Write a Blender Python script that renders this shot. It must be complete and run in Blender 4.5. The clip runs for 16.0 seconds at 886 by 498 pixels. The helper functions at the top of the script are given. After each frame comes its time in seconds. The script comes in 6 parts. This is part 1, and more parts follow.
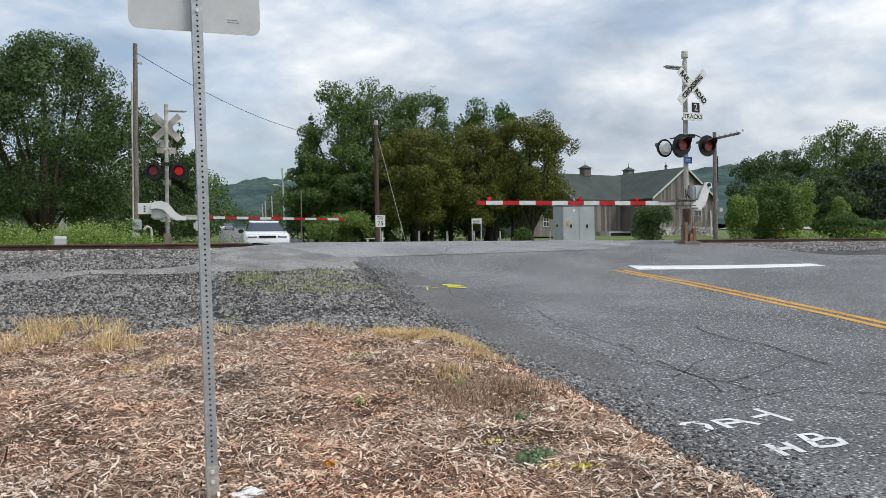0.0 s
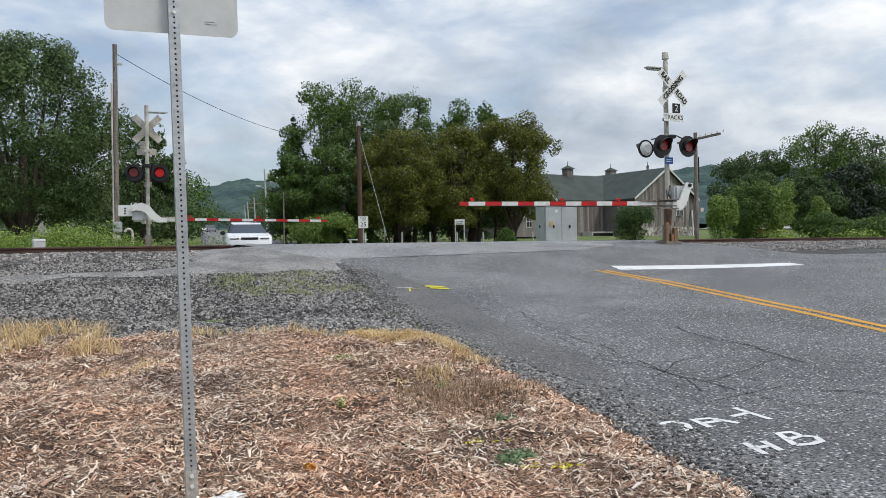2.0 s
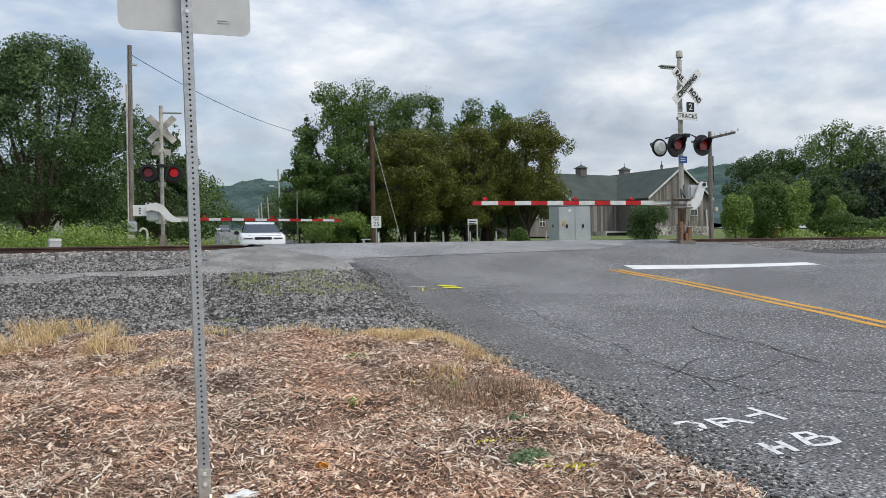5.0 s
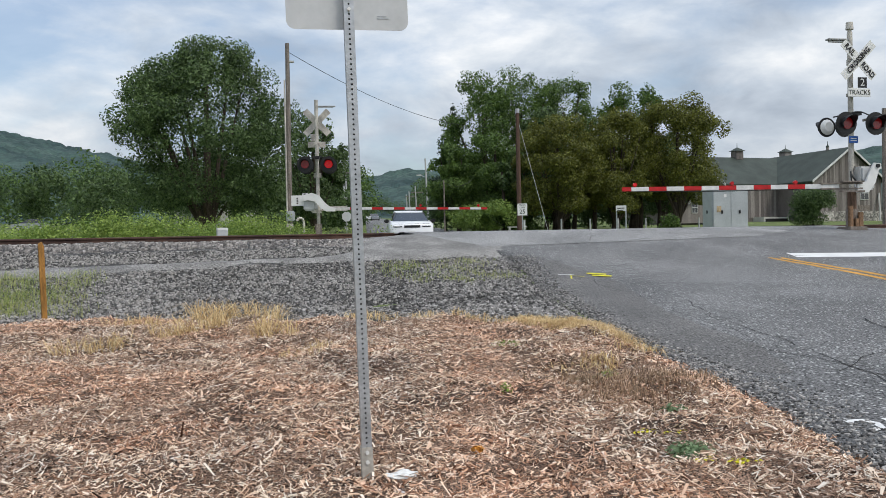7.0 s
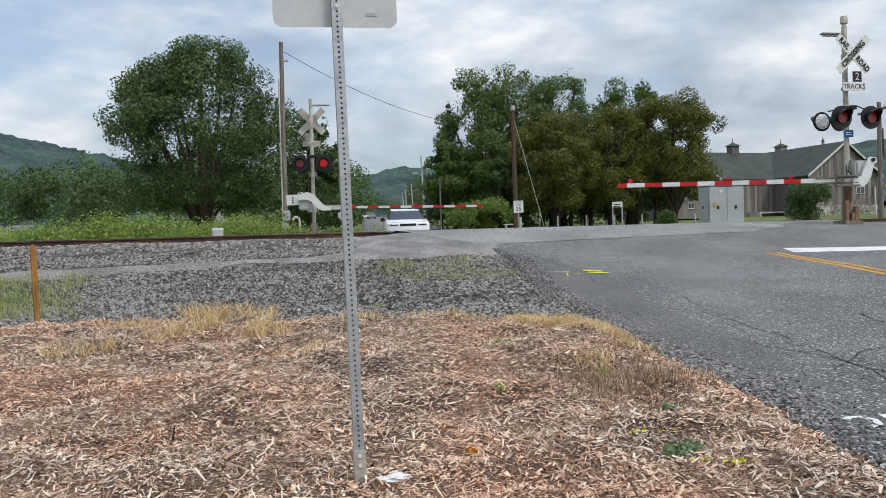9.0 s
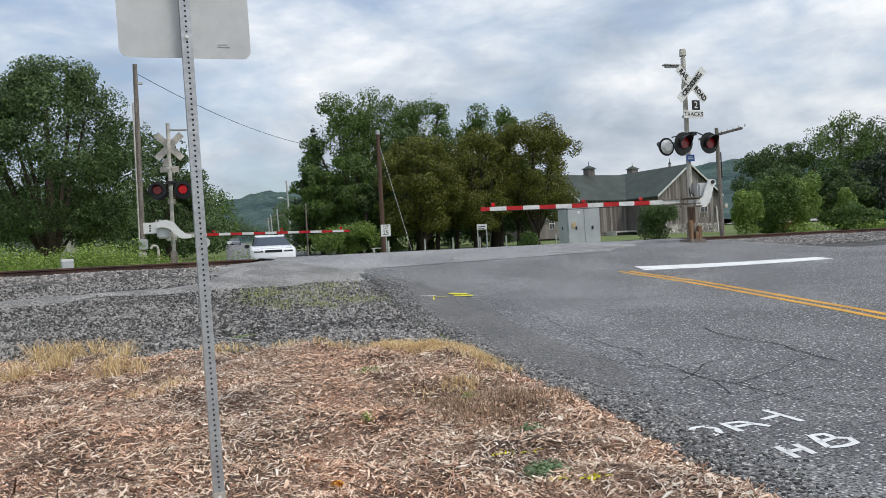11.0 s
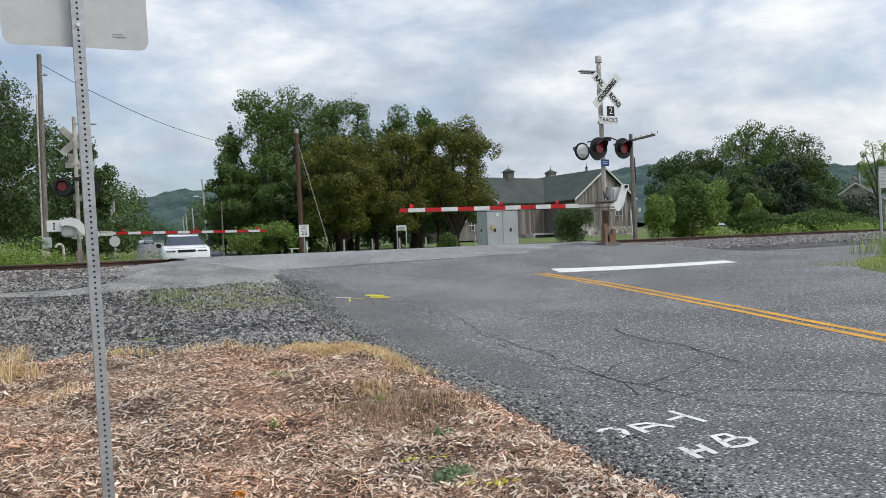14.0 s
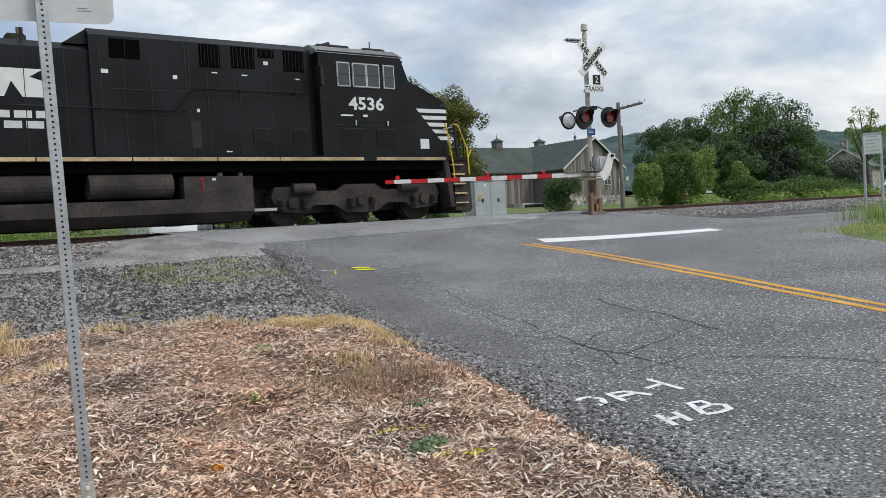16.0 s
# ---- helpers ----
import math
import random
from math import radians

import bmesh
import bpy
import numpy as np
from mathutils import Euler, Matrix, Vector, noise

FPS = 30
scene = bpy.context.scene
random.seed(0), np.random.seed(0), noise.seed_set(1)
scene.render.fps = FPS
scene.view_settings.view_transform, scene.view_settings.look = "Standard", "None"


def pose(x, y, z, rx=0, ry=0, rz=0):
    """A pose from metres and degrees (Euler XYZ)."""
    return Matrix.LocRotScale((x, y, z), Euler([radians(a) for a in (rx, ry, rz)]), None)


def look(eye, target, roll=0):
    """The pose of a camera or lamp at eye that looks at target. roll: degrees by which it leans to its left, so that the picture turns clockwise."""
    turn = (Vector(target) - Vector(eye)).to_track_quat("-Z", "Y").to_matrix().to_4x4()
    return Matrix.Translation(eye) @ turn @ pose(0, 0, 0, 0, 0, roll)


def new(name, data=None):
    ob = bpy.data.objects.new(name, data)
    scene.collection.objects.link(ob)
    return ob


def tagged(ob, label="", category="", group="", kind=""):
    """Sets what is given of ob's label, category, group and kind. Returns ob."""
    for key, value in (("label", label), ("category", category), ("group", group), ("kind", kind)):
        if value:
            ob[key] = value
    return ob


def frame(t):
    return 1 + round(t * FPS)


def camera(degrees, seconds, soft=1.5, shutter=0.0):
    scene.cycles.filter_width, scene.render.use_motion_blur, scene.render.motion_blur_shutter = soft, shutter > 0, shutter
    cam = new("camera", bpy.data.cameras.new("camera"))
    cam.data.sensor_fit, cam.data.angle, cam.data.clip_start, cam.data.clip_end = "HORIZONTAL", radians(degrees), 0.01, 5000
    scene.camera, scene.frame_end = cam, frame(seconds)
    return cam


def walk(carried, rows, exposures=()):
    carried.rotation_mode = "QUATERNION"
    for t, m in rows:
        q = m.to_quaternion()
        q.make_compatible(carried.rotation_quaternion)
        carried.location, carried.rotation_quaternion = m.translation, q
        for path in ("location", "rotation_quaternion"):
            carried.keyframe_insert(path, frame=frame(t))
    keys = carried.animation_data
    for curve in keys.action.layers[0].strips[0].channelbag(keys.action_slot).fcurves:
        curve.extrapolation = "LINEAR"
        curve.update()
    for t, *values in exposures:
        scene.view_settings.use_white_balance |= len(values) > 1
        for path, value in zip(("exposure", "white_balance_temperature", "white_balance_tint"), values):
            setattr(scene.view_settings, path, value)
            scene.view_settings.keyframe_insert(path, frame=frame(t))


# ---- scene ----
cam = camera(57.5, 16.0, soft=0.8)
METRES, EYE, TILT, LEAN, TURN = 0.613, 1.5, 2.99, -0.59, -29.73
ROWS = [
    (0.0, 0.0, 0.0, 0.0, -0.07, -3.05, 1.31),
    (0.5, 0.0091, 0.0203, -0.0042, -0.62, -3.18, 1.35),
    (1.0, 0.0228, 0.0269, -0.0056, -1.11, -3.24, 1.45),
    (1.5, 0.0281, 0.012, 0.0022, -1.29, -3.2, 1.53),
    (2.0, 0.0329, -0.0058, 0.0081, -1.25, -3.02, 1.51),
    (2.5, 0.0265, -0.0136, 0.0031, -1.06, -2.86, 1.41),
    (3.0, 0.0135, -0.0131, -0.0015, -0.96, -2.74, 1.31),
    (5.5, 0.04, 0.0171, -0.0034, 0.26, -3.25, 1.86),
    (6.0, 0.0261, 0.0223, 0.0002, 2.52, -3.47, 1.99),
    (6.5, 0.0151, 0.0022, 0.0032, 5.9, -3.57, 2.19),
    (7.0, -0.0384, -0.0374, 0.0035, 9.93, -3.55, 2.26),
    (7.5, -0.1081, -0.021, -0.0002, 13.67, -3.51, 2.27),
    (8.0, -0.1445, -0.0027, -0.0011, 15.43, -3.55, 2.26),
    (8.5, -0.0868, 0.018, 0.0051, 13.21, -3.7, 2.49),
    (9.0, -0.0093, 0.0569, 0.0121, 9.68, -3.72, 2.79),
    (9.5, 0.015, 0.0481, 0.0287, 6.4, -3.66, 3.1),
    (12.0, 0.1254, 0.0395, 0.0842, -2.59, -1.72, 3.33),
    (12.5, 0.1441, 0.0685, 0.0784, -4.18, -1.44, 2.96),
    (13.0, 0.1583, 0.08, 0.0808, -5.2, -1.49, 2.72),
    (13.5, 0.1634, 0.1116, 0.0789, -5.54, -1.96, 2.7),
    (14.0, 0.1797, 0.1482, 0.0747, -5.29, -2.84, 2.95),
    (14.5, 0.2011, 0.1802, 0.0552, -4.78, -3.86, 3.31),
    (15.0, 0.2491, 0.1773, 0.074, -4.54, -4.7, 3.73),
    (15.5, 0.2677, 0.147, 0.0771, -4.84, -5.1, 3.84),
    (16.0, 0.3153, 0.1305, 0.0834, -6.04, -4.95, 3.59),
]
walk(cam, [(t, pose(0, 0, EYE, TILT, LEAN, TURN) @ pose(METRES * x, METRES * y, METRES * z, 90 + pitch, roll, yaw)) for t, x, y, z, yaw, pitch, roll in ROWS], [(0.0, 0.22), (16.0, 0.22)])

# ---- world and sun ----
def make_world():
    w = bpy.data.worlds.new("overcast_sky")
    scene.world = w
    w.use_nodes = True
    nt = w.node_tree
    nt.nodes.clear()
    N, L = nt.nodes.new, nt.links.new
    out, bg = N("ShaderNodeOutputWorld"), N("ShaderNodeBackground")
    sky = N("ShaderNodeTexSky")
    sky.sky_type, sky.sun_disc = "NISHITA", False
    sky.sun_elevation, sky.sun_rotation = radians(52), radians(150)
    sky.air_density, sky.dust_density = 1.0, 1.5
    co = N("ShaderNodeTexCoord")
    sep = N("ShaderNodeSeparateXYZ")
    L(co.outputs["Generated"], sep.inputs[0])

    def m(op, a, b=None):
        n = N("ShaderNodeMath")
        n.operation = op
        for k, v in enumerate((a, b)):
            if v is None:
                continue
            if isinstance(v, (int, float)):
                n.inputs[k].default_value = v
            else:
                L(v, n.inputs[k])
        return n.outputs[0]
    up = m("MAXIMUM", sep.outputs[2], 0.0)
    den = m("ADD", up, 0.62)
    comb = N("ShaderNodeCombineXYZ")
    L(m("DIVIDE", sep.outputs[0], den), comb.inputs[0])
    L(m("DIVIDE", sep.outputs[1], den), comb.inputs[1])
    L(m("ADD", m("MULTIPLY", up, 2.1), 3.2), comb.inputs[2])

    def nz(scale, detail, rough, dist=0.0):
        n = N("ShaderNodeTexNoise")
        n.inputs["Scale"].default_value, n.inputs["Detail"].default_value = scale, detail
        n.inputs["Roughness"].default_value, n.inputs["Distortion"].default_value = rough, dist
        L(comb.outputs[0], n.inputs["Vector"])
        return n.outputs[0]

    def ramp(fac, stops):
        r = N("ShaderNodeValToRGB")
        e = r.color_ramp.elements
        while len(e) < len(stops):
            e.new(0.5)
        for k, (p, c) in enumerate(stops):
            e[k].position, e[k].color = p, (*c, 1)
        L(fac, r.inputs[0])
        return r.outputs[0]

    def mix(f, a, b, kind="MIX"):
        n = N("ShaderNodeMixRGB")
        n.blend_type = kind
        if isinstance(f, float):
            n.inputs[0].default_value = f
        else:
            L(f, n.inputs[0])
        L(a, n.inputs[1])
        L(b, n.inputs[2])
        return n.outputs[0]
    blue = N("ShaderNodeMixRGB")
    blue.blend_type = "MULTIPLY"
    blue.inputs[0].default_value = 1
    L(sky.outputs[0], blue.inputs[1])
    blue.inputs[2].default_value = (0.105, 0.105, 0.105, 1)
    billow = m("ADD", m("MULTIPLY", nz(2.3, 3, 0.5, 0.5), 0.62), m("MULTIPLY", nz(6.5, 9, 0.58, 0.25), 0.38))
    cloud = ramp(billow, [(0.39, (0.32, 0.365, 0.43)), (0.475, (0.44, 0.49, 0.555)), (0.54, (0.58, 0.615, 0.655)), (0.61, (0.75, 0.755, 0.76))])
    cover = ramp(m("ADD", m("MULTIPLY", nz(1.7, 4, 0.5, 0.4), 0.7), m("MULTIPLY", nz(5.0, 8, 0.6, 0.2), 0.3)), [(0.43, (0.26, 0.26, 0.26)), (0.54, (0.96, 0.96, 0.96))])
    col = mix(cover, blue.outputs[0], cloud)
    # an overcast sky is brighter towards the zenith
    bright = m("ADD", 0.98, m("MULTIPLY", up, 0.95))
    b = N("ShaderNodeCombineXYZ")
    for k in range(3):
        L(bright, b.inputs[k])
    L(mix(1.0, col, b.outputs[0], "MULTIPLY"), bg.inputs[0])
    bg.inputs[1].default_value = 1.0
    L(bg.outputs[0], out.inputs[0])
    sun = new("sun", bpy.data.lights.new("sun", "SUN"))
    sun.data.energy, sun.data.angle, sun.data.color = 1.3, radians(18), (1.0, 0.95, 0.88)
    sun.matrix_world = look((0, 0, 60), (math.sin(radians(-30)) * 46.9, math.cos(radians(-30)) * 46.9, 0))


make_world()


# ---- materials ----
def mat(name, col, rough=0.6, metal=0.0, vary=0.12, scale=3.0, grain=60.0, bump=0.15, col2=None, spec=0.4, island=False, obj=False, emit=0.0, glass=False, stretch=None):
    """A principled material with variation at two scales, and a fine relief."""
    mt = bpy.data.materials.new(name)
    mt.use_nodes = True
    nt = mt.node_tree
    N, L = nt.nodes.new, nt.links.new
    p = nt.nodes["Principled BSDF"]
    p.inputs["Roughness"].default_value, p.inputs["Metallic"].default_value = rough, metal
    p.inputs["Specular IOR Level"].default_value = spec
    co = N("ShaderNodeTexCoord")
    vec = co.outputs["Object"]
    if stretch:
        mp = N("ShaderNodeMapping")
        mp.inputs["Scale"].default_value = stretch
        L(vec, mp.inputs[0])
        vec = mp.outputs[0]

    def nz(s, d):
        n = N("ShaderNodeTexNoise")
        n.inputs["Scale"].default_value, n.inputs["Detail"].default_value = s, d
        L(vec, n.inputs["Vector"])
        return n.outputs[0]
    big, fine = nz(scale, 4), nz(grain, 3)
    r = N("ShaderNodeValToRGB")
    e = r.color_ramp.elements
    c2 = col2 or tuple(c * (1 - 2 * vary) for c in col)
    e[0].position, e[0].color = 0.35, (*c2, 1)
    e[1].position, e[1].color = 0.65, (*col, 1)
    if island or obj:
        src = N("ShaderNodeNewGeometry").outputs["Random Per Island"] if island else N("ShaderNodeObjectInfo").outputs["Random"]
        mx = N("ShaderNodeMath")
        mx.operation = "MULTIPLY_ADD"
        L(src, mx.inputs[0])
        mx.inputs[1].default_value, mx.inputs[2].default_value = 0.5, 0.0
        ad = N("ShaderNodeMath")
        ad.operation = "MULTIPLY_ADD"
        L(big, ad.inputs[0])
        ad.inputs[1].default_value = 0.5
        L(mx.outputs[0], ad.inputs[2])
        L(ad.outputs[0], r.inputs[0])
    else:
        L(big, r.inputs[0])
    f = N("ShaderNodeMixRGB")
    f.blend_type = "OVERLAY"
    f.inputs[0].default_value = min(1.0, vary * (2.5 if bump >= 0.4 else 0.9))
    L(r.outputs[0], f.inputs[1])
    fr = N("ShaderNodeValToRGB")
    fr.color_ramp.elements[0].position, fr.color_ramp.elements[1].position = 0.32, 0.68
    L(fine, fr.inputs[0])
    L(fr.outputs[0], f.inputs[2])
    L(f.outputs[0], p.inputs["Base Color"])
    if bump:
        b = N("ShaderNodeBump")
        b.inputs["Strength"].default_value, b.inputs["Distance"].default_value = bump, 0.02
        L(fine, b.inputs["Height"])
        L(b.outputs[0], p.inputs["Normal"])
    if emit:
        p.inputs["Emission Color"].default_value = (*col, 1)
        p.inputs["Emission Strength"].default_value = emit
    return mt


def asphalt(name, col, dark, speck=0.5, crack=0.0, cell=1.1):
    """Worn asphalt: fine pale aggregate, blotches and a web of fine cracks."""
    mt = mat(name, col, 0.72, vary=0.40, scale=0.6, grain=55, bump=0.9, col2=dark, spec=0.45)
    nt = mt.node_tree
    N, L = nt.nodes.new, nt.links.new
    p = nt.nodes["Principled BSDF"]
    base = p.inputs["Base Color"].links[0].from_socket
    co = N("ShaderNodeTexCoord").outputs["Object"]
    v = N("ShaderNodeTexVoronoi")
    v.inputs["Scale"].default_value = 27
    L(co, v.inputs["Vector"])
    r = N("ShaderNodeValToRGB")
    r.color_ramp.elements[0].position, r.color_ramp.elements[0].color = 0.20, (speck, speck, speck, 1)
    r.color_ramp.elements[1].position, r.color_ramp.elements[1].color = 0.36, (0, 0, 0, 1)
    L(v.outputs["Distance"], r.inputs[0])
    pick = N("ShaderNodeMath")
    pick.operation = "GREATER_THAN"
    pick.inputs[1].default_value = 0.48
    L(v.outputs["Color"], pick.inputs[0])
    mul = N("ShaderNodeMath")
    mul.operation = "MULTIPLY"
    L(r.outputs[0], mul.inputs[0])
    L(pick.outputs[0], mul.inputs[1])
    mx = N("ShaderNodeMixRGB")
    L(mul.outputs[0], mx.inputs[0])
    L(base, mx.inputs[1])
    mx.inputs[2].default_value = (0.60, 0.60, 0.58, 1)
    last = mx.outputs[0]
    if crack:
        nz = N("ShaderNodeTexNoise")
        nz.inputs["Scale"].default_value, nz.inputs["Detail"].default_value = 1.2, 3
        L(co, nz.inputs["Vector"])
        warp = N("ShaderNodeMixRGB")
        warp.inputs[0].default_value = 0.35
        L(co, warp.inputs[1])
        L(nz.outputs["Color"], warp.inputs[2])
        vc = N("ShaderNodeTexVoronoi")
        vc.feature = "DISTANCE_TO_EDGE"
        vc.inputs["Scale"].default_value = cell
        L(warp.outputs[0], vc.inputs["Vector"])
        rc = N("ShaderNodeValToRGB")
        rc.color_ramp.elements[0].position, rc.color_ramp.elements[0].color = 0.006, (1 - crack, 1 - crack, 1 - crack, 1)
        rc.color_ramp.elements[1].position, rc.color_ramp.elements[1].color = 0.04, (1, 1, 1, 1)
        L(vc.outputs["Distance"], rc.inputs[0])
        mc = N("ShaderNodeMixRGB")
        mc.blend_type = "MULTIPLY"
        mc.inputs[0].default_value = 1
        L(last, mc.inputs[1])
        L(rc.outputs[0], mc.inputs[2])
        last = mc.outputs[0]
    L(last, p.inputs["Base Color"])
    return mt


M = {
    "grass": mat("grass_ground", (0.145, 0.19, 0.048), 0.9, vary=0.25, scale=0.35, grain=25, bump=0.6, col2=(0.08, 0.11, 0.028)),
    "soil": mat("mulch_soil", (0.36, 0.24, 0.17), 0.95, vary=0.4, scale=1.6, grain=95, bump=1.0, col2=(0.10, 0.064, 0.046)),
    # kept darker than the loose stones: shade in their crevices is painted in
    "gravel_bed": mat("gravel_bed", (0.105, 0.103, 0.098), 0.95, vary=0.35, scale=0.9, grain=45, bump=1.0, col2=(0.045, 0.044, 0.042)),
    "dirt": mat("packed_dirt", (0.27, 0.262, 0.248), 0.95, vary=0.25, scale=1.6, grain=40, bump=0.5, col2=(0.165, 0.16, 0.152)),
    "chip": mat("wood_chip", (0.90, 0.73, 0.57), 0.85, vary=0.3, scale=2.0, grain=40, bump=0.2, col2=(0.17, 0.09, 0.06), island=True),
    "stone": mat("gravel_stone", (0.42, 0.40, 0.375), 0.85, vary=0.3, scale=0.8, grain=50, bump=0.3, col2=(0.075, 0.073, 0.07), island=True),
    "ballast": mat("ballast_stone", (0.42, 0.39, 0.36), 0.85, vary=0.25, scale=0.8, grain=50, bump=0.3, col2=(0.16, 0.15, 0.145), island=True),
    "road": asphalt("road_asphalt", (0.172, 0.171, 0.168), (0.108, 0.107, 0.106), 0.9, 0.0),
    "patch": asphalt("asphalt_patch", (0.145, 0.139, 0.132), (0.100, 0.097, 0.093), 0.3, 0.0),
    "alligator": asphalt("cracked_asphalt", (0.175, 0.175, 0.172), (0.105, 0.105, 0.104), 0.95, 0.62, 6.0),
    "crack": mat("open_crack", (0.035, 0.034, 0.033), 0.95, vary=0.3, scale=3, grain=40, bump=0.3),
    "pale": asphalt("old_asphalt", (0.29, 0.287, 0.28), (0.19, 0.189, 0.185), 0.5, 0.0),
    "yellow": mat("yellow_road_paint", (0.72, 0.36, 0.03), 0.6, vary=0.18, scale=2, grain=50, bump=0.3),
    "white": mat("white_road_paint", (0.78, 0.78, 0.76), 0.6, vary=0.08, scale=2, grain=50, bump=0.3),
    "spray": mat("yellow_spray_paint", (0.75, 0.68, 0.02), 0.6, vary=0.2, scale=6, grain=60),
    "rail": mat("rusty_rail", (0.12, 0.065, 0.045), 0.7, 0.3, vary=0.2, scale=2, grain=40, bump=0.3, col2=(0.06, 0.035, 0.028)),
    "railtop": mat("worn_rail_top", (0.35, 0.33, 0.32), 0.35, 0.9, vary=0.1),
    "tie": mat("creosoted_tie", (0.09, 0.065, 0.05), 0.9, vary=0.25, scale=3, grain=30, bump=0.5),
    "galv": mat("galvanised_steel", (0.50, 0.52, 0.54), 0.45, 0.55, vary=0.12, scale=5, grain=40, bump=0.08),
    "alu": mat("aluminium_grey", (0.50, 0.50, 0.49), 0.5, 0.35, vary=0.12, scale=4, grain=30, bump=0.08),
    "mast": mat("weathered_mast_paint", (0.60, 0.565, 0.50), 0.6, 0.2, vary=0.22, scale=3, grain=30, bump=0.15),
    # near black that paints deep shade under the locomotive and in its intakes
    "shade_black": mat("painted_shade_black", (0.003, 0.003, 0.0032), 0.95, vary=0.2, scale=3, grain=30, bump=0, spec=0.05),
    "black": mat("black_paint", (0.014, 0.014, 0.015), 0.5, vary=0.2, scale=3, grain=30, bump=0.1),
    "signwhite": mat("white_sign_sheet", (0.74, 0.74, 0.72), 0.45, vary=0.05, scale=4, grain=30, bump=0.03),
    "signback": mat("sign_back", (0.56, 0.57, 0.57), 0.5, 0.25, vary=0.06, scale=2, grain=20, bump=0.03),
    "redstripe": mat("red_stripe", (0.52, 0.012, 0.015), 0.4, vary=0.12, scale=5, grain=30, bump=0.03),
    "whitestripe": mat("white_stripe", (0.72, 0.72, 0.70), 0.4, vary=0.1, scale=5, grain=30, bump=0.03),
    "lamp_on": mat("lit_red_lens", (0.50, 0.006, 0.010), 0.25, vary=0.3, scale=9, emit=0.38),
    "lamp_dim": mat("dark_red_lens", (0.17, 0.004, 0.006), 0.2, vary=0.1, spec=0.6, emit=0.16),
    "blue": mat("blue_sign", (0.03, 0.12, 0.42), 0.45, vary=0.1),
    "wood": mat("grey_weathered_wood", (0.25, 0.215, 0.185), 0.85, vary=0.25, scale=2, grain=30, bump=0.4, stretch=(6, 6, 0.5)),
    "darkpole": mat("dark_pole_wood", (0.12, 0.07, 0.05), 0.85, vary=0.2, scale=2, grain=30, bump=0.4, stretch=(6, 6, 0.5)),
    "stake": mat("painted_wooden_stake", (0.42, 0.21, 0.05), 0.8, vary=0.25, scale=5, grain=40, bump=0.3, stretch=(4, 4, 0.6)),
    "timber": mat("brown_timber", (0.27, 0.16, 0.09), 0.85, vary=0.25, scale=3, grain=30, bump=0.4, stretch=(5, 5, 0.5)),
    "bark": mat("tree_bark", (0.085, 0.065, 0.05), 0.9, vary=0.25, scale=3, grain=25, bump=0.7, stretch=(3, 3, 0.6)),
    "leaf": mat("leaf_green", (0.135, 0.22, 0.045), 0.55, vary=0.2, scale=0.5, grain=6, bump=0, col2=(0.05, 0.095, 0.022), island=True),
    "leaf_dark": mat("leaf_dark_green", (0.135, 0.205, 0.070), 0.55, vary=0.2, scale=0.5, grain=6, bump=0, col2=(0.04, 0.075, 0.024), island=True),
    "leaf_olive": mat("leaf_olive_green", (0.185, 0.200, 0.032), 0.55, vary=0.2, scale=0.5, grain=6, bump=0, col2=(0.080, 0.090, 0.018), island=True),
    "leaf_light": mat("leaf_light_green", (0.25, 0.35, 0.078), 0.55, vary=0.2, scale=0.6, grain=6, bump=0, col2=(0.13, 0.21, 0.045), island=True),
    "leaf_pine": mat("conifer_needles", (0.04, 0.065, 0.034), 0.6, vary=0.2, scale=0.5, grain=6, bump=0, col2=(0.016, 0.03, 0.016), island=True),
    "weed": mat("weed_green", (0.33, 0.43, 0.1), 0.6, vary=0.2, scale=0.4, grain=6, bump=0, col2=(0.15, 0.24, 0.05), island=True),
    "sage": mat("pale_weed_green", (0.26, 0.36, 0.19), 0.7, vary=0.2, scale=3, grain=20, bump=0, col2=(0.13, 0.21, 0.10), island=True),
    "withered": mat("withered_weed", (0.48, 0.33, 0.21), 0.8, vary=0.2, scale=2, grain=20, bump=0, col2=(0.17, 0.11, 0.07), island=True),
    "dry_grass": mat("pale_dry_grass", (0.52, 0.52, 0.22), 0.7, vary=0.2, scale=0.8, grain=10, bump=0, col2=(0.26, 0.34, 0.10), island=True),
    "straw": mat("dry_straw", (0.84, 0.67, 0.38), 0.75, vary=0.2, scale=2, grain=20, bump=0, col2=(0.56, 0.39, 0.19), island=True),
    # blue mixed into the green paints the haze of distance
    "hill": mat("hazed_wooded_hill", (0.052, 0.094, 0.078), 0.95, vary=0.35, scale=0.03, grain=0.28, bump=0, col2=(0.020, 0.046, 0.045)),
    "barnwood": mat("barn_boards", (0.27, 0.245, 0.225), 0.9, vary=0.3, scale=0.6, grain=12, bump=0.3, col2=(0.13, 0.115, 0.105), stretch=(3, 3, 0.4), obj=True),
    "roof": mat("dark_green_roof", (0.050, 0.066, 0.054), 0.7, vary=0.18, scale=0.6, grain=8, bump=0.2),
    "trimwhite": mat("white_trim", (0.66, 0.66, 0.63), 0.6, vary=0.1, scale=2, grain=20, bump=0.05),
    "stonewall": mat("pale_stone_wall", (0.42, 0.40, 0.36), 0.9, vary=0.3, scale=1.5, grain=6, bump=0.5),
    "windscreen": mat("windscreen_glass", (0.035, 0.045, 0.055), 0.04, vary=0.1, scale=1.5, bump=0, spec=1.0),
    "rust": mat("rust_stained_steel", (0.20, 0.125, 0.085), 0.85, 0.1, vary=0.3, scale=3, grain=25, bump=0.3, stretch=(4, 4, 0.6)),
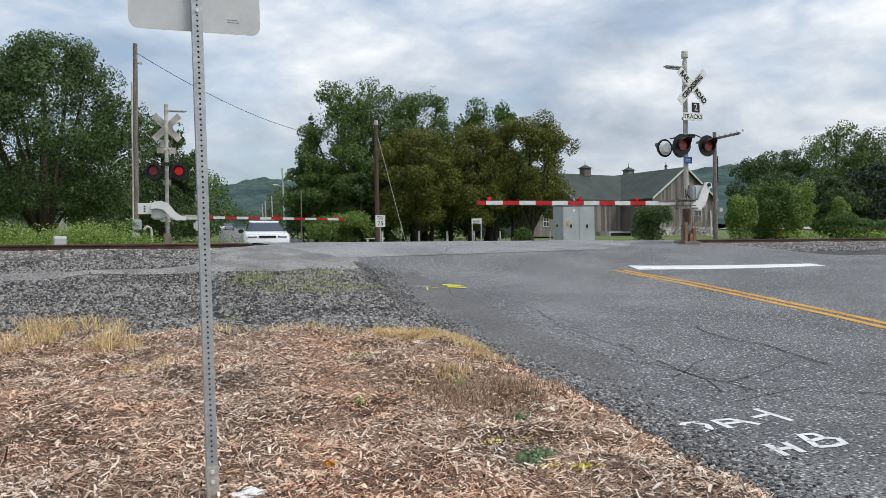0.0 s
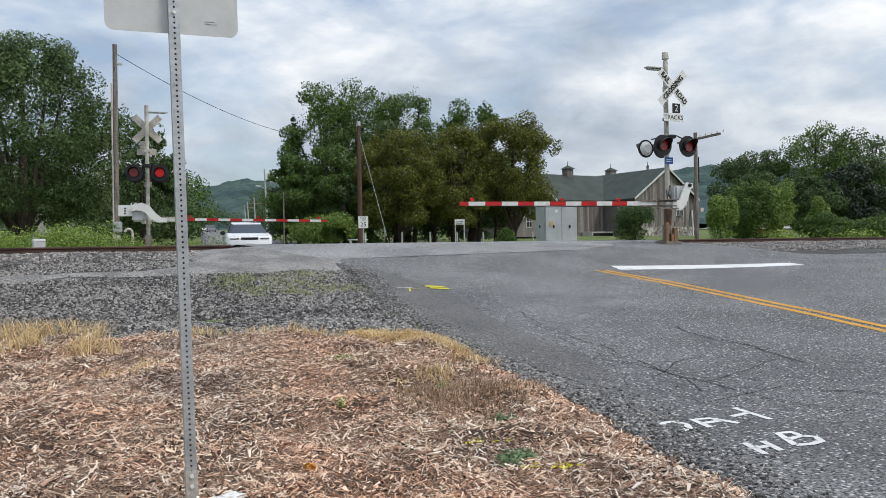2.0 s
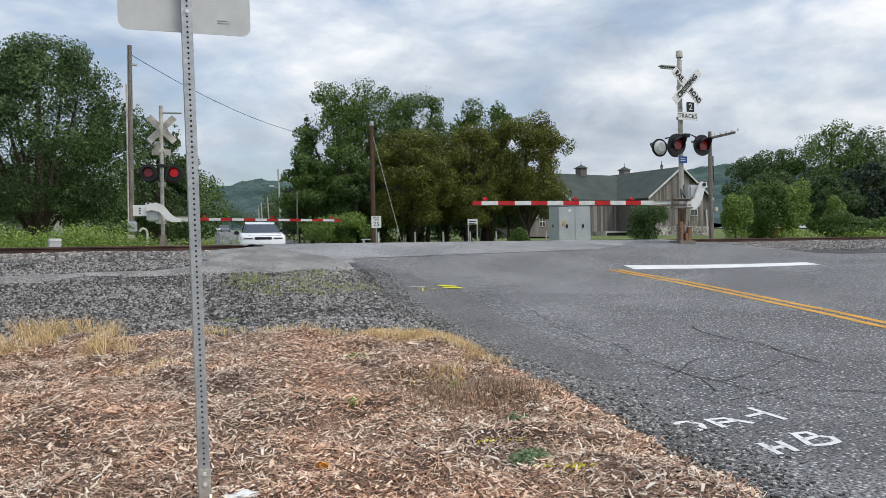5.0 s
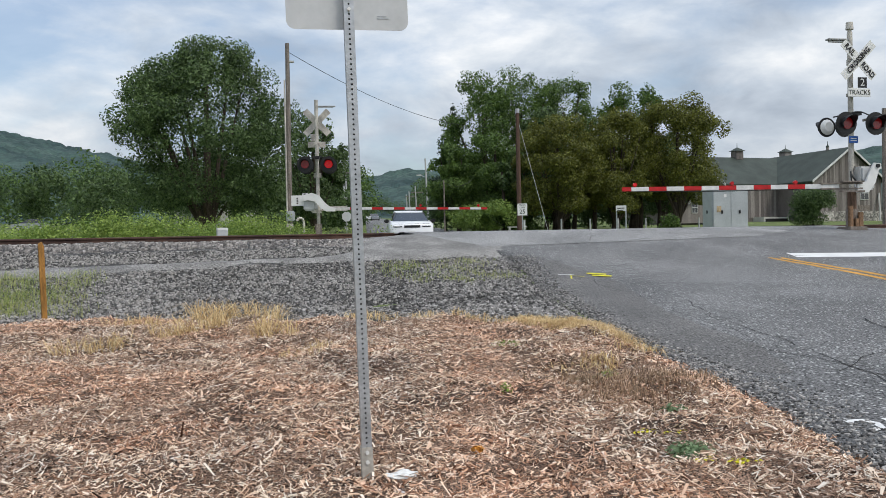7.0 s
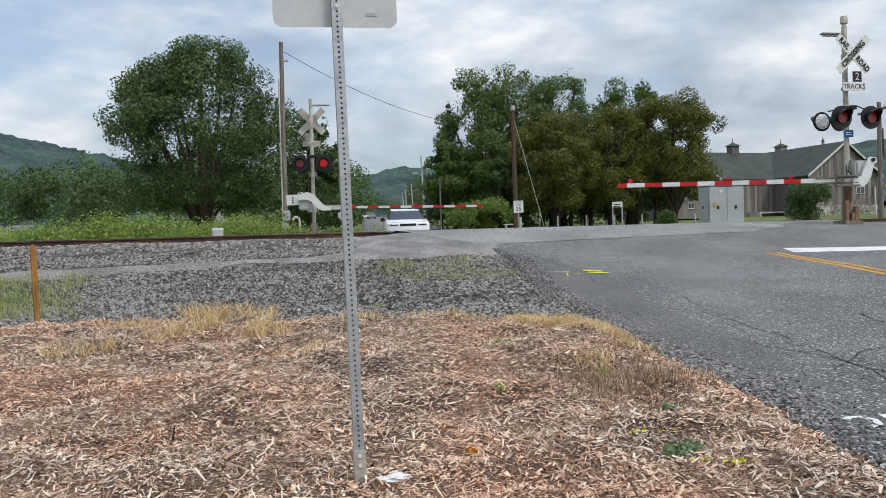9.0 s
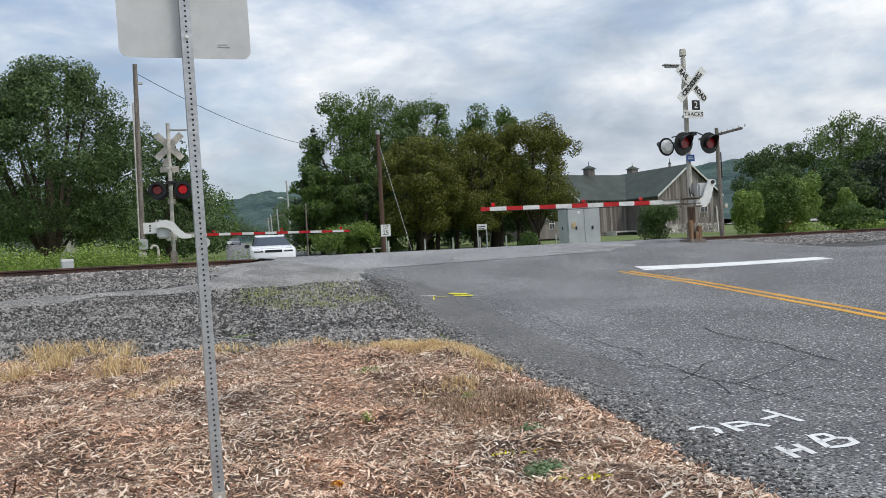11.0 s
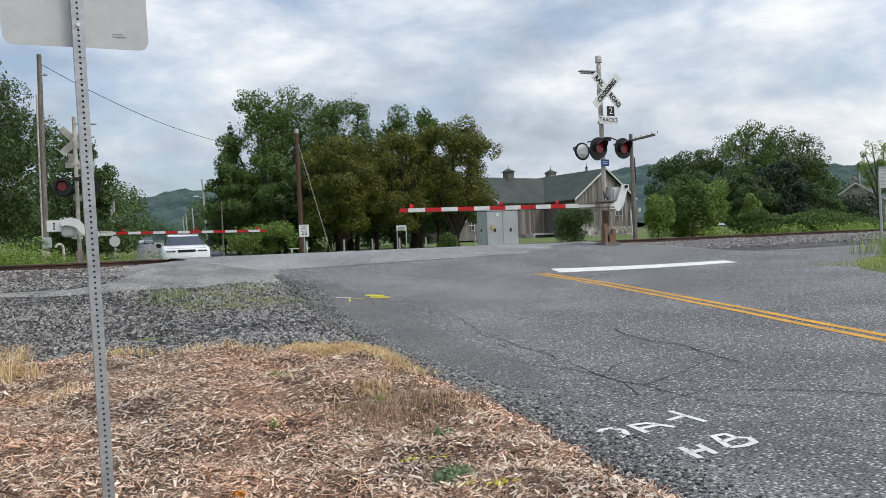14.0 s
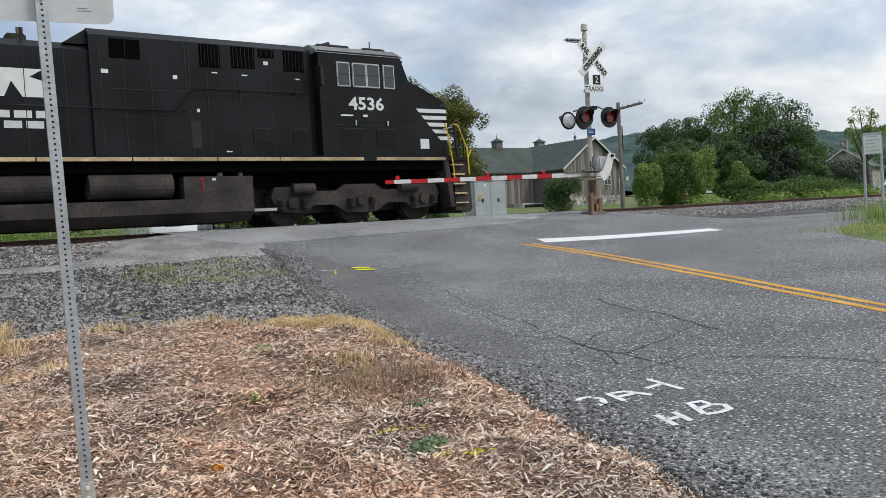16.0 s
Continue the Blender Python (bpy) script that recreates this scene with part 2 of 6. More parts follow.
    "glass": mat("dark_window_glass", (0.03, 0.035, 0.04), 0.06, vary=0.05, bump=0, spec=0.8),
    "cabinet": mat("grey_cabinet_paint", (0.45, 0.48, 0.48), 0.5, 0.15, vary=0.08, scale=1.5, grain=20, bump=0.04),
    "loco": mat("black_locomotive_paint", (0.0105, 0.0112, 0.013), 0.36, vary=0.3, scale=0.8, grain=14, bump=0.05, col2=(0.003, 0.003, 0.004), spec=0.22),
    "locoroof": mat("grey_cab_roof", (0.19, 0.19, 0.185), 0.6, vary=0.2, scale=1.5, grain=20, bump=0.1),
    "grime": mat("grimy_underframe", (0.054, 0.045, 0.040), 0.85, vary=0.3, scale=1.4, grain=16, bump=0.3, col2=(0.020, 0.017, 0.016)),
    "locowhite": mat("white_lettering", (0.70, 0.71, 0.70), 0.5, vary=0.05, scale=3, bump=0),
    "locogold": mat("sill_stripe", (0.55, 0.42, 0.24), 0.5, vary=0.25, scale=1.5, grain=15, bump=0),
    "locoyellow": mat("yellow_handrail", (0.70, 0.46, 0.02), 0.5, vary=0.1, bump=0),
    "carwhite": mat("white_car_paint", (0.80, 0.81, 0.82), 0.18, vary=0.02, bump=0, spec=0.6),
    "carblack": mat("black_car_trim", (0.012, 0.012, 0.013), 0.35, vary=0.1, bump=0),
    "tyre": mat("tyre_rubber", (0.02, 0.02, 0.02), 0.8, vary=0.1, bump=0),
    "chrome": mat("bright_metal", (0.6, 0.6, 0.6), 0.2, 0.9, vary=0.05, bump=0),
    "ochre": mat("ochre_truck_paint", (0.50, 0.30, 0.09), 0.5, vary=0.15, bump=0),
    "greycar": mat("grey_car_paint", (0.28, 0.30, 0.32), 0.25, vary=0.05, bump=0),
    "orange": mat("orange_flower", (0.75, 0.32, 0.04), 0.6, vary=0.2, bump=0, island=True),
    "stucco": mat("white_house_wall", (0.55, 0.54, 0.50), 0.8, vary=0.1, scale=1, grain=12, bump=0.1),
}


def chip_ramp():
    """Bark slivers from near black and red-brown to bleached wood, in drifts of redder and greyer tone."""
    nt = M["chip"].node_tree
    N, L = nt.nodes.new, nt.links.new
    geo, co = N("ShaderNodeNewGeometry"), N("ShaderNodeTexCoord")
    r = N("ShaderNodeValToRGB")
    stops = [(0.0, (0.05, 0.034, 0.025)), (0.14, (0.21, 0.125, 0.085)), (0.34, (0.52, 0.34, 0.245)), (0.56, (0.76, 0.58, 0.45)), (0.78, (0.90, 0.79, 0.67)), (1.0, (0.95, 0.90, 0.83))]
    e = r.color_ramp.elements
    while len(e) < len(stops):
        e.new(0.5)
    for k, (p, c) in enumerate(stops):
        e[k].position, e[k].color = p, (*c, 1)
    L(geo.outputs["Random Per Island"], r.inputs[0])
    n = N("ShaderNodeTexNoise")
    n.inputs["Scale"].default_value, n.inputs["Detail"].default_value = 0.9, 5
    L(co.outputs["Object"], n.inputs["Vector"])
    tone = N("ShaderNodeValToRGB")
    t = tone.color_ramp.elements
    t.new(0.5)
    for k, (p, c) in enumerate([(0.36, (0.74, 0.73, 0.72)), (0.47, (1.0, 0.95, 0.88)), (0.64, (1.0, 0.82, 0.70))]):
        t[k].position, t[k].color = p, (*c, 1)
    L(n.outputs[0], tone.inputs[0])
    mx = N("ShaderNodeMixRGB")
    mx.blend_type = "MULTIPLY"
    mx.inputs[0].default_value = 1.0
    L(r.outputs[0], mx.inputs[1])
    L(tone.outputs[0], mx.inputs[2])
    L(mx.outputs[0], nt.nodes["Principled BSDF"].inputs["Base Color"])


chip_ramp()


def let_light_through(name, share):
    """Leaves pass some of the light that falls on them."""
    nt = M[name].node_tree
    p = nt.nodes["Principled BSDF"]
    tr, mx = nt.nodes.new("ShaderNodeBsdfTranslucent"), nt.nodes.new("ShaderNodeMixShader")
    nt.links.new(p.inputs["Base Color"].links[0].from_socket, tr.inputs["Color"])
    mx.inputs[0].default_value = share
    nt.links.new(p.outputs[0], mx.inputs[1])
    nt.links.new(tr.outputs[0], mx.inputs[2])
    nt.links.new(mx.outputs[0], nt.nodes["Material Output"].inputs[0])


for leaf_name in ("leaf", "leaf_dark", "leaf_olive", "leaf_light", "weed", "straw", "dry_grass", "sage"):
    let_light_through(leaf_name, 0.35)


# ---- mesh helpers ----
def part(name, bm, material, parent=None, label="", smooth=False):
    """Links a bmesh as one mesh object, under parent if there is one."""
    me = bpy.data.meshes.new(name)
    bm.to_mesh(me)
    bm.free()
    me.materials.append(M[material])
    if smooth:
        me.polygons.foreach_set("use_smooth", [True] * len(me.polygons))
    ob = new(name, me)
    if parent:
        ob.parent = parent
    if label:
        ob["label"] = label
    return ob


def raw(name, verts, faces, material, parent=None):
    me = bpy.data.meshes.new(name)
    me.from_pydata(verts, [], faces)
    me.materials.append(M[material])
    ob = new(name, me)
    if parent:
        ob.parent = parent
    return ob


def thing(name, m, label, category, group="", kind=""):
    ob = new(name)
    ob.matrix_basis = m
    return tagged(ob, label, category, group, kind)


def box(bm, x0, x1, y0, y1, z0, z1, bevel=0.0, m=None):
    r = bmesh.ops.create_cube(bm, size=1.0)
    vs = r["verts"]
    bmesh.ops.scale(bm, vec=(x1 - x0, y1 - y0, z1 - z0), verts=vs)
    bmesh.ops.translate(bm, vec=((x0 + x1) / 2, (y0 + y1) / 2, (z0 + z1) / 2), verts=vs)
    if bevel:
        es = list({e for v in vs for e in v.link_edges})
        vs = list({v for f in bmesh.ops.bevel(bm, geom=es, offset=bevel, segments=2, affect="EDGES")["faces"] for v in f.verts} | {v for v in vs if v.is_valid})
    if m:
        bmesh.ops.transform(bm, matrix=m, verts=vs)
    return bm


def rod(bm, a, b, r0, r1=None, n=10):
    """A round rod from a to b."""
    a, b = Vector(a), Vector(b)
    q = (b - a).to_track_quat("Z", "Y").to_matrix().to_4x4()
    m = Matrix.Translation((a + b) / 2) @ q
    bmesh.ops.create_cone(bm, cap_ends=True, segments=n, radius1=r0, radius2=r0 if r1 is None else r1, depth=(b - a).length, matrix=m)
    return bm


def pipe(bm, pts, r, n=6):
    for a, b in zip(pts, pts[1:]):
        rod(bm, a, b, r, n=n)
    return bm


def prism(bm, outline, w0, w1, axis="y"):
    """An outline in the (x, z) plane, drawn out along y (or (y, z) along x, or (x, y) along z)."""
    def at(p, w):
        return {"y": (p[0], w, p[1]), "x": (w, p[0], p[1]), "z": (p[0], p[1], w)}[axis]
    a = [bm.verts.new(at(p, w0)) for p in outline]
    b = [bm.verts.new(at(p, w1)) for p in outline]
    n = len(outline)
    bm.faces.new(a)
    bm.faces.new(b[::-1])
    for i in range(n):
        bm.faces.new((a[i], b[i], b[(i + 1) % n], a[(i + 1) % n]))
    bmesh.ops.recalc_face_normals(bm, faces=bm.faces[:])
    return bm


def BM():
    return bmesh.new()


def words(name, text, size, m, material, parent=None, thick=0.002, wide=1.0, bold=0.0):
    """Flat lettering in the built-in font, as a mesh that reads along local x, up along local y."""
    cu = bpy.data.curves.new(name, "FONT")
    cu.body, cu.size, cu.align_x, cu.align_y, cu.extrude, cu.resolution_u = text, size, "CENTER", "CENTER", thick, 2
    cu.offset = bold
    tmp = bpy.data.objects.new(name, cu)
    scene.collection.objects.link(tmp)
    dg = bpy.context.evaluated_depsgraph_get()
    me = bpy.data.meshes.new_from_object(tmp.evaluated_get(dg))
    bpy.data.objects.remove(tmp)
    me.transform(m @ Matrix.Diagonal((wide, 1, 1, 1)))
    me.materials.clear()
    me.materials.append(M[material])
    ob = new(name, me)
    if parent:
        ob.parent = parent
    return ob


# ---- the lie of the land ----
def smooth(a, b, v):
    s = min(1.0, max(0.0, (v - a) / (b - a)))
    return s * s * (3 - 2 * s)


def land(x, y, top=1.50):
    """The height of the ground: a gentle rise to the track bed, lower land beyond, and a slow rise far off."""
    near = min(1.15, max(-0.7, 0.0333 * x + 0.0406 * y))
    late = smooth(17.0, 22.0, x)
    w = smooth(11.0 + 3.3 * late, 18.3 + 0.3 * late, y)
    z = near * (1 - w) + top * w
    if y > 28.0:
        low = 1.15 + 0.40 * smooth(13, 19, x)
        f = smooth(28.0, 34.0, y)
        z = top * (1 - f) + low * f
        z += 0.033 * max(0.0, min(y, 260) - 40)
    return z


def lane(x, y):
    return land(x, y, 1.67)


SEEN = {}


def curve(pts, v):
    """Piecewise linear x at y = v, eased by a short average."""
    key = (len(pts), pts[0][1], round(v * 50))
    if key not in SEEN:
        SEEN[key] = float(np.mean([np.interp(round(v * 50) / 50 + d, [p[0] for p in pts], [p[1] for p in pts]) for d in (-0.5, -0.25, 0, 0.25, 0.5)]))
    return SEEN[key]


LEFT = [(-14, 0.6), (0, 2.85), (2.7, 3.43), (4.4, 3.95), (6.7, 4.44), (9.7, 5.3), (12, 5.95), (14, 6.5), (15.2, 6.3), (16.5, 5.5), (18, 5.6), (26, 6.3), (30, 7.8), (36, 9.2), (60, 15.3), (120, 30.5), (260, 64)]
RIGHT = [(-14, 5.5), (0, 11.0), (5.6, 13.6), (8.3, 15.6), (9.6, 18.0), (10.6, 30.0), (13.4, 30.0), (14.6, 20.0), (15.6, 17.9), (17.0, 17.6), (18, 18.2), (26, 18.2), (30, 17.6), (36, 17.2), (60, 22.0), (120, 37.0), (260, 70.5)]


# ---- ground, road, track ----
def sheet(name, xs, ys, z, material, parent=None):
    xs, ys = list(xs), list(ys)
    verts = [(x, y, z(x, y)) for y in ys for x in xs]
    n = len(xs)
    faces = [(j * n + i, j * n + i + 1, (j + 1) * n + i + 1, (j + 1) * n + i) for j in range(len(ys) - 1) for i in range(n - 1)]
    ob = raw(name, verts, faces, material, parent)
    ob.data.polygons.foreach_set("use_smooth", [True] * len(faces))
    return ob


def steps(*spans):
    """Positions along an axis: (from, to, step) spans one after the other."""
    out = []
    for a, b, s in spans:
        out += list(np.arange(a, b - 1e-6, s))
    return out + [spans[-1][1]]


tagged(sheet("ground", steps((-2600, -300, 230), (-300, -40, 20), (-40, -12, 4), (-12, 24, 0.6), (24, 60, 3), (60, 300, 20), (300, 2600, 230)),
             steps((-500, -20, 60), (-20, -4, 4), (-4, 38, 0.6), (38, 80, 3), (80, 300, 20), (300, 2600, 230)),
             lambda x, y: land(x, y) - 0.05, "grass"), "short green and dry grass on gently rising land", "ground", kind="structure")


def band(name, v0, v1, step, left, right, z, material, cols=20, skirt=0.15):
    """A paved band between two edges given as x by y, with its sides turned down."""
    ys = np.arange(v0, v1 + 1e-6, step)
    verts, faces = [], []
    n = cols + 3
    for v in ys:
        a, b = left(v), right(v)
        row = [(a - 0.05, z(a, v) - skirt)] + [(a + (b - a) * k / cols, None) for k in range(cols + 1)] + [(b + 0.05, z(b, v) - skirt)]
        for x, h in row:
            verts.append((x, v, z(x, v) if h is None else h))
    for j in range(len(ys) - 1):
        for i in range(n - 1):
            faces.append((j * n + i, j * n + i + 1, (j + 1) * n + i + 1, (j + 1) * n + i))
    ob = raw(name, verts, faces, material)
    ob.data.polygons.foreach_set("use_smooth", [True] * len(faces))
    return ob


def ragged(v, s, a):
    return a * (noise.noise((v * s, 3.1, 0)) + 0.5 * noise.noise((v * s * 3.3, 7.7, 0)))


tagged(band("road", -14, 40, 0.2, lambda v: curve(LEFT, v) + ragged(v, 1.4, 0.10), lambda v: curve(RIGHT, v) + ragged(v, 1.1, 0.15), lane, "road", 28),
       "worn grey asphalt road rising to the crossing", "road", kind="structure")
tagged(band("road_beyond", 40, 258, 4, lambda v: curve(LEFT, v), lambda v: curve(RIGHT, v), lane, "road", 6),
       "grey asphalt road running on between trees", "road", kind="structure")
tagged(band("crossing_surface", 18.45, 26.6, 0.45, lambda v: curve(LEFT, v) - 0.12 + ragged(v, 2, 0.18), lambda v: curve(RIGHT, v) - 0.2, lambda x, y: lane(x, y) + 0.012, "patch", 10, 0.03),
       "dark asphalt laid between the rails of the crossing", "road", kind="structure")
tagged(band("old_asphalt_apron", 15.1, 18.4, 0.3, lambda v: curve(LEFT, v) + 0.05 + ragged(v, 2, 0.2), lambda v: 16.6 + ragged(v, 0.7, 1.2) - 1.6 * abs(v - 17), lambda x, y: lane(x, y) + 0.008, "pale", 16, 0.012),
       "pale old asphalt worn by traffic before the track", "road", kind="structure")
def along(pts):
    """x by y along a line of (y, x) points."""
    return lambda v: float(np.interp(v, [p[0] for p in pts], [p[1] for p in pts]))


REPAIR_L = along([(5.15, 4.74), (5.5, 4.50), (6.6, 4.65), (8.0, 5.0), (10.6, 5.84), (14.0, 7.0)])
REPAIR_R = along([(5.15, 4.78), (5.35, 4.90), (6.1, 5.26), (7.3, 5.54), (9.1, 6.13), (11.6, 7.18), (14.0, 7.9)])
tagged(band("cracked_strip", 4.15, 13.2, 0.1, lambda v: max(REPAIR_R(v), curve(LEFT, v) + 0.55) - 0.03 + ragged(v, 2.2, 0.10), lambda v: REPAIR_R(v) + 0.62 + 0.25 * smooth(7, 4, v) + ragged(v, 1.7, 0.22), lambda x, y: lane(x, y) + 0.004, "alligator", 8, 0.005),
       "weathered asphalt broken into a web of cracks", "road", kind="structure")
tagged(band("asphalt_repair", 5.15, 13.7, 0.1, lambda v: REPAIR_L(v) + ragged(v, 2.2, 0.07), lambda v: REPAIR_R(v) + 0.02 - 0.75 * smooth(11.5, 13.9, v) + ragged(v, 2.0, 0.07), lambda x, y: lane(x, y) + 0.008, "patch", 6, 0.008),
       "darker smooth asphalt repair along the road's edge", "road", kind="structure")


def stripe(name, pts, width, material, lift, label, parent=None):
    """A painted line of some width along points on the road."""
    verts, faces = [], []
    dense = []
    for (ax, ay), (bx, by) in zip(pts, pts[1:]):
        n = max(2, int(math.hypot(bx - ax, by - ay) / 0.25))
        dense += [(ax + (bx - ax) * k / n, ay + (by - ay) * k / n) for k in range(n)]
    dense.append(pts[-1])
    for i, (x, y) in enumerate(dense):
        a, b = dense[max(0, i - 1)], dense[min(len(dense) - 1, i + 1)]
        d = Vector((b[0] - a[0], b[1] - a[1])).normalized()
        w = width / 2 * (1 + 0.10 * noise.noise((x * 9, y * 9, 0)))
        for s in (-1, 1):
            px, py = x - d.y * w * s, y + d.x * w * s
            verts.append((px, py, lane(px, py) + lift))
    for i in range(len(dense) - 1):
        faces.append((2 * i, 2 * i + 1, 2 * i + 3, 2 * i + 2))
    ob = raw(name, verts, faces, material, parent)
    return tagged(ob, label, "road marking", kind="structure") if not parent else ob


CENTRE = [(4.2, -6.0), (6.7, 0.0), (8.2, 3.4), (9.13, 5.61), (9.55, 6.52), (9.94, 7.49), (10.37, 8.51), (10.96, 9.95), (11.32, 10.85), (11.52, 11.71), (11.42, 12.70)]
for k, off in enumerate((-0.11, 0.11)):
    stripe("yellow_line", [(x + off * 0.93, y - off * 0.36) for x, y in CENTRE], 0.115, "yellow", 0.004, "double yellow centre line, worn at the end")
stripe("stop_line", [(11.95, 12.83), (13.8, 12.25), (16.28, 11.55)], 0.50, "white", 0.004, "broad white stop line before the crossing")
for k in range(2):
    stripe("survey_mark", [(7.08, 12.44 - 0.18 * k), (7.36, 12.26 - 0.18 * k)], 0.11, "spray", 0.018, "short yellow spray mark on the asphalt")
stripe("survey_mark", [(6.55, 12.5), (6.80, 12.4)], 0.03, "white", 0.018, "thin white spray mark on the asphalt")
stripe("survey_mark", [(6.6, 12.1), (6.72, 12.35), (6.9, 12.2)], 0.025, "spray", 0.018, "thin yellow spray mark on the asphalt")


def crack(x, y, heading, length, seed):
    rnd = random.Random(seed)
    pts, a = [(x, y)], heading
    while length > 0:
        a += rnd.uniform(-0.5, 0.5)
        a = heading + (a - heading) * 0.8
        x, y, length = x + 0.22 * math.cos(a), y + 0.22 * math.sin(a), length - 0.22
        pts.append((x, y))
    stripe("road_crack", pts, rnd.uniform(0.008, 0.016), "crack", 0.009, "dark open crack in the asphalt")


for i, (x, y, h, l) in enumerate([(5.35, 3.3, 1.45, 3.2), (5.6, 6.0, 1.28, 3.4), (6.5, 9.2, 1.23, 4.6), (5.3, 4.6, 0.35, 1.3), (5.7, 3.9, -0.5, 1.2), (8.2, 15.0, 0.2, 2.6), (9.6, 15.1, 0.05, 3), (8.0, 13.5, 0.1, 1.6), (11.0, 13.0, -0.2, 1.2), (10.4, 16.0, 0.1, 4), (6.6, 4.6, 1.2, 2.2), (5.0, 4.4, 1.0, 1.2), (5.1, 5.0, 0.4, 0.9)]):
    crack(x, y, h, l, i)


# painted survey letters, drawn with a spray can
def glyphs():
    """Strokes of each letter, in metres on the road."""
    g = {"C": [[(4.05, 3.90), (4.10, 3.93), (4.17, 3.91), (4.19, 3.82), (4.14, 3.74), (4.05, 3.72)]],
         "A": [[(4.26, 3.67), (4.31, 3.87), (4.43, 3.83), (4.49, 3.63)], [(4.29, 3.77), (4.46, 3.74)]],
         "T": [[(4.79, 3.92), (4.74, 3.57)], [(4.59, 3.77), (4.77, 3.77)]],
         "H": [[(4.15, 3.32), (4.07, 3.10)], [(4.27, 3.28), (4.20, 3.09)], [(4.11, 3.21), (4.23, 3.19)]],
         "B": [[(4.36, 3.11), (4.49, 3.33), (4.58, 3.30), (4.56, 3.21), (4.42, 3.21)], [(4.56, 3.21), (4.61, 3.15), (4.56, 3.07), (4.46, 3.07), (4.36, 3.11)]]}
    for lines in g.values():
        for pts in lines:
            stripe("painted_letter", pts, 0.045, "white", 0.004, "hand-sprayed white letter on the asphalt")


glyphs()


def vb(x):
    """Where the mulch ends and the gravel begins."""
    return 11.75 - 0.72 * x if x > -0.5 else 12.1 - 0.05 * (x + 0.5)


def mulch_in(x, y):
    """How far inside the mulch bed, 0 to 1."""
    d = min(vb(x) + ragged(x, 1.1, 0.35) - y, (curve(LEFT, y) + 0.22 + ragged(y, 1.6, 0.14) - x), x + 9, y + 5)
    return smooth(0.0, 0.7, d)


def mulch_z(x, y):
    m = mulch_in(x, y)
    lump = 0.08 * noise.noise((x * 0.8, y * 0.8, 0)) + 0.085 * noise.noise((x * 2.3, y * 2.3, 4)) + 0.03 * noise.noise((x * 6, y * 6, 9))
    pit = 0.10 * math.exp(-((x - 3.05) ** 2 + (y - 4.75) ** 2) / 0.10) + 0.10 * math.exp(-((x - 3.2) ** 2 + (y - 5.9) ** 2) / 0.35)
    return land(x, y) - 0.08 + m * (0.17 + lump - pit)


tagged(sheet("mulch_bed", np.arange(-9.2, 5.2, 0.1), np.arange(-5.0, 12.8, 0.1), mulch_z, "soil"), "bed of brown shredded bark mulch", "mulch", kind="structure")


def gravel_in(x, y):
    d = min(y - (vb(x) - 0.9), 16.9 - y + ragged(x, 0.8, 0.2), curve(LEFT, y) + 0.1 - x, x + 14)
    return smooth(0.0, 0.5, d)


def gravel_z(x, y):
    return land(x, y) - 0.08 + gravel_in(x, y) * (0.10 + 0.05 * noise.noise((x * 0.9, y * 0.9, 2)) + 0.02 * noise.noise((x * 4, y * 4, 2)) - 0.13 * math.exp(-((x - 3.15) ** 2 + (y - 11.4) ** 2) / 0.07))


tagged(sheet("gravel_bed", np.arange(-14.2, 7.0, 0.14), np.arange(5.5, 17.2, 0.14), gravel_z, "gravel_bed"), "bed of dark grey crushed stone beside the road", "gravel", kind="structure")


def track_in(x, y):
    """How far inside the dirt track, which widens towards the crossing."""
    return min(y - (14.45 + 0.1 * math.sin(x)), 15.25 + 2.3 * smooth(2.9, 5.6, x) - y, x + 3.2, 6.9 - x) + ragged(x + y, 1.7, 0.14)


def track_path_z(x, y):
    w = smooth(2.5, 5.6, x)
    return land(x, y) * (1 - w) + lane(x, y) * w - 0.07 + smooth(-0.05, 0.3, track_in(x, y)) * (0.13 - 0.055 * w)


tagged(sheet("dirt_track", np.arange(-3.6, 7.1, 0.15), np.arange(13.8, 18.5, 0.1), track_path_z, "dirt"), "pale packed dirt track joining the road", "path", kind="structure")


def stones(name, spots, size, material, label, category, flat=0.8):
    """Many angular stones in one mesh."""
    rng = np.random.default_rng(len(spots) + len(name))
    base = []
    for k in range(6):
        bm = bmesh.new()
        bmesh.ops.create_cube(bm, size=1.35)
        v = np.array([tuple(q.co) for q in bm.verts])
        f = np.array([[w.index for w in q.verts] for q in bm.faces])
        bm.free()
        v = v * rng.uniform(0.55, 1.2, (len(v), 3)) * np.array([rng.uniform(0.8, 1.3), rng.uniform(0.7, 1.1), flat])
        base.append((v, f))
    V, Fc, o = [], [], 0
    for x, y, z in spots:
        v, f = base[rng.integers(6)]
        a, s = rng.uniform(0, 6.28), rng.uniform(*size)
        c, n = math.cos(a), math.sin(a)
        w = v * s
        w = np.stack([w[:, 0] * c - w[:, 1] * n + x, w[:, 0] * n + w[:, 1] * c + y, w[:, 2] + rng.uniform(-0.35, 0.35) * w[:, 0] + z], 1)
        V.append(w)
        Fc.append(f + o)
        o += len(w)
    ob = raw(name, np.concatenate(V).tolist(), np.concatenate(Fc).tolist(), material)
    return tagged(ob, label, category, kind="stuff")


def scatter(n, x0, x1, y0, y1, keep, z, seed, bias=1.0):
    rng = np.random.default_rng(seed)
    out = []
    while len(out) < n:
        x, y = x0 + (x1 - x0) * rng.random(), y0 + (y1 - y0) * rng.random() ** bias
        if rng.random() < keep(x, y):
            out.append((x, y, z(x, y)))
    return out


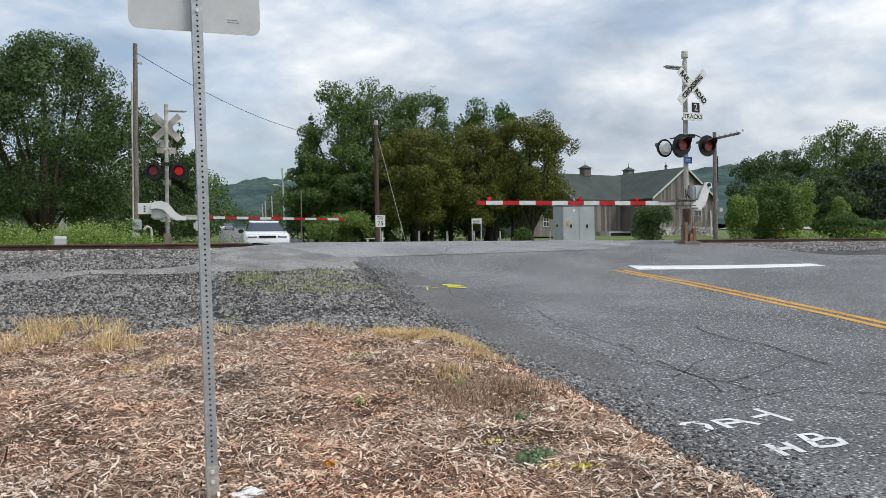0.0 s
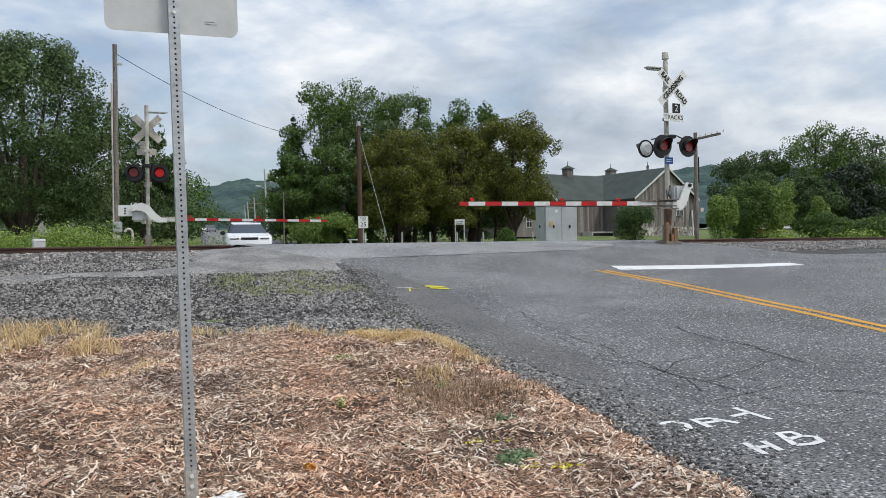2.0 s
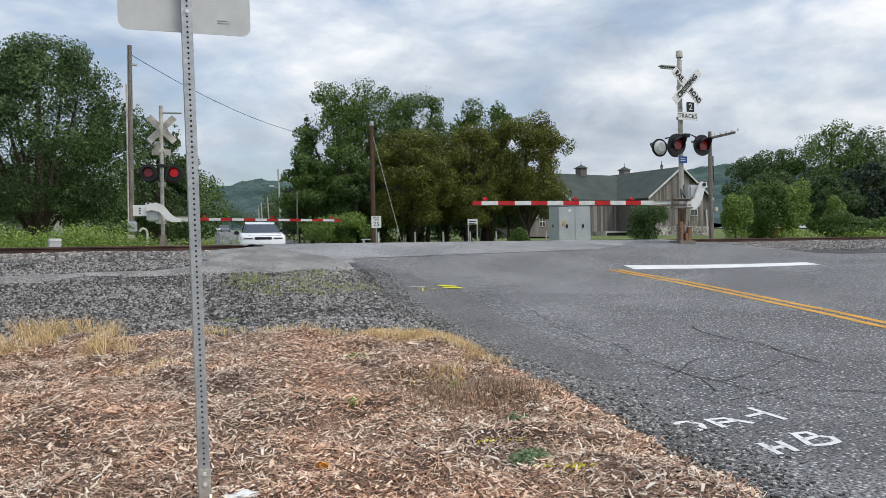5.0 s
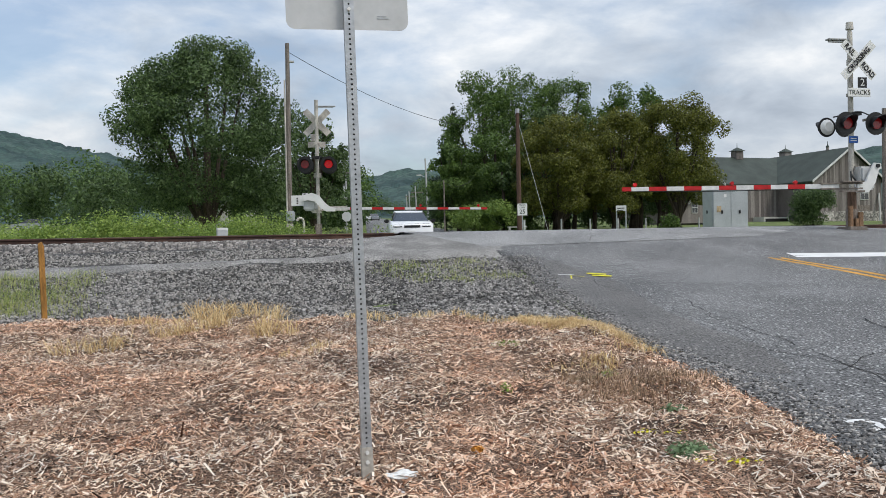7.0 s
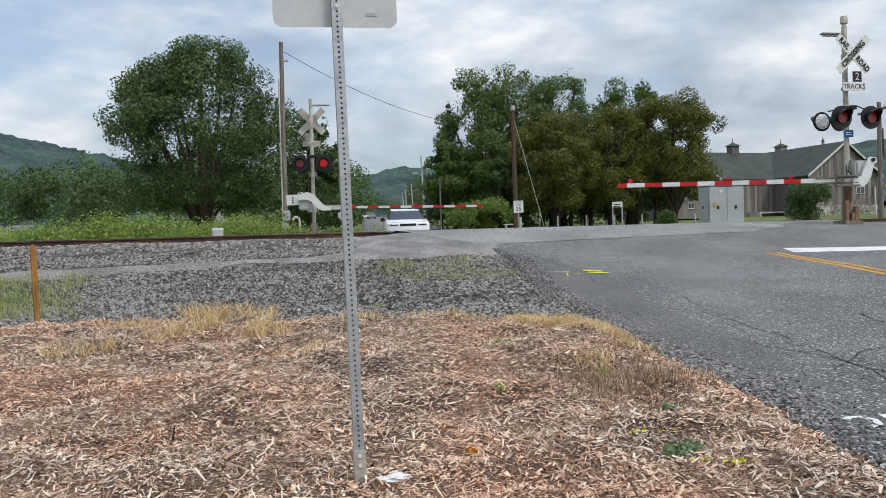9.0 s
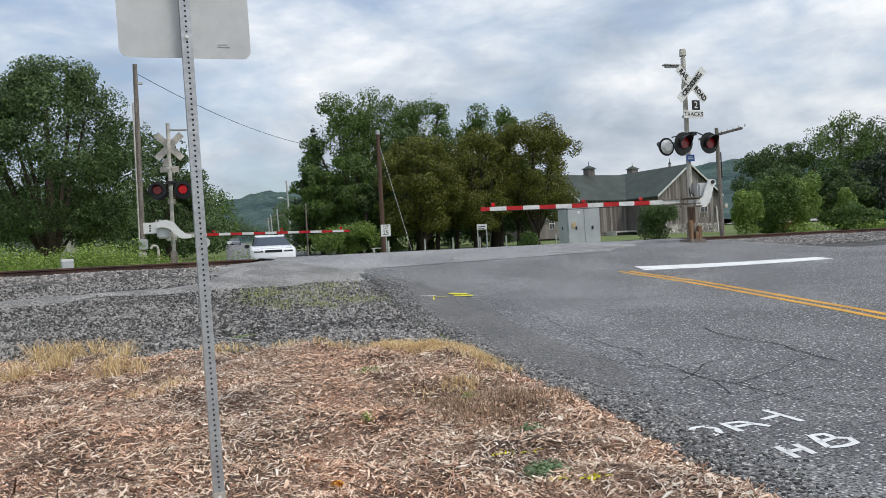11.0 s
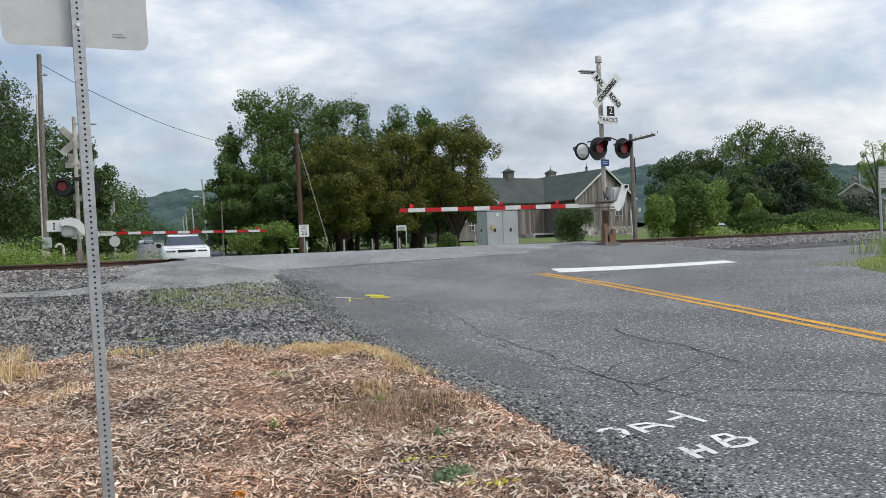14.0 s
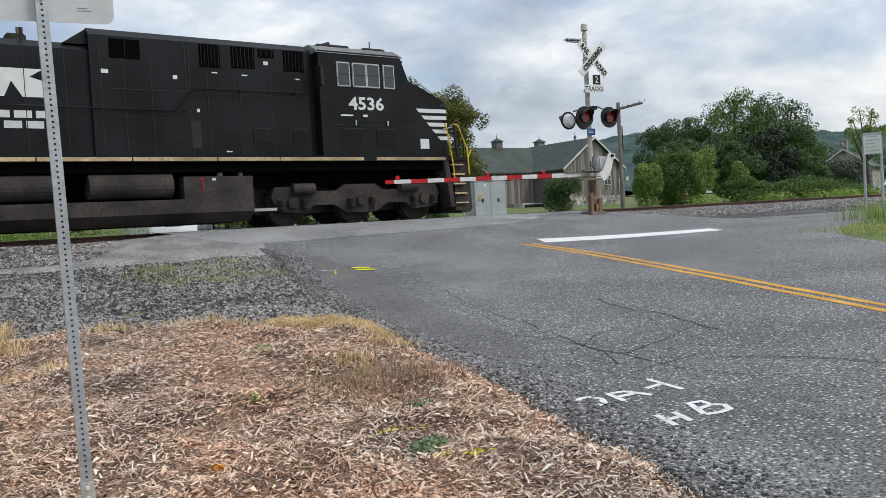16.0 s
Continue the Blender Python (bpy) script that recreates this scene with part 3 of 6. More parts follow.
stones("gravel", scatter(52000, -7.0, 6.8, 6.5, 16.2, lambda x, y: gravel_in(x, y) * (0.03 if track_in(x, y) > 0.1 else 1.0), lambda x, y: gravel_z(x, y) + 0.010, 1), (0.008, 0.034), "stone", "loose dark grey crushed stones", "gravel")
stones("road_edge_gravel", scatter(9500, 2.6, 7.4, 1.2, 14.2, lambda x, y: math.exp(-((x - curve(LEFT, y) - 0.10) / 0.27) ** 2), lambda x, y: lane(x, y) + 0.002, 3), (0.004, 0.019), "stone", "small loose stones along the road's edge", "gravel")


# ---- the railway ----
RAILTOP, NEAR, FAR = 1.68, 19.95, 24.25


def ballast_z(x, y):
    edge = (smooth(13.3, 14.2, y) if x > 17 else smooth(15.6, 17.9, y)) * (1 - smooth(26.4, 28.0, y))
    return land(x, y) - 0.09 + edge * (0.10 + 0.03 * noise.noise((x * 0.7, y * 0.7, 5)))


for nm, xs in (("ballast_west", steps((-260, -40, 8), (-40, -8, 1), (-8, 5.6, 0.3))), ("ballast_east", steps((17.9, 32, 0.3), (32, 60, 1), (60, 260, 8)))):
    tagged(sheet(nm, xs, np.arange(13.0, 28.3, 0.3), ballast_z, "gravel_bed"), "ballast bed of the railway", "ballast", kind="structure")
stones("ballast_stones", scatter(12500, -16, 5.6, 15.5, 19.3, lambda x, y: smooth(15.4, 15.9, y) * (0.02 if track_in(x, y) > 0.05 else 1.0), lambda x, y: ballast_z(x, y) + 0.02, 5), (0.025, 0.056), "ballast", "pale brown ballast stones beside the rail", "ballast")
stones("ballast_stones_east", scatter(14000, 18.6, 48, 15.6, 19.3, lambda x, y: smooth(15.6, 16.1, y), lambda x, y: ballast_z(x, y) + 0.02, 6), (0.022, 0.052), "ballast", "pale brown ballast stones beside the rail", "ballast")

RAIL = [(-0.075, 0.0), (0.075, 0.0), (0.075, 0.012), (0.012, 0.03), (0.010, 0.135), (0.036, 0.15), (0.037, 0.178), (0.028, 0.186), (-0.028, 0.186), (-0.037, 0.178), (-0.036, 0.15), (-0.010, 0.135), (-0.012, 0.03), (-0.075, 0.012)]


def railway(name, centre, label):
    track = thing(name, pose(0, 0, 0), label, "railway track", kind="structure")
    for s in (-1, 1):
        c = centre + s * 0.755
        rail = part("rail", prism(BM(), [(c + a, RAILTOP - 0.186 + b) for a, b in RAIL], -260, 260, "x"), "rail", track)
        part("running_surface", box(BM(), -260, 260, c - 0.024, c + 0.024, RAILTOP - 0.002, RAILTOP + 0.002), "railtop", rail)
    bm = BM()
    box(bm, -0.115, 0.115, centre - 1.3, centre + 1.3, RAILTOP - 0.36, RAILTOP - 0.19, 0.012)
    first = part("sleeper", bm, "tie", track)
    first.location.x = -26
    for k in range(150):
        x = -26 + 0.55 * (k + 1)
        if 5.2 < x < 19.9:
            continue
        t = first.copy()
        scene.collection.objects.link(t)
        t.location.x = x
    return track


railway("railway_track_near", NEAR, "near railway track with rusty rails on ballast")
railway("railway_track_far", FAR, "far railway track with rusty rails on ballast")


# ---- crossing signals ----
def disc(bm, c, r, depth, n=24, axis=(0, -1, 0)):
    a = Vector(c)
    return rod(bm, a, a + Vector(axis) * depth, r, n=n)


def lamp_head(parent, x, y, z, face, lit, back="black", rim=0.29):
    """A round red crossing lamp with background disc and hood; face -1 looks along -y."""
    bm = BM()
    disc(bm, (x, y, z), rim, 0.02, 28, (0, face, 0))
    if back == "black" and rim != 0.25:
        rod(bm, (x, y - face * 0.20, z), (x, y, z), 0.12, 0.17, 16)
    head = part("lamp_head", bm, back, parent, "black round lamp background" if back == "black" else "pale back of a round lamp")
    bm = BM()
    disc(bm, (x, y + face * 0.025, z), 0.145, 0.03, 24, (0, face, 0))
    part("lens", bm, "lamp_on" if lit else "lamp_dim", head, "glowing red lens" if lit else "dark red lens")
    # hood: a part-tube over the lens
    bm = BM()
    n, r = 18, 0.17
    ring = []
    for k in range(n + 1):
        a = radians(-35 + 250 * k / n)
        ln = 0.10 + 0.22 * max(0.0, math.sin(a))
        ring.append([bm.verts.new((x + rr * math.cos(a), y + face * yy, z + rr * math.sin(a))) for rr, yy in ((r, 0.02), (r, ln + 0.02), (r + 0.012, ln + 0.02), (r + 0.012, 0.02))])
    for p, q in zip(ring, ring[1:]):
        for i in range(4):
            bm.faces.new((p[i], p[(i + 1) % 4], q[(i + 1) % 4], q[i]))
    bmesh.ops.recalc_face_normals(bm, faces=bm.faces[:])
    part("hood", bm, "black", head)
    return head


def signal(name, m, label, arm_turn, arm_len, stripes, lit_front, lit_back, front):
    s = thing(name, m, label, "crossing signal", "railway crossing signals")
    bm = BM()
    rod(bm, (0, 0, 0.35), (0, 0, 5.05), 0.066, n=16)
    part("mast", bm, "mast", s, "weathered grey steel mast")
    part("base", box(box(BM(), -0.26, 0.26, -0.26, 0.26, -0.45, 0.10, 0.02), -0.11, 0.11, -0.11, 0.11, 0.05, 0.55, 0.01), "wood", s)
    if front:
        bm = BM()
        rod(bm, (0, 0, 5.05), (0, 0, 5.12), 0.05, n=14)
        rod(bm, (0, 0, 5.12), (0, 0, 5.30), 0.095, 0.085, n=18)
        part("bell", bm, "mast", s, "grey crossing bell on the mast top")
        bm = BM()
        for dx, h in ((-0.17, 0.62), (0.12, 0.46), (0.0, 0.30)):
            box(bm, dx - 0.055, dx + 0.055, -0.20, -0.12, -0.1, h, 0.008)
        part("timber_post", bm, "timber", s, "rough brown timbers at the mast foot")
        part("mast_foot", rod(BM(), (0, 0, 0.05), (0, 0, 0.98), 0.115, 0.105, 16), "rust", s, "rust-stained lower mast tube")
        part("platform_board", box(box(BM(), -0.62, 0.05, -0.42, -0.30, 0.96, 1.00, 0.006), -0.60, 0.02, -0.44, -0.32, 1.20, 1.24, 0.006), "wood", s, "weathered boards clamping the gate arm")
    # crossbuck
    blades = part("crossbuck", box(BM(), -0.61, 0.61, -0.115, -0.107, -0.114, 0.114, 0.0, Matrix.Translation((0, -0.20, 4.28)) @ pose(0, 0, 0, 0, 45, 0)), "signwhite" if front else "mast", s, "white crossbuck blade" if front else "grey back of a crossbuck blade")
    b2 = part("crossbuck", box(BM(), -0.61, 0.61, -0.105, -0.097, -0.114, 0.114, 0.0, Matrix.Translation((0, -0.20, 4.28)) @ pose(0, 0, 0, 0, -45, 0)), "signwhite" if front else "mast", s, "white crossbuck blade" if front else "grey back of a crossbuck blade")
    part("crossbuck_bracket", box(BM(), -0.06, 0.06, -0.295, 0.07, 4.20, 4.36, 0.01), "mast", s)
    y = -0.325
    for txt, along, turn in (("RAIL", -0.36, 45), ("ROAD", 0.36, 45), ("CROSSING", 0.0, -45)):
        ax = Vector((math.cos(radians(turn)), 0, -math.sin(radians(turn)))) * along
        mm = Matrix.Translation((ax.x, y if turn == 45 else y - 0.002, 4.28 + ax.z)) @ pose(0, 0, 0, 0, turn, 0) @ pose(0, 0, 0, 90, 0, 0)
        words("lettering", txt, 0.195, mm, "black", blades if turn == 45 else b2, 0.0015, 0.92 if txt == "CROSSING" else 0.85, 0.006)
    # number of tracks
    plate = part("track_plate", box(BM(), -0.30, 0.34, -0.30, -0.29, 3.36, 3.57, 0.003), "signwhite" if front else "mast", s, "white plate reading TRACKS")
    words("lettering", "TRACKS", 0.17, pose(0.02, -0.303, 3.465, 90, 0, 0), "black", plate, 0.0015)
    plate = part("number_plate", box(BM(), -0.02, 0.24, -0.30, -0.29, 3.585, 3.85, 0.003), "black" if front else "mast", s, "black plate with a white figure 2" if front else "grey back of a small plate")
    words("lettering", "2", 0.26, pose(0.11, -0.303, 3.715, 90, 0, 0), "signwhite", plate, 0.0015)
    part("plate_bracket", box(BM(), -0.08, 0.08, -0.29, 0.07, 3.42, 3.50, 0.008), "mast", s)
    # side arm with a small flat light
    bm = BM()
    box(bm, -0.62, 0.0, -0.03, 0.03, 4.78, 4.82, 0.006)
    box(bm, -0.66, -0.10, -0.09, 0.09, 4.83, 4.87, 0.015) if front else box(bm, -0.70, -0.08, -0.05, 0.05, 4.80, 4.84, 0.01)
    part("side_arm", bm, "alu", s)
    # lamp crossarms
    bm = BM()
    pipe(bm, [(-0.34, -0.22, 2.92), (-0.10, -0.30, 2.97), (0.10, -0.30, 2.97), (0.34, -0.22, 2.92)], 0.018)
    pipe(bm, [(-0.34, 0.22, 2.92), (-0.10, 0.20, 2.97), (0.10, 0.20, 2.97), (0.34, 0.22, 2.92)], 0.018)
    box(bm, -0.09, 0.09, -0.30, 0.22, 2.90, 3.00, 0.01)
    part("lamp_arm", bm, "black", s)
    for k, x in enumerate((-0.42, 0.42)):
        lamp_head(s, x, -0.36, 2.68, -1, lit_front == k, "black")
        back = lamp_head(s, 0.10 if front and k else x, 0.36, 2.68, 1, lit_back == k, "black", 0.25 if front else 0.29)
        if front and k == 0:
            part("back_cap", rod(BM(), (x, 0.35, 2.68), (x, 0.27, 2.68), 0.20, 0.12, 20), "signwhite", back, "white rounded back of the lamp")
    bm = box(BM(), -0.13, 0.13, -0.10, -0.085, 2.22, 2.40, 0.004)
    part("notice_plate", bm, "blue" if front else "mast", s, "small blue notice plate" if front else "small grey plate")
    if front:
        bm = BM()
        for k in range(2):
            box(bm, -0.09, 0.08, -0.105, -0.10, 2.325 - 0.05 * k, 2.345 - 0.05 * k)
        part("notice_bar", bm, "signwhite", s)
    # gate mechanism
    gm = part("gate_mechanism", box(box(BM(), 0.10, 0.52, -0.22, 0.20, 1.02, 1.62, 0.05), 0.02, 0.2, -0.09, 0.09, 1.1, 1.25), "signback", s, "silver gate motor housing")
    bm = prism(BM(), [(-0.10, 0.95), (0.22, 0.95), (0.42, 1.20), (0.52, 1.52), (0.60, 1.55), (0.58, 1.68), (0.40, 1.70), (0.28, 1.50), (0.15, 1.22), (-0.10, 1.16)], -0.34, -0.28)
    part("counterweight_arm", bm, "signwhite", gm, "white curved counterweight arm")
    if not front:
        out = [(-0.62, 0.98), (-0.30, 0.98), (-0.12, 1.10), (0.10, 1.34), (0.34, 1.40), (0.52, 1.36), (0.50, 1.58), (0.20, 1.66), (-0.06, 1.56), (-0.26, 1.30), (-0.45, 1.14), (-0.62, 1.12)]
        part("counterweight_arm", prism(BM(), out, 0.26, 0.34), "signwhite", gm, "white curved counterweight arm")
    part("pivot", rod(BM(), (0.48, -0.38, 1.62), (0.48, -0.1, 1.62), 0.05, n=14), "black", gm)
    bm = BM()
    pipe(bm, [(0.0, -0.12, 1.62), (-0.16, -0.25, 1.35), (-0.05, -0.28, 1.18)], 0.022)
    pipe(bm, [(-0.1, -0.10, 1.5), (-0.18, -0.22, 1.25)], 0.018)
    part("linkage", bm, "black", gm)
    if not front:
        bm = box(BM(), 0.50, 0.95, 0.20, 0.215, 1.20, 1.58, 0.01)
        pl = part("counterweight_plate", bm, "signwhite", gm, "white plate with unreadable marks")
        for k in range(3):
            part("mark", box(BM(), 0.70, 0.76, 0.216, 0.220, 1.27 + 0.085 * k, 1.32 + 0.085 * k), "black", pl)
    # gate arm, drawn along local -x and turned to lie square to the road
    arm = new("gate_arm")
    arm.parent = s
    arm.matrix_basis = pose(0, -0.30, 1.12, 0, 0 if front else -1.0, arm_turn)
    arm["label"] = "lowered red and white striped gate arm"
    bm = BM()
    box(bm, -1.05, 0.05, -0.05, 0.05, -0.085, -0.045, 0.006)
    box(bm, -1.05, 0.05, -0.05, 0.05, 0.045, 0.085, 0.006)
    part("arm_bracket", bm, "wood" if front else "mast", arm)
    x, w, red = -arm_len, 0.445 if front else 0.405, True
    x += 0.02
    end = -0.55
    while x < end:
        ln = 0.23 if x < -arm_len + 0.1 else w
        h = (0.060 if front else 0.050) - 0.010 * (-x / arm_len)
        plain = x > -arm_len + 0.25 + w * stripes
        part("stripe", box(BM(), x, min(x + ln, end), -0.02, 0.02, -h, h, 0.004), "redstripe" if red and not plain else "whitestripe", arm)
        x += ln
        red = not red
    for q in (0.35, 0.49 * arm_len - 0.2, 0.74 * arm_len - 0.1) if front else (0.35, 0.40 * arm_len, 0.78 * arm_len):
        bm = disc(BM(), (-arm_len + q, 0.045, 0.11), 0.046, 0.08, 14)
        box(bm, -arm_len + q - 0.02, -arm_len + q + 0.02, -0.02, 0.02, 0.05, 0.10)
        part("arm_light", bm, "lamp_on" if q < 1 else "redstripe", arm, "small red lamp on the gate arm")
    part("arm_wire", pipe(BM(), [(-arm_len + 0.35, 0.024, -0.05), (-arm_len * 0.6, 0.024, -0.085), (-0.6, 0.024, -0.05)], 0.008, 5), "black", arm)
    return s


signal("crossing_signal", pose(16.79, 15.91, 1.51, 0, 0, -8), "railroad crossing mast with crossbuck, red lamps and lowered gate", -7, 6.15, 11, -1, 2, True)
signal("crossing_signal", pose(5.64, 29.25, 1.60, 0, 0, 166), "railroad crossing mast with lit red lamps and lowered gate", -2.5, 6.25, 13, 2, 0, False)


# ---- sign post beside the camera ----
def sign_post(x, y, rz, lean):
    base = mulch_z(x, y)
    z0 = 2.585 - base
    s = thing("sign_post", pose(x, y, base, 0, lean, rz), "perforated galvanised steel post carrying a blank-backed sign", "sign post")
    w, t = 0.0255, 0.003
    top = 3.35
    # a square tube with a row of round holes up the two faces that show, as rings of faces
    bm = BM()
    def face(axis, sgn, holes):
        def at(a, z, d=0.0):
            return (a, sgn * (w - d), z) if axis == "y" else (sgn * (w - d), a, z)
        n = int((top + 0.15) / 0.0254)
        if not holes:
            vs = [bm.verts.new(at(a, z)) for a, z in ((-w, -0.3), (w, -0.3), (w, top), (-w, top))]
            bm.faces.new(vs)
            return
        z = -0.2
        low = [bm.verts.new(at(-w, z)), bm.verts.new(at(w, z))]
        while z < top:
            ring, deep = [], []
            for k in range(10):
                a = radians(36 * k)
                ring.append(bm.verts.new(at(0.0056 * math.cos(a), z + 0.0127 + 0.0056 * math.sin(a))))
                deep.append(bm.verts.new(at(0.0056 * math.cos(a), z + 0.0127 + 0.0056 * math.sin(a), t)))
            hi = [bm.verts.new(at(-w, z + 0.0254)), bm.verts.new(at(w, z + 0.0254))]
            # corner order: right, top right, top left, left, bottom left, bottom right
            bm.faces.new((low[1], hi[1], ring[2], ring[1], ring[0], ring[9], ring[8]))
            bm.faces.new((hi[1], hi[0], ring[3], ring[2]))
            bm.faces.new((hi[0], low[0], ring[7], ring[6], ring[5], ring[4], ring[3]))
            bm.faces.new((low[0], low[1], ring[8], ring[7]))
            for k in range(10):
                bm.faces.new((ring[k], ring[(k + 1) % 10], deep[(k + 1) % 10], deep[k]))
            low, z = hi, z + 0.0254
    face("y", -1, True)
    face("x", -1, True)
    face("y", 1, False)
    face("x", 1, False)
    part("tube", bm, "galv", s, "galvanised square tube with punched holes")
    # black filling added so the holes show the dark inside of the hollow tube
    part("tube_core", box(BM(), -w + 0.006, w - 0.006, -w + 0.006, w - 0.006, -0.2, top), "black", s)
    part("sleeve", box(BM(), -w - 0.004, w + 0.004, -w - 0.004, w + 0.004, -0.2, 0.17, 0.002), "mast", s, "stained anchor sleeve at the foot")
    for z in (0.095, 0.145):
        part("bolt", disc(BM(), (0.0, -w - 0.003, z), 0.010, 0.010, 8), "signwhite", s)
    # the sign plate, on the far face, with rounded corners
    pts, r = [], 0.045
    for cx, cz, a0 in ((0.313 - r, z0 + r, -90), (0.313 - r, z0 + 0.76 - r, 0), (-0.313 + r, z0 + 0.76 - r, 90), (-0.313 + r, z0 + r, 180)):
        pts += [(cx + r * math.cos(radians(a0 + 15 * k)), cz + r * math.sin(radians(a0 + 15 * k))) for k in range(7)]
    plate = part("sign_plate", prism(BM(), pts, w + 0.002, w + 0.005), "signback", s, "plain grey back of a metal sign")
    bm = BM()
    for k in range(2):
        box(bm, 0.15, 0.21 - 0.01 * k, w - 0.0005, w + 0.0015, z0 + 0.058 + 0.012 * k, z0 + 0.062 + 0.012 * k)
    part("stamp", bm, "galv", plate, "small stamped marks that cannot be read")
    for z in (z0 + 0.09, z0 + 0.60):
        part("bolt", disc(BM(), (0.0, -w, z), 0.009, 0.010, 8), "signwhite", s)
    return s


sign_post(0.976, 4.03, -7, -1.15)


# ---- the locomotive ----
def locomotive():
    """Nose at x = 0, tail at -21.3, rail top at z = 0; the side towards the road is -y."""
    t = thing("locomotive", pose(-60, NEAR, RAILTOP), "black diesel freight locomotive with white nose stripes and cab number", "locomotive")
    S = -1.36
    # the shade below the walkway is put into the underframe's near-black colour
    part("underframe", box(BM(), -21.0, -0.15, -1.40, 1.40, 1.36, 1.60, 0.02), "shade_black", t)
    part("walkway", box(BM(), -21.0, -0.15, -1.52, 1.52, 1.60, 1.74, 0.01), "loco", t)
    x = -0.22
    for ln, gap in ((2.25, 0.40), (2.35, 0.02), (1.55, 0.03), (1.9, 0.03), (1.9, 0.03), (1.9, 0.03), (1.9, 0.03), (2.0, 0.03), (2.0, 0.03)):
        part("sill_stripe", box(BM(), x - ln, x, -1.526, -1.518, 1.615, 1.70), "locogold", t, "faded cream reflective strip")
        x -= ln + gap
    # cab and nose
    prof = [(0.0, 1.74), (0.0, 3.20), (-0.10, 3.30), (-0.72, 3.60), (-1.22, 3.80), (-1.46, 4.42), (-1.50, 4.46), (-3.95, 4.46), (-3.95, 1.74)]
    bm = prism(BM(), prof, S, -S)
    cab = part("cab", bm, "loco", t, "black wide cab with sloping nose")
    roof = [(S - 0.02, 4.40), (S + 0.04, 4.47), (-0.95, 4.66), (0.95, 4.66), (-S - 0.04, 4.47), (-S + 0.02, 4.40)]
    part("cab_roof", prism(BM(), roof, -4.0, -1.40, "x"), "locoroof", cab, "grey cab roof")
    part("air_unit", box(box(BM(), -3.7, -2.75, -0.9, 0.3, 4.62, 4.74, 0.03), -2.35, -1.65, -0.95, 0.5, 4.62, 4.72, 0.03), "black", cab)
    part("horn", rod(BM(), (-3.55, -0.6, 4.74), (-3.2, -0.6, 4.82), 0.03, 0.06), "black", cab)
    part("antenna", rod(BM(), (-2.0, -0.7, 4.7), (-2.0, -0.7, 4.95), 0.015, n=6), "black", cab)
    for x0, x1, w in ((-3.44, -3.05, 1), (-2.98, -2.56, 1), (-2.56, -2.15, 1), (-2.04, -1.68, 1)):
        f = part("cab_window", box(BM(), x0, x1, S - 0.035, S + 0.01, 3.55, 4.19, 0.01), "alu", cab, "silver-framed side window")
        part("pane", box(BM(), x0 + 0.035, x1 - 0.035, S - 0.041, S - 0.034, 3.59, 4.155), "glass", f)
        part("glazing_bar", box(BM(), x0 + 0.03, x1 - 0.03, S - 0.046, S - 0.04, 3.86, 3.875), "black", f)
    part("windshield", box(BM(), -0.3, 0.3, -1.15, 1.15, -0.012, 0.012, 0.0, Matrix.Translation((-1.355, 0, 4.12)) @ pose(0, 0, 0, 0, -68, 0)), "glass", cab)
    words("road_number", "4536", 0.46, pose(-2.59, S - 0.006, 3.11, 90, 0, 0), "locowhite", cab, 0.002, 1.17, 0.011)
    bm = box(BM(), -3.38, -3.02, S - 0.006, S - 0.001, 2.79, 2.83)
    part("type_mark", bm, "locowhite", cab)
    part("owner_mark", box(BM(), -2.72, -2.58, S - 0.006, S - 0.001, 2.78, 2.84), "locowhite", cab)
    part("cab_seam", box(BM(), -3.7, -0.9, S - 0.008, S + 0.001, 2.55, 2.565), "black", cab)
    for x0, x1 in ((-3.36, -2.70), (-2.34, -1.64)):
        g = part("cab_grille", box(BM(), x0, x1, S - 0.012, S + 0.01, 1.98, 2.48, 0.004), "black", cab)
        for k in range(9):
            part("slat", box(BM(), x0 + 0.02, x1 - 0.02, S - 0.028, S - 0.010, 2.01 + 0.052 * k, 2.035 + 0.052 * k), "loco", g)
    for k in range(2):
        part("grab_iron", pipe(BM(), [(-2.96 + 0.98 * k, S - 0.03, 2.55), (-2.96 + 0.98 * k, S - 0.05, 2.68)], 0.018), "locowhite", cab)
    part("number_board", box(BM(), -0.93, -0.64, S - 0.006, S - 0.001, 1.95, 2.22, 0.0), "locowhite", cab, "small white placard")
    # speed stripes on the nose
    for k in range(5):
        z = 3.06 - 0.19 * k
        x0 = -1.02 + 0.17 * k
        part("nose_stripe", prism(BM(), [(x0, z), (0.004, z), (0.004, z - 0.105), (x0 + 0.10, z - 0.105)], S - 0.005, S - 0.001), "locowhite", cab, "white stripe on the nose")
        part("nose_stripe", box(BM(), -0.001, 0.005, S, -S, z - 0.105, z), "locowhite", cab, "white stripe on the nose")
    part("nose_light", box(BM(), -0.20, -0.02, S - 0.015, S + 0.01, 3.14, 3.22), "black", cab)
    bm = BM()
    pipe(bm, [(-1.1, -1.15, 3.78), (-0.75, -1.15, 3.80), (-0.35, -1.15, 3.58), (-0.35, -1.15, 3.44)], 0.02)
    part("nose_rail", bm, "alu", cab)
    part("nose_hatch", box(BM(), -0.75, -0.4, -0.5, 0.5, 3.55, 3.68, 0.03), "alu", cab)
    part("mirror", box(BM(), -4.05, -3.97, S - 0.30, S - 0.05, 3.5, 4.0, 0.01), "black", cab)
    part("gap_panel", box(BM(), -4.2, -3.92, -1.0, 1.0, 1.74, 4.5), "black", t)
    # hoods
    def hood(name, x0, x1, half, z1, ch=0.16):
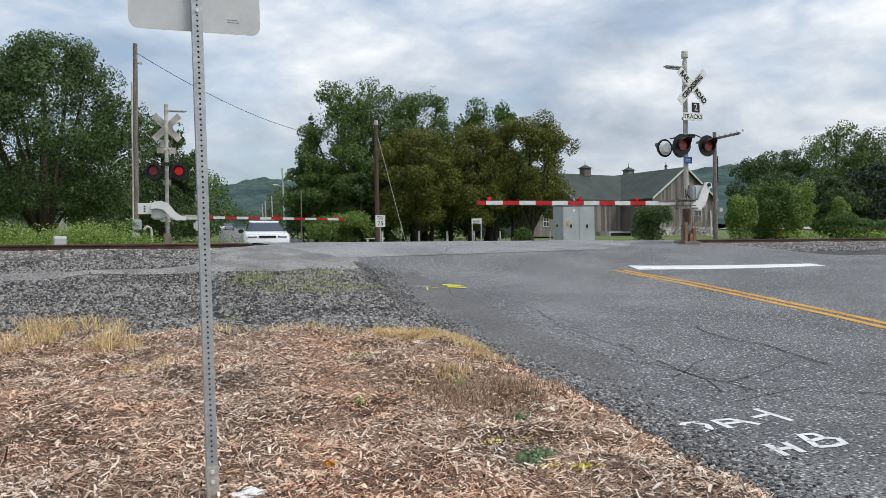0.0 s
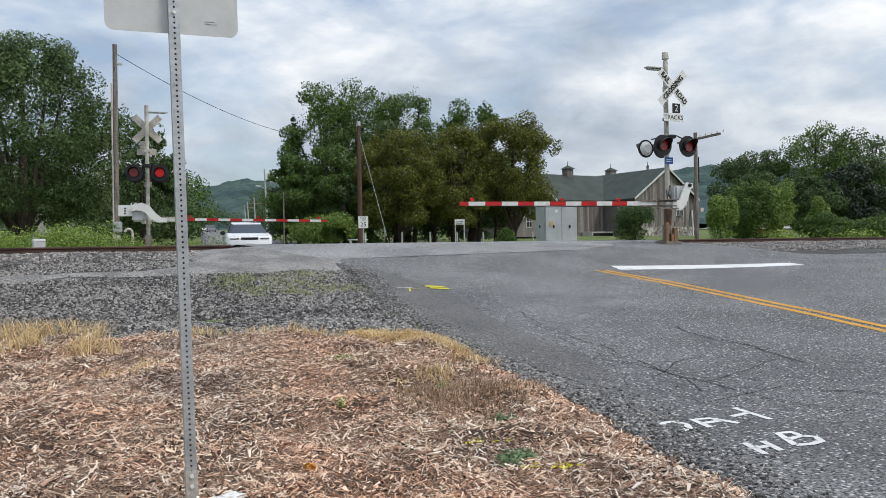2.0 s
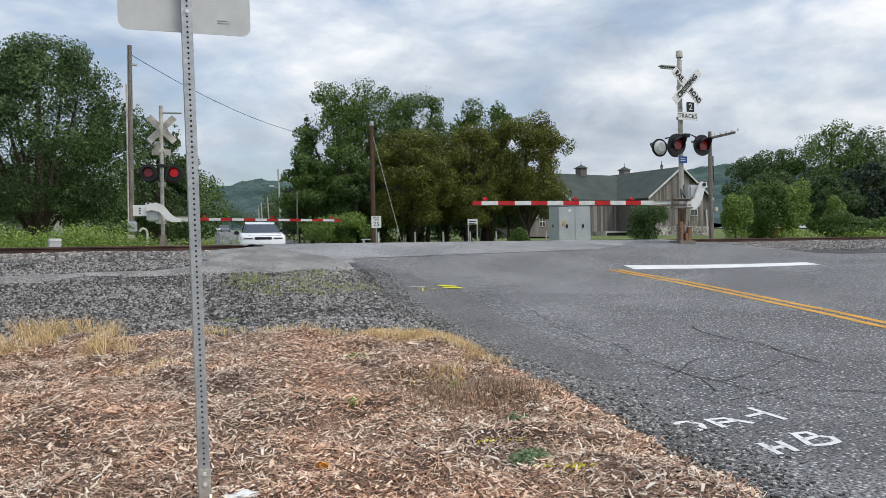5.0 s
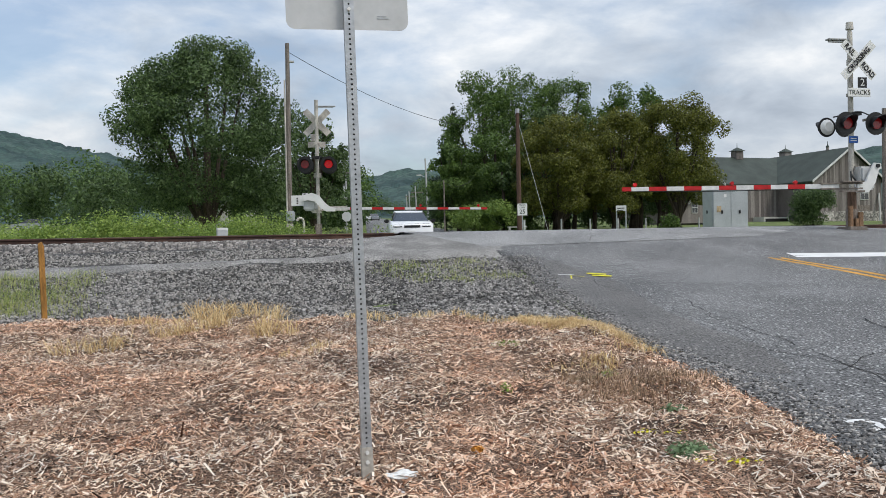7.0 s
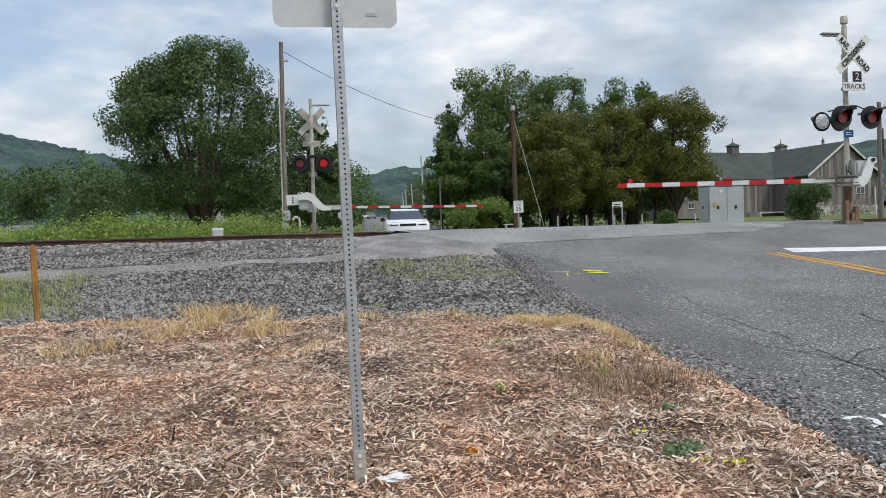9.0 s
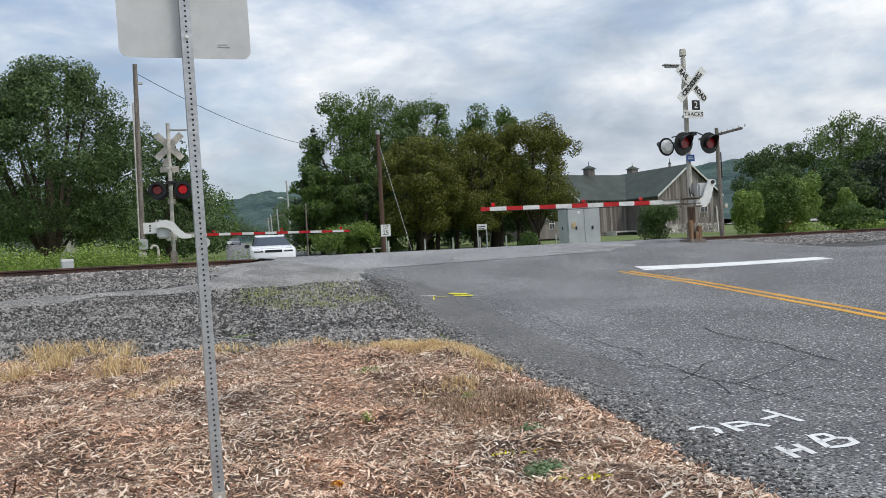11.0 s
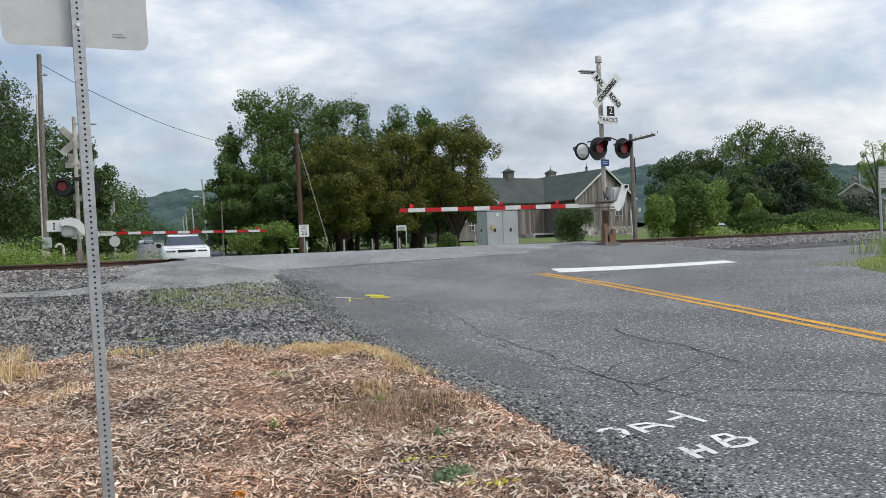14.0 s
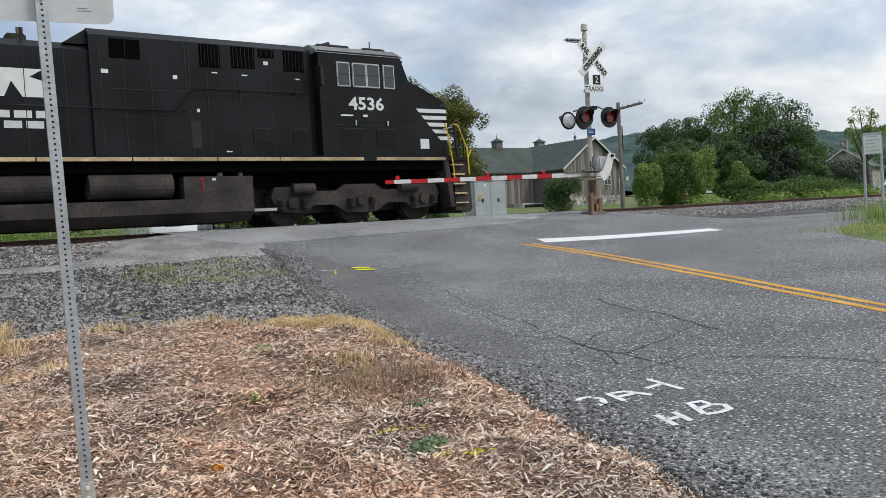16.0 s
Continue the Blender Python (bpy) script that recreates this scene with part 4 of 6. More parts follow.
        return part(name, prism(BM(), [(-half, 1.74), (-half, z1 - ch), (-half + ch, z1), (half - ch, z1), (half, z1 - ch), (half, 1.74)], x0, x1, "x"), "loco", t)
    h1 = hood("hood", -9.40, -4.15, 1.12, 4.60)
    h2 = hood("hood", -17.2, -9.40, 1.02, 4.26)
    h3 = hood("hood", -20.7, -17.2, 1.02, 4.30)
    part("hood_step", prism(BM(), [(-9.9, 4.24), (-9.40, 4.24), (-9.40, 4.58)], -0.95, 0.95), "loco", h2)
    part("radiator", prism(BM(), [(-1.5, 3.9), (-1.45, 4.55), (-1.2, 4.68), (1.2, 4.68), (1.45, 4.55), (1.5, 3.9), (1.0, 3.4), (-1.0, 3.4)], -20.6, -17.3, "x"), "loco", h3)
    F = -1.12
    def panel(parent, x0, x1, z0, z1, slats, f=F):
        # a flat panel, with the shade inside the intake painted as near black
        p = part("intake", box(BM(), x0, x1, f - 0.015, f + 0.01, z0, z1, 0.004), "shade_black", parent, "dark air intake")
        for k in range(slats):
            xx = x0 + (x1 - x0) * (k + 0.5) / slats
            part("slat", box(BM(), xx - 0.008, xx + 0.008, f - 0.03, f - 0.012, z0 + 0.02, z1 - 0.02), "loco", p)
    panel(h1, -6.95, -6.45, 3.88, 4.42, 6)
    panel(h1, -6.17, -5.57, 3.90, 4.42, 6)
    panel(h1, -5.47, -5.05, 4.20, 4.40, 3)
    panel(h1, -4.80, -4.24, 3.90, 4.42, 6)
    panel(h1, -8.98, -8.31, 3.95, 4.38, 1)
    for x0, x1 in ((-5.72, -5.26), (-4.65, -4.25)):
        p = part("louvre", box(BM(), x0, x1, F - 0.012, F + 0.01, 2.08, 2.46), "black", h1)
        for k in range(6):
            part("slat", box(BM(), x0 + 0.01, x1 - 0.01, F - 0.03, F - 0.010, 2.10 + 0.06 * k, 2.13 + 0.06 * k), "loco", p)
    for x in (-4.5, -5.2, -6.0, -6.8, -7.22, -7.30, -8.1, -8.7, -9.2):
        part("door_seam", box(BM(), x - 0.008, x + 0.008, F - 0.012, F + 0.001, 1.80, 3.75 if x > -7 else 4.45), "black", h1)
    for x in (-9.9, -10.7, -11.5, -12.3, -13.1, -13.9, -14.7, -15.5, -16.3):
        part("door_seam", box(BM(), x - 0.008, x + 0.008, -1.032, -1.019, 1.85, 4.05), "black", h2)
    part("door_seam", box(BM(), -9.3, -4.3, F - 0.010, F + 0.001, 3.26, 3.275), "black", h1)
    part("door_seam", box(BM(), -9.3, -7.3, F - 0.010, F + 0.001, 2.62, 2.635), "black", h1)
    for x, z, w, hh in ((-4.45, 3.70, 0.14, 0.03), (-5.85, 3.72, 0.14, 0.03), (-6.6, 3.74, 0.14, 0.03), (-5.28, 4.02, 0.12, 0.09), (-7.55, 3.55, 0.10, 0.09), (-9.1, 3.60, 0.15, 0.09), (-7.05, 2.80, 0.07, 0.08), (-6.35, 1.86, 0.14, 0.03)):
        part("placard", box(BM(), x - w / 2, x + w / 2, F - 0.006, F - 0.001, z, z + hh), "locowhite", h1)
    # flat black panel that paints the shade of a recess
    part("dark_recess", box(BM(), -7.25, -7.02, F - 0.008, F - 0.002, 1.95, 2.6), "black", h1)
    # handrail along the hood, with its kink
    part("hood_handrail", pipe(BM(), [(-4.2, F - 0.14, 3.34), (-7.14, F - 0.14, 3.34), (-7.64, F - 0.14, 2.80), (-20.5, F - 0.14, 2.80)], 0.020), "loco", t)
    for k in range(12):
        x = -4.6 - 1.4 * k
        z = 3.34 if x > -7.14 else 2.80
        part("rail_bracket", rod(BM(), (x, F - 0.14, z), (x, F + 0.1, z), 0.014, n=6), "loco", t)
    # painted emblem and lettering, as plain shapes
    e = part("emblem", prism(BM(), [(-11.9, 3.02), (-11.1, 3.02), (-10.95, 3.35), (-10.75, 3.02), (-10.32, 3.02), (-10.28, 3.35), (-10.6, 3.45), (-10.32, 3.62), (-11.9, 3.62)], -1.028, -1.022), "locowhite", h2, "white painted emblem")
    for z, x0 in ((2.58, -12.2), (2.36, -12.4)):
        for k in range(5):
            part("lettering_bar", box(BM(), x0 + 0.42 * k, x0 + 0.42 * k + 0.34, -1.028, -1.022, z, z + 0.155), "locowhite", h2)
    part("exhaust", box(BM(), -10.9, -10.5, -0.4, 0.4, 4.24, 4.50, 0.03), "grime", h2)
    part("vent_pipe", rod(BM(), (-10.67, -0.85, 4.2), (-10.67, -0.85, 4.52), 0.04), "grime", h2)
    # fuel tank and reservoirs
    part("fuel_tank", prism(BM(), [(-1.46, 0.42), (-1.46, 1.26), (1.46, 1.26), (1.46, 0.42), (1.15, 0.18), (-1.15, 0.18)], -7.62, -5.95, "x"), "grime", t, "grimy black fuel tank")
    part("fuel_tank", prism(BM(), [(-1.46, 0.42), (-1.46, 0.74), (1.46, 0.74), (1.46, 0.42), (1.15, 0.18), (-1.15, 0.18)], -13.8, -7.62, "x"), "grime", t)
    for x0, x1 in ((-9.65, -7.85), (-12.9, -10.3)):
        part("air_reservoir", rod(BM(), (x0, -1.2, 1.08), (x1, -1.2, 1.08), 0.29, n=20), "grime", t)
    # block added behind the reservoirs, coloured as the shade there
    part("tank_back", box(BM(), -13.8, -7.62, -0.9, 0.9, 0.7, 1.4), "shade_black", t)
    part("fuel_mark", pipe(BM(), [(-7.18, -1.465, 0.86), (-7.18, -1.465, 1.20), (-7.26, -1.465, 1.20)], 0.012), "redstripe", t, "red fuel gauge mark")
    part("tank_label", box(BM(), -6.95, -6.87, -1.466, -1.461, 1.16, 1.22), "locowhite", t)
    for x in (-6.2, -6.7):
        part("brake_valve", box(BM(), x - 0.05, x + 0.05, -1.35, -1.2, 1.27, 1.38), "rust", t)
    # bogies
    def bogie(c):
        b = new("bogie")
        b.parent = t
        b.matrix_basis = pose(c, 0, 0)
        for s in (-1, 1):
            out = [(-2.55, 0.72), (-2.45, 0.98), (-1.6, 1.0), (-1.3, 0.86), (-0.7, 0.86), (-0.45, 1.02), (0.45, 1.02), (0.7, 0.86), (1.3, 0.86), (1.6, 1.0), (2.45, 0.98), (2.55, 0.72), (2.35, 0.36), (1.65, 0.30), (1.40, 0.50), (0.80, 0.50), (0.45, 0.28), (-0.45, 0.28), (-0.80, 0.50), (-1.40, 0.50), (-1.65, 0.30), (-2.35, 0.36)]
            part("side_frame", prism(BM(), out, s * 1.05, s * 1.22), "grime", b)
            for ax in (-1.99, 0, 1.99):
                part("axle_box", disc(box(BM(), ax - 0.22, ax + 0.22, s * 1.05 - 0.06, s * 1.2 + 0.06, 0.42, 0.78, 0.03), (ax, s * 1.2, 0.58), 0.14, 0.10, 16, (0, s, 0)), "grime", b)
                for q in (-0.33, 0.33):
                    bm = BM()
                    for k in range(4):
                        rod(bm, (ax + q, s * 1.28, 0.44 + 0.06 * k), (ax + q, s * 1.28, 0.475 + 0.06 * k), 0.10, n=12)
                    part("spring", bm, "grime", b)
        for ax in (-1.99, 0, 1.99):
            w = part("wheelset", rod(BM(), (0, -0.75, 0), (0, 0.75, 0), 0.09, n=12), "grime", b)
            w.location = (ax, 0, 0.533)
            for s in (-1, 1):
                bm = BM()
                rod(bm, (0, s * 0.68, 0), (0, s * 0.82, 0), 0.533, n=32)
                rod(bm, (0, s * 0.66, 0), (0, s * 0.69, 0), 0.565, n=32)
                part("wheel", bm, "grime", w)
            WHEELS.append(w)
        part("brake_cylinder", rod(BM(), (1.2, -1.28, 0.92), (1.75, -1.28, 0.92), 0.14, n=14), "grime", b)
        part("brake_cylinder", rod(BM(), (-2.0, -1.28, 0.92), (-1.4, -1.28, 0.92), 0.14, n=14), "grime", b)
        part("sand_pipe", pipe(BM(), [(2.3, -1.1, 1.2), (2.65, -1.0, 0.6), (2.6, -0.8, 0.15)], 0.025), "grime", b)
        part("link", box(BM(), -3.1, -2.45, -1.30, -1.2, 0.40, 0.47), "alu", b)
    bogie(-2.85)
    bogie(-17.6)
    # black blocks added between the wheels to close the gaps and stand for shade
    part("traction_gear", box(BM(), -5.6, -0.3, -0.6, 0.6, 0.32, 1.4), "black", t)
    part("traction_gear", box(BM(), -20.6, -14.9, -0.6, 0.6, 0.32, 1.4), "black", t)
    # block added under the frame, its near-black colour standing for shade
    part("frame_beam", box(BM(), -20.8, -0.3, -1.0, 1.0, 1.02, 1.4), "shade_black", t)
    # front platform, steps and rails
    part("pilot", prism(BM(), [(0.10, 0.20), (0.62, 0.14), (0.70, 0.25), (0.62, 1.62), (0.10, 1.62)], -1.45, 1.45), "grime", t, "front pilot plate and plough")
    part("platform", box(BM(), -0.16, 0.66, -1.5, 1.5, 1.60, 1.72, 0.01), "loco", t)
    part("step_side", prism(BM(), [(-0.28, 1.60), (-0.12, 1.60), (0.05, 0.30), (-0.10, 0.30)], -1.52, -1.0), "grime", t)
    for k in range(5):
        z = 0.42 + 0.27 * k
        x = 0.06 - 0.03 * k
        st = part("step", box(BM(), x, x + 0.44, -1.53, -1.05, z - 0.03, z), "grime", t)
        part("step_edge", box(BM(), x, x + 0.44, -1.54, -1.53, z - 0.035, z + 0.005), "locogold", st, "yellow step edge")
    part("handrail", pipe(BM(), [(-0.17, -1.50, 2.66), (-0.10, -1.52, 2.4), (0.02, -1.54, 1.5), (0.06, -1.54, 0.98)], 0.022), "locoyellow", t, "yellow handrail")
    part("handrail", pipe(BM(), [(0.18, -1.46, 2.64), (0.32, -1.46, 2.62), (0.58, -1.50, 1.95), (0.60, -1.52, 1.2)], 0.022), "locoyellow", t, "yellow handrail")
    part("handrail", pipe(BM(), [(0.58, -1.5, 1.66), (0.72, -1.5, 1.92)], 0.022), "locoyellow", t)
    part("end_post", pipe(BM(), [(0.30, -1.40, 1.7), (0.22, -1.40, 2.62)], 0.05), "black", t)
    part("end_rail", pipe(BM(), [(-0.16, -1.40, 2.5), (0.22, -1.40, 2.58)], 0.014), "alu", t)
    part("end_rail", pipe(BM(), [(0.6, -1.3, 1.7), (0.6, -1.3, 2.5), (0.6, 1.3, 2.5), (0.6, 1.3, 1.7)], 0.02), "black", t)
    part("coupler", box(box(BM(), 0.6, 1.1, -0.15, 0.15, 0.78, 1.0, 0.03), 1.0, 1.3, -0.2, 0.2, 0.74, 1.04, 0.05), "grime", t)
    part("hose", pipe(BM(), [(0.7, -0.5, 1.0), (0.85, -0.5, 0.6), (0.8, -0.45, 0.35)], 0.03), "black", t)
    return t


WHEELS = []
LOCO = locomotive()


# ---- plants ----
def leaves(lobes, n, size, seed, hollow=0.5, gap=-0.15, gscale=0.7, up=0.35):
    """Many small leaf clumps on and in a set of lobes, with gaps; returns corners and faces."""
    rng = np.random.default_rng(seed)
    L = np.array(lobes)
    area = (L[:, 3] * L[:, 5] + L[:, 4] * L[:, 5] + L[:, 3] * L[:, 4])
    k = rng.choice(len(L), int(n * 1.6), p=area / area.sum())
    d = rng.normal(size=(len(k), 3))
    d /= np.linalg.norm(d, axis=1)[:, None]
    r = hollow + (1.06 - hollow) * rng.random(len(k)) ** 0.55
    p = L[k, :3] + d * L[k, 3:6] * r[:, None]
    keep = np.array([noise.noise(Vector(q) * gscale) > gap for q in p])
    p, d = p[keep][:n], d[keep][:n]
    m = len(p)
    nrm = d + rng.normal(size=(m, 3)) * 0.7 + np.array([0, 0, up])
    nrm /= np.linalg.norm(nrm, axis=1)[:, None]
    a = np.cross(nrm, rng.normal(size=(m, 3)))
    a /= np.linalg.norm(a, axis=1)[:, None]
    b = np.cross(nrm, a)
    s = rng.uniform(0.55, 1.25, (m, 1)) * size
    c = [p - a * s, p + b * s * 0.55 + nrm * s * 0.15, p + a * s, p - b * s * 0.55 + nrm * s * 0.15]
    V = np.stack(c, 1).reshape(-1, 3)
    return V, np.arange(m * 4).reshape(-1, 4)


def leaf_mesh(name, V, Fc, material, parent=None):
    me = bpy.data.meshes.new(name)
    me.from_pydata(V.tolist(), [], Fc.tolist())
    me.materials.append(M[material])
    ob = new(name, me)
    if parent:
        ob.parent = parent
    return ob


def tree(name, x, y, h, w, label, leaf="leaf", n=12000, size=0.17, seed=1, stem=0.18, lobes=22, taper=0.0, group="", gap=-0.12, girth=0.035, z=None, squash=0.30):
    """A tree with trunk, limbs and a lobed crown."""
    rnd = random.Random(seed)
    t = thing(name, pose(x, y, land(x, y) - 0.05 if z is None else z), label, "tree", group)
    c0, R = h * stem, w / 2
    cz, H = (h + c0) / 2, (h - c0) / 2
    L = [(0, 0, cz, R * 0.62, R * 0.62, H * 0.72)]
    for k in range(lobes):
        a, u = rnd.uniform(0, 6.28), rnd.uniform(-0.85, 0.92)
        f = math.sqrt(max(0.0, 1 - u * u)) * rnd.uniform(0.55, 0.78) * (1 - taper * max(0.0, u))
        q = rnd.uniform(0.13, squash)
        L.append((R * f * math.cos(a), R * f * math.sin(a), cz + H * u * 0.80, R * q * 1.15, R * q * 1.15, H * q * 0.72))
    bm = BM()
    bend = rnd.uniform(-0.03, 0.03) * h
    rod(bm, (0, 0, -0.2), (bend, 0, c0), h * girth, h * girth * 0.72, 12)
    rod(bm, (bend, 0, c0 - 0.05), (0, 0, h * 0.72), h * girth * 0.7, h * 0.008, 8)
    trunk = part("trunk", bm, "bark", t)
    for q in L[1:10]:
        s = rnd.uniform(0.8, 1.5) * c0
        part("limb", rod(BM(), (0, 0, min(s, h * 0.6)), (q[0] * 0.9, q[1] * 0.9, q[2]), h * girth * 0.33, h * 0.004, 6), "bark", t)
    V, Fc = leaves(L, int(n * 2.1), size * 0.64, seed, 0.45, gap, 0.9)
    leaf_mesh("crown", V, Fc, leaf, t)
    return t


def conifer(name, x, y, h, w, label, seed, n=5000):
    rng = np.random.default_rng(seed)
    t = thing(name, pose(x, y, land(x, y) - 0.05), label, "tree")
    part("trunk", rod(BM(), (0, 0, -0.2), (0, 0, h * 0.97), h * 0.02, 0.02, 8), "bark", t)
    L = []
    for k in range(60):
        u = (k + 0.5) / 60
        a = k * 2.4
        r = w / 2 * (1 - u) ** 0.8 * rng.uniform(0.55, 1.0)
        L.append((r * 0.6 * math.cos(a), r * 0.6 * math.sin(a), h * (0.08 + 0.9 * u) - 0.12 * r, 0.12 + r * 0.5, 0.12 + r * 0.5, 0.10 + h * 0.018))
    V, Fc = leaves(L, n, 0.16, seed, 0.2, -0.5)
    leaf_mesh("crown", V, Fc, "leaf_pine", t)
    return t


def shrub(name, x, y, h, w, label, leaf, n, size, seed, category="bush", group=""):
    rnd = random.Random(seed)
    t = thing(name, pose(x, y, land(x, y) - 0.03), label, category, group)
    L = [(rnd.uniform(-0.3, 0.3) * w, rnd.uniform(-0.3, 0.3) * w, h * rnd.uniform(0.25, 0.78), w * 0.22, w * 0.22, h * 0.22) for k in range(16)] + [(0, 0, h * 0.45, w * 0.36, w * 0.36, h * 0.42)]
    part("stem", rod(BM(), (0, 0, -0.1), (0, 0, h * 0.6), 0.05, 0.02, 6), "bark", t)
    V, Fc = leaves(L, int(n * 1.8), size * 0.7, seed, 0.4, -0.3)
    leaf_mesh("foliage", V, Fc, leaf, t)
    return t


# the large tree beyond the tracks
tree("tree", 2.8, 45.0, 12.0, 11.7, "large round dark-green tree in full leaf", "leaf_dark", 40000, 0.13, 11, 0.05, 130, 0.36, gap=-0.16, squash=0.24)
tree("tree", 9.4, 50.0, 8.6, 4.8, "smaller dark-green tree beside the large one", "leaf_dark", 7000, 0.15, 12, 0.08, 26)
# the group of trees across the road
GROUP = "trees across the road"
tree("tree", 23.2, 55.5, 12.6, 7.0, "tall feathery green locust tree with bare limbs", "leaf", 11000, 0.14, 21, 0.16, 40, group=GROUP, gap=-0.03)
tree("tree", 26.6, 56.5, 13.4, 6.8, "tall feathery green locust tree with bare limbs", "leaf", 11000, 0.14, 22, 0.16, 40, group=GROUP, gap=-0.03)
tree("tree", 30.2, 56.0, 12.7, 6.6, "tall feathery green locust tree with bare limbs", "leaf", 10000, 0.14, 23, 0.16, 40, group=GROUP, gap=-0.03)
tree("tree", 20.1, 52.5, 6.6, 5.2, "drooping green tree at the road's edge", "leaf", 12000, 0.14, 24, 0.03, 36, group=GROUP)
tree("tree", 22.0, 50.6, 7.8, 5.4, "drooping green tree at the road's edge", "leaf", 10000, 0.14, 25, 0.03, 32, group=GROUP)
tree("tree", 24.4, 46.2, 8.0, 6.8, "broad olive-green maple with dense foliage", "leaf_olive", 19000, 0.13, 26, 0.05, 80, group=GROUP, gap=-0.28, squash=0.24)
tree("tree", 28.9, 46.8, 8.6, 7.0, "broad olive-green maple with dense foliage", "leaf_olive", 19000, 0.13, 27, 0.05, 80, group=GROUP, gap=-0.28, squash=0.24)
tree("tree", 32.4, 50.0, 11.2, 6.0, "tall green tree behind the maples", "leaf", 11000, 0.14, 28, 0.15, 36, group=GROUP, gap=-0.05)
tree("tree", 33.6, 46.2, 10.1, 7.2, "broad olive-green maple with dense foliage", "leaf_olive", 19000, 0.13, 29, 0.06, 80, group=GROUP, gap=-0.28, squash=0.24)
tree("tree", 27.4, 52.2, 9.8, 7.0, "dark green tree within the group", "leaf_dark", 9000, 0.17, 30, 0.05, 30, group=GROUP)
tree("tree", 36.4, 52.0, 7.6, 5.6, "dark green tree within the group", "leaf_dark", 7000, 0.17, 31, 0.05, 26, group=GROUP)
conifer("spruce_tree", 27.0, 72.0, 11.9, 6.6, "dark narrow spruce standing behind the trees", 33)
for k in range(9):
    x, y = 21.6 + 1.75 * k, 48.6 + 0.35 * (k % 3)
    t = thing("tree", pose(x, y, land(x, y) - 0.1), "slim tree with a bare grey-brown trunk in deep shade", "tree", "slim trees under the group")
    part("trunk", rod(BM(), (0, 0, 0), (0.1, 0, 1.7), 0.17, 0.13, 9), "bark", t)
    part("limb", rod(BM(), (0.1, 0, 1.65), (0.05, 0.2, 4.1), 0.13, 0.06, 9), "bark", t)
    V_, F_ = leaves([(0.05, 0.2, 3.9, 0.9, 0.9, 0.9), (0.3, 0.0, 3.3, 0.7, 0.7, 0.5)], 700, 0.13, 300 + k)
    leaf_mesh("crown", V_, F_, "leaf_dark", t)
for k in range(8):
    shrub("shrub", 20.0 + 2.4 * k, 55.2 + 0.5 * (k % 2), 2.6 + 0.4 * (k % 3), 3.4, "dark green undergrowth shrub below the trees", "leaf_dark", 2200, 0.14, 400 + k, group="undergrowth below the trees")
shrub("shrub", 19.3, 47.0, 2.3, 4.2, "low bright green shrub under the trees", "leaf_light", 4500, 0.12, 41)
shrub("shrub", 22.5, 47.9, 2.0, 4.0, "low green shrub under the trees", "leaf", 3500, 0.12, 42)
shrub("shrub", 32.7, 33.5, 2.45, 2.5, "rounded dark green shrub before the barn", "leaf_dark", 5500, 0.09, 43)
shrub("shrub", 24.6, 34.5, 1.1, 1.2, "small green shrub by the cabinet", "leaf", 900, 0.08, 44)
# young trees and woods to the east
for k, (x, y, h, w) in enumerate([(41.6, 35.0, 3.2, 2.3), (45.4, 35.4, 4.3, 2.8), (48.2, 36.0, 4.4, 2.7), (52.5, 35.6, 3.3, 1.9), (50.2, 33.6, 2.1, 3.4), (55.5, 33.5, 1.9, 4.0), (48.9, 39.0, 4.2, 3.4)]):
    shrub("young_tree", x, y, h, w, "light green young sumac beside the railway", "leaf_light" if k in (0, 2, 3) else "leaf", 4600, 0.13, 50 + k, "tree", "young trees beside the railway")
for k, (x, y, h, w, lf) in enumerate([(71.5, 58, 9.4, 7, "leaf_dark"), (72.5, 56, 10.0, 8, "leaf_dark"), (74.2, 50.5, 12.3, 10, "leaf"), (78.0, 48.2, 11.6, 9, "leaf_dark"), (79.0, 46.7, 8.6, 6.0, "leaf"), (60.5, 47, 6.2, 6.5, "leaf_dark"), (66, 45, 6.2, 7, "leaf_dark"), (72, 42.5, 5.2, 7, "leaf_dark"), (68.5, 43.5, 7.6, 6, "leaf_pine")]):
    tree("tree", x, y, h, w, "green woodland tree beyond the railway", lf, 7500, 0.20, 70 + k, 0.03, 60, group="woodland beyond the railway")
tree("tree", 100.3, 50.2, 11.9, 5.6, "tall thin tree with sparse pale foliage", "leaf_light", 2600, 0.17, 95, 0.3, 30, gap=0.0, squash=0.22)
shrub("bush", 92.8, 49.4, 4.9, 5.2, "dark clipped evergreen before the stone house", "leaf_pine", 4000, 0.17, 96)
for k, (x, y, h, w) in enumerate([(62, 36.5, 2.2, 5), (68, 37.5, 2.0, 5), (74, 38.5, 1.7, 5), (80, 41, 1.5, 4.5)]):
    shrub("bush", x, y, h, w, "low green scrub beside the railway", "leaf", 2600, 0.13, 120 + k, group="scrub beside the railway")
# distant woods: one mesh each
def wood(name, spots, leaf, size, n, seed, label):
    rng = np.random.default_rng(seed)
    Vs, Fs, o = [], [], 0
    for x, y, h, w in spots:
        z = land(x, y)
        L = [(x + rng.uniform(-0.3, 0.3) * w, y + rng.uniform(-0.3, 0.3) * w, z + h * rng.uniform(0.15, 0.85), w * 0.28, w * 0.28, h * 0.2) for k in range(10)] + [(x, y, z + h * 0.5, w * 0.38, w * 0.38, h * 0.48)]
        V, Fc = leaves(L, int(n * 1.7), size * 0.68, int(rng.integers(1e6)), 0.55, -0.25, 0.3)
        Vs.append(V)
        Fs.append(Fc + o)
        o += len(V)
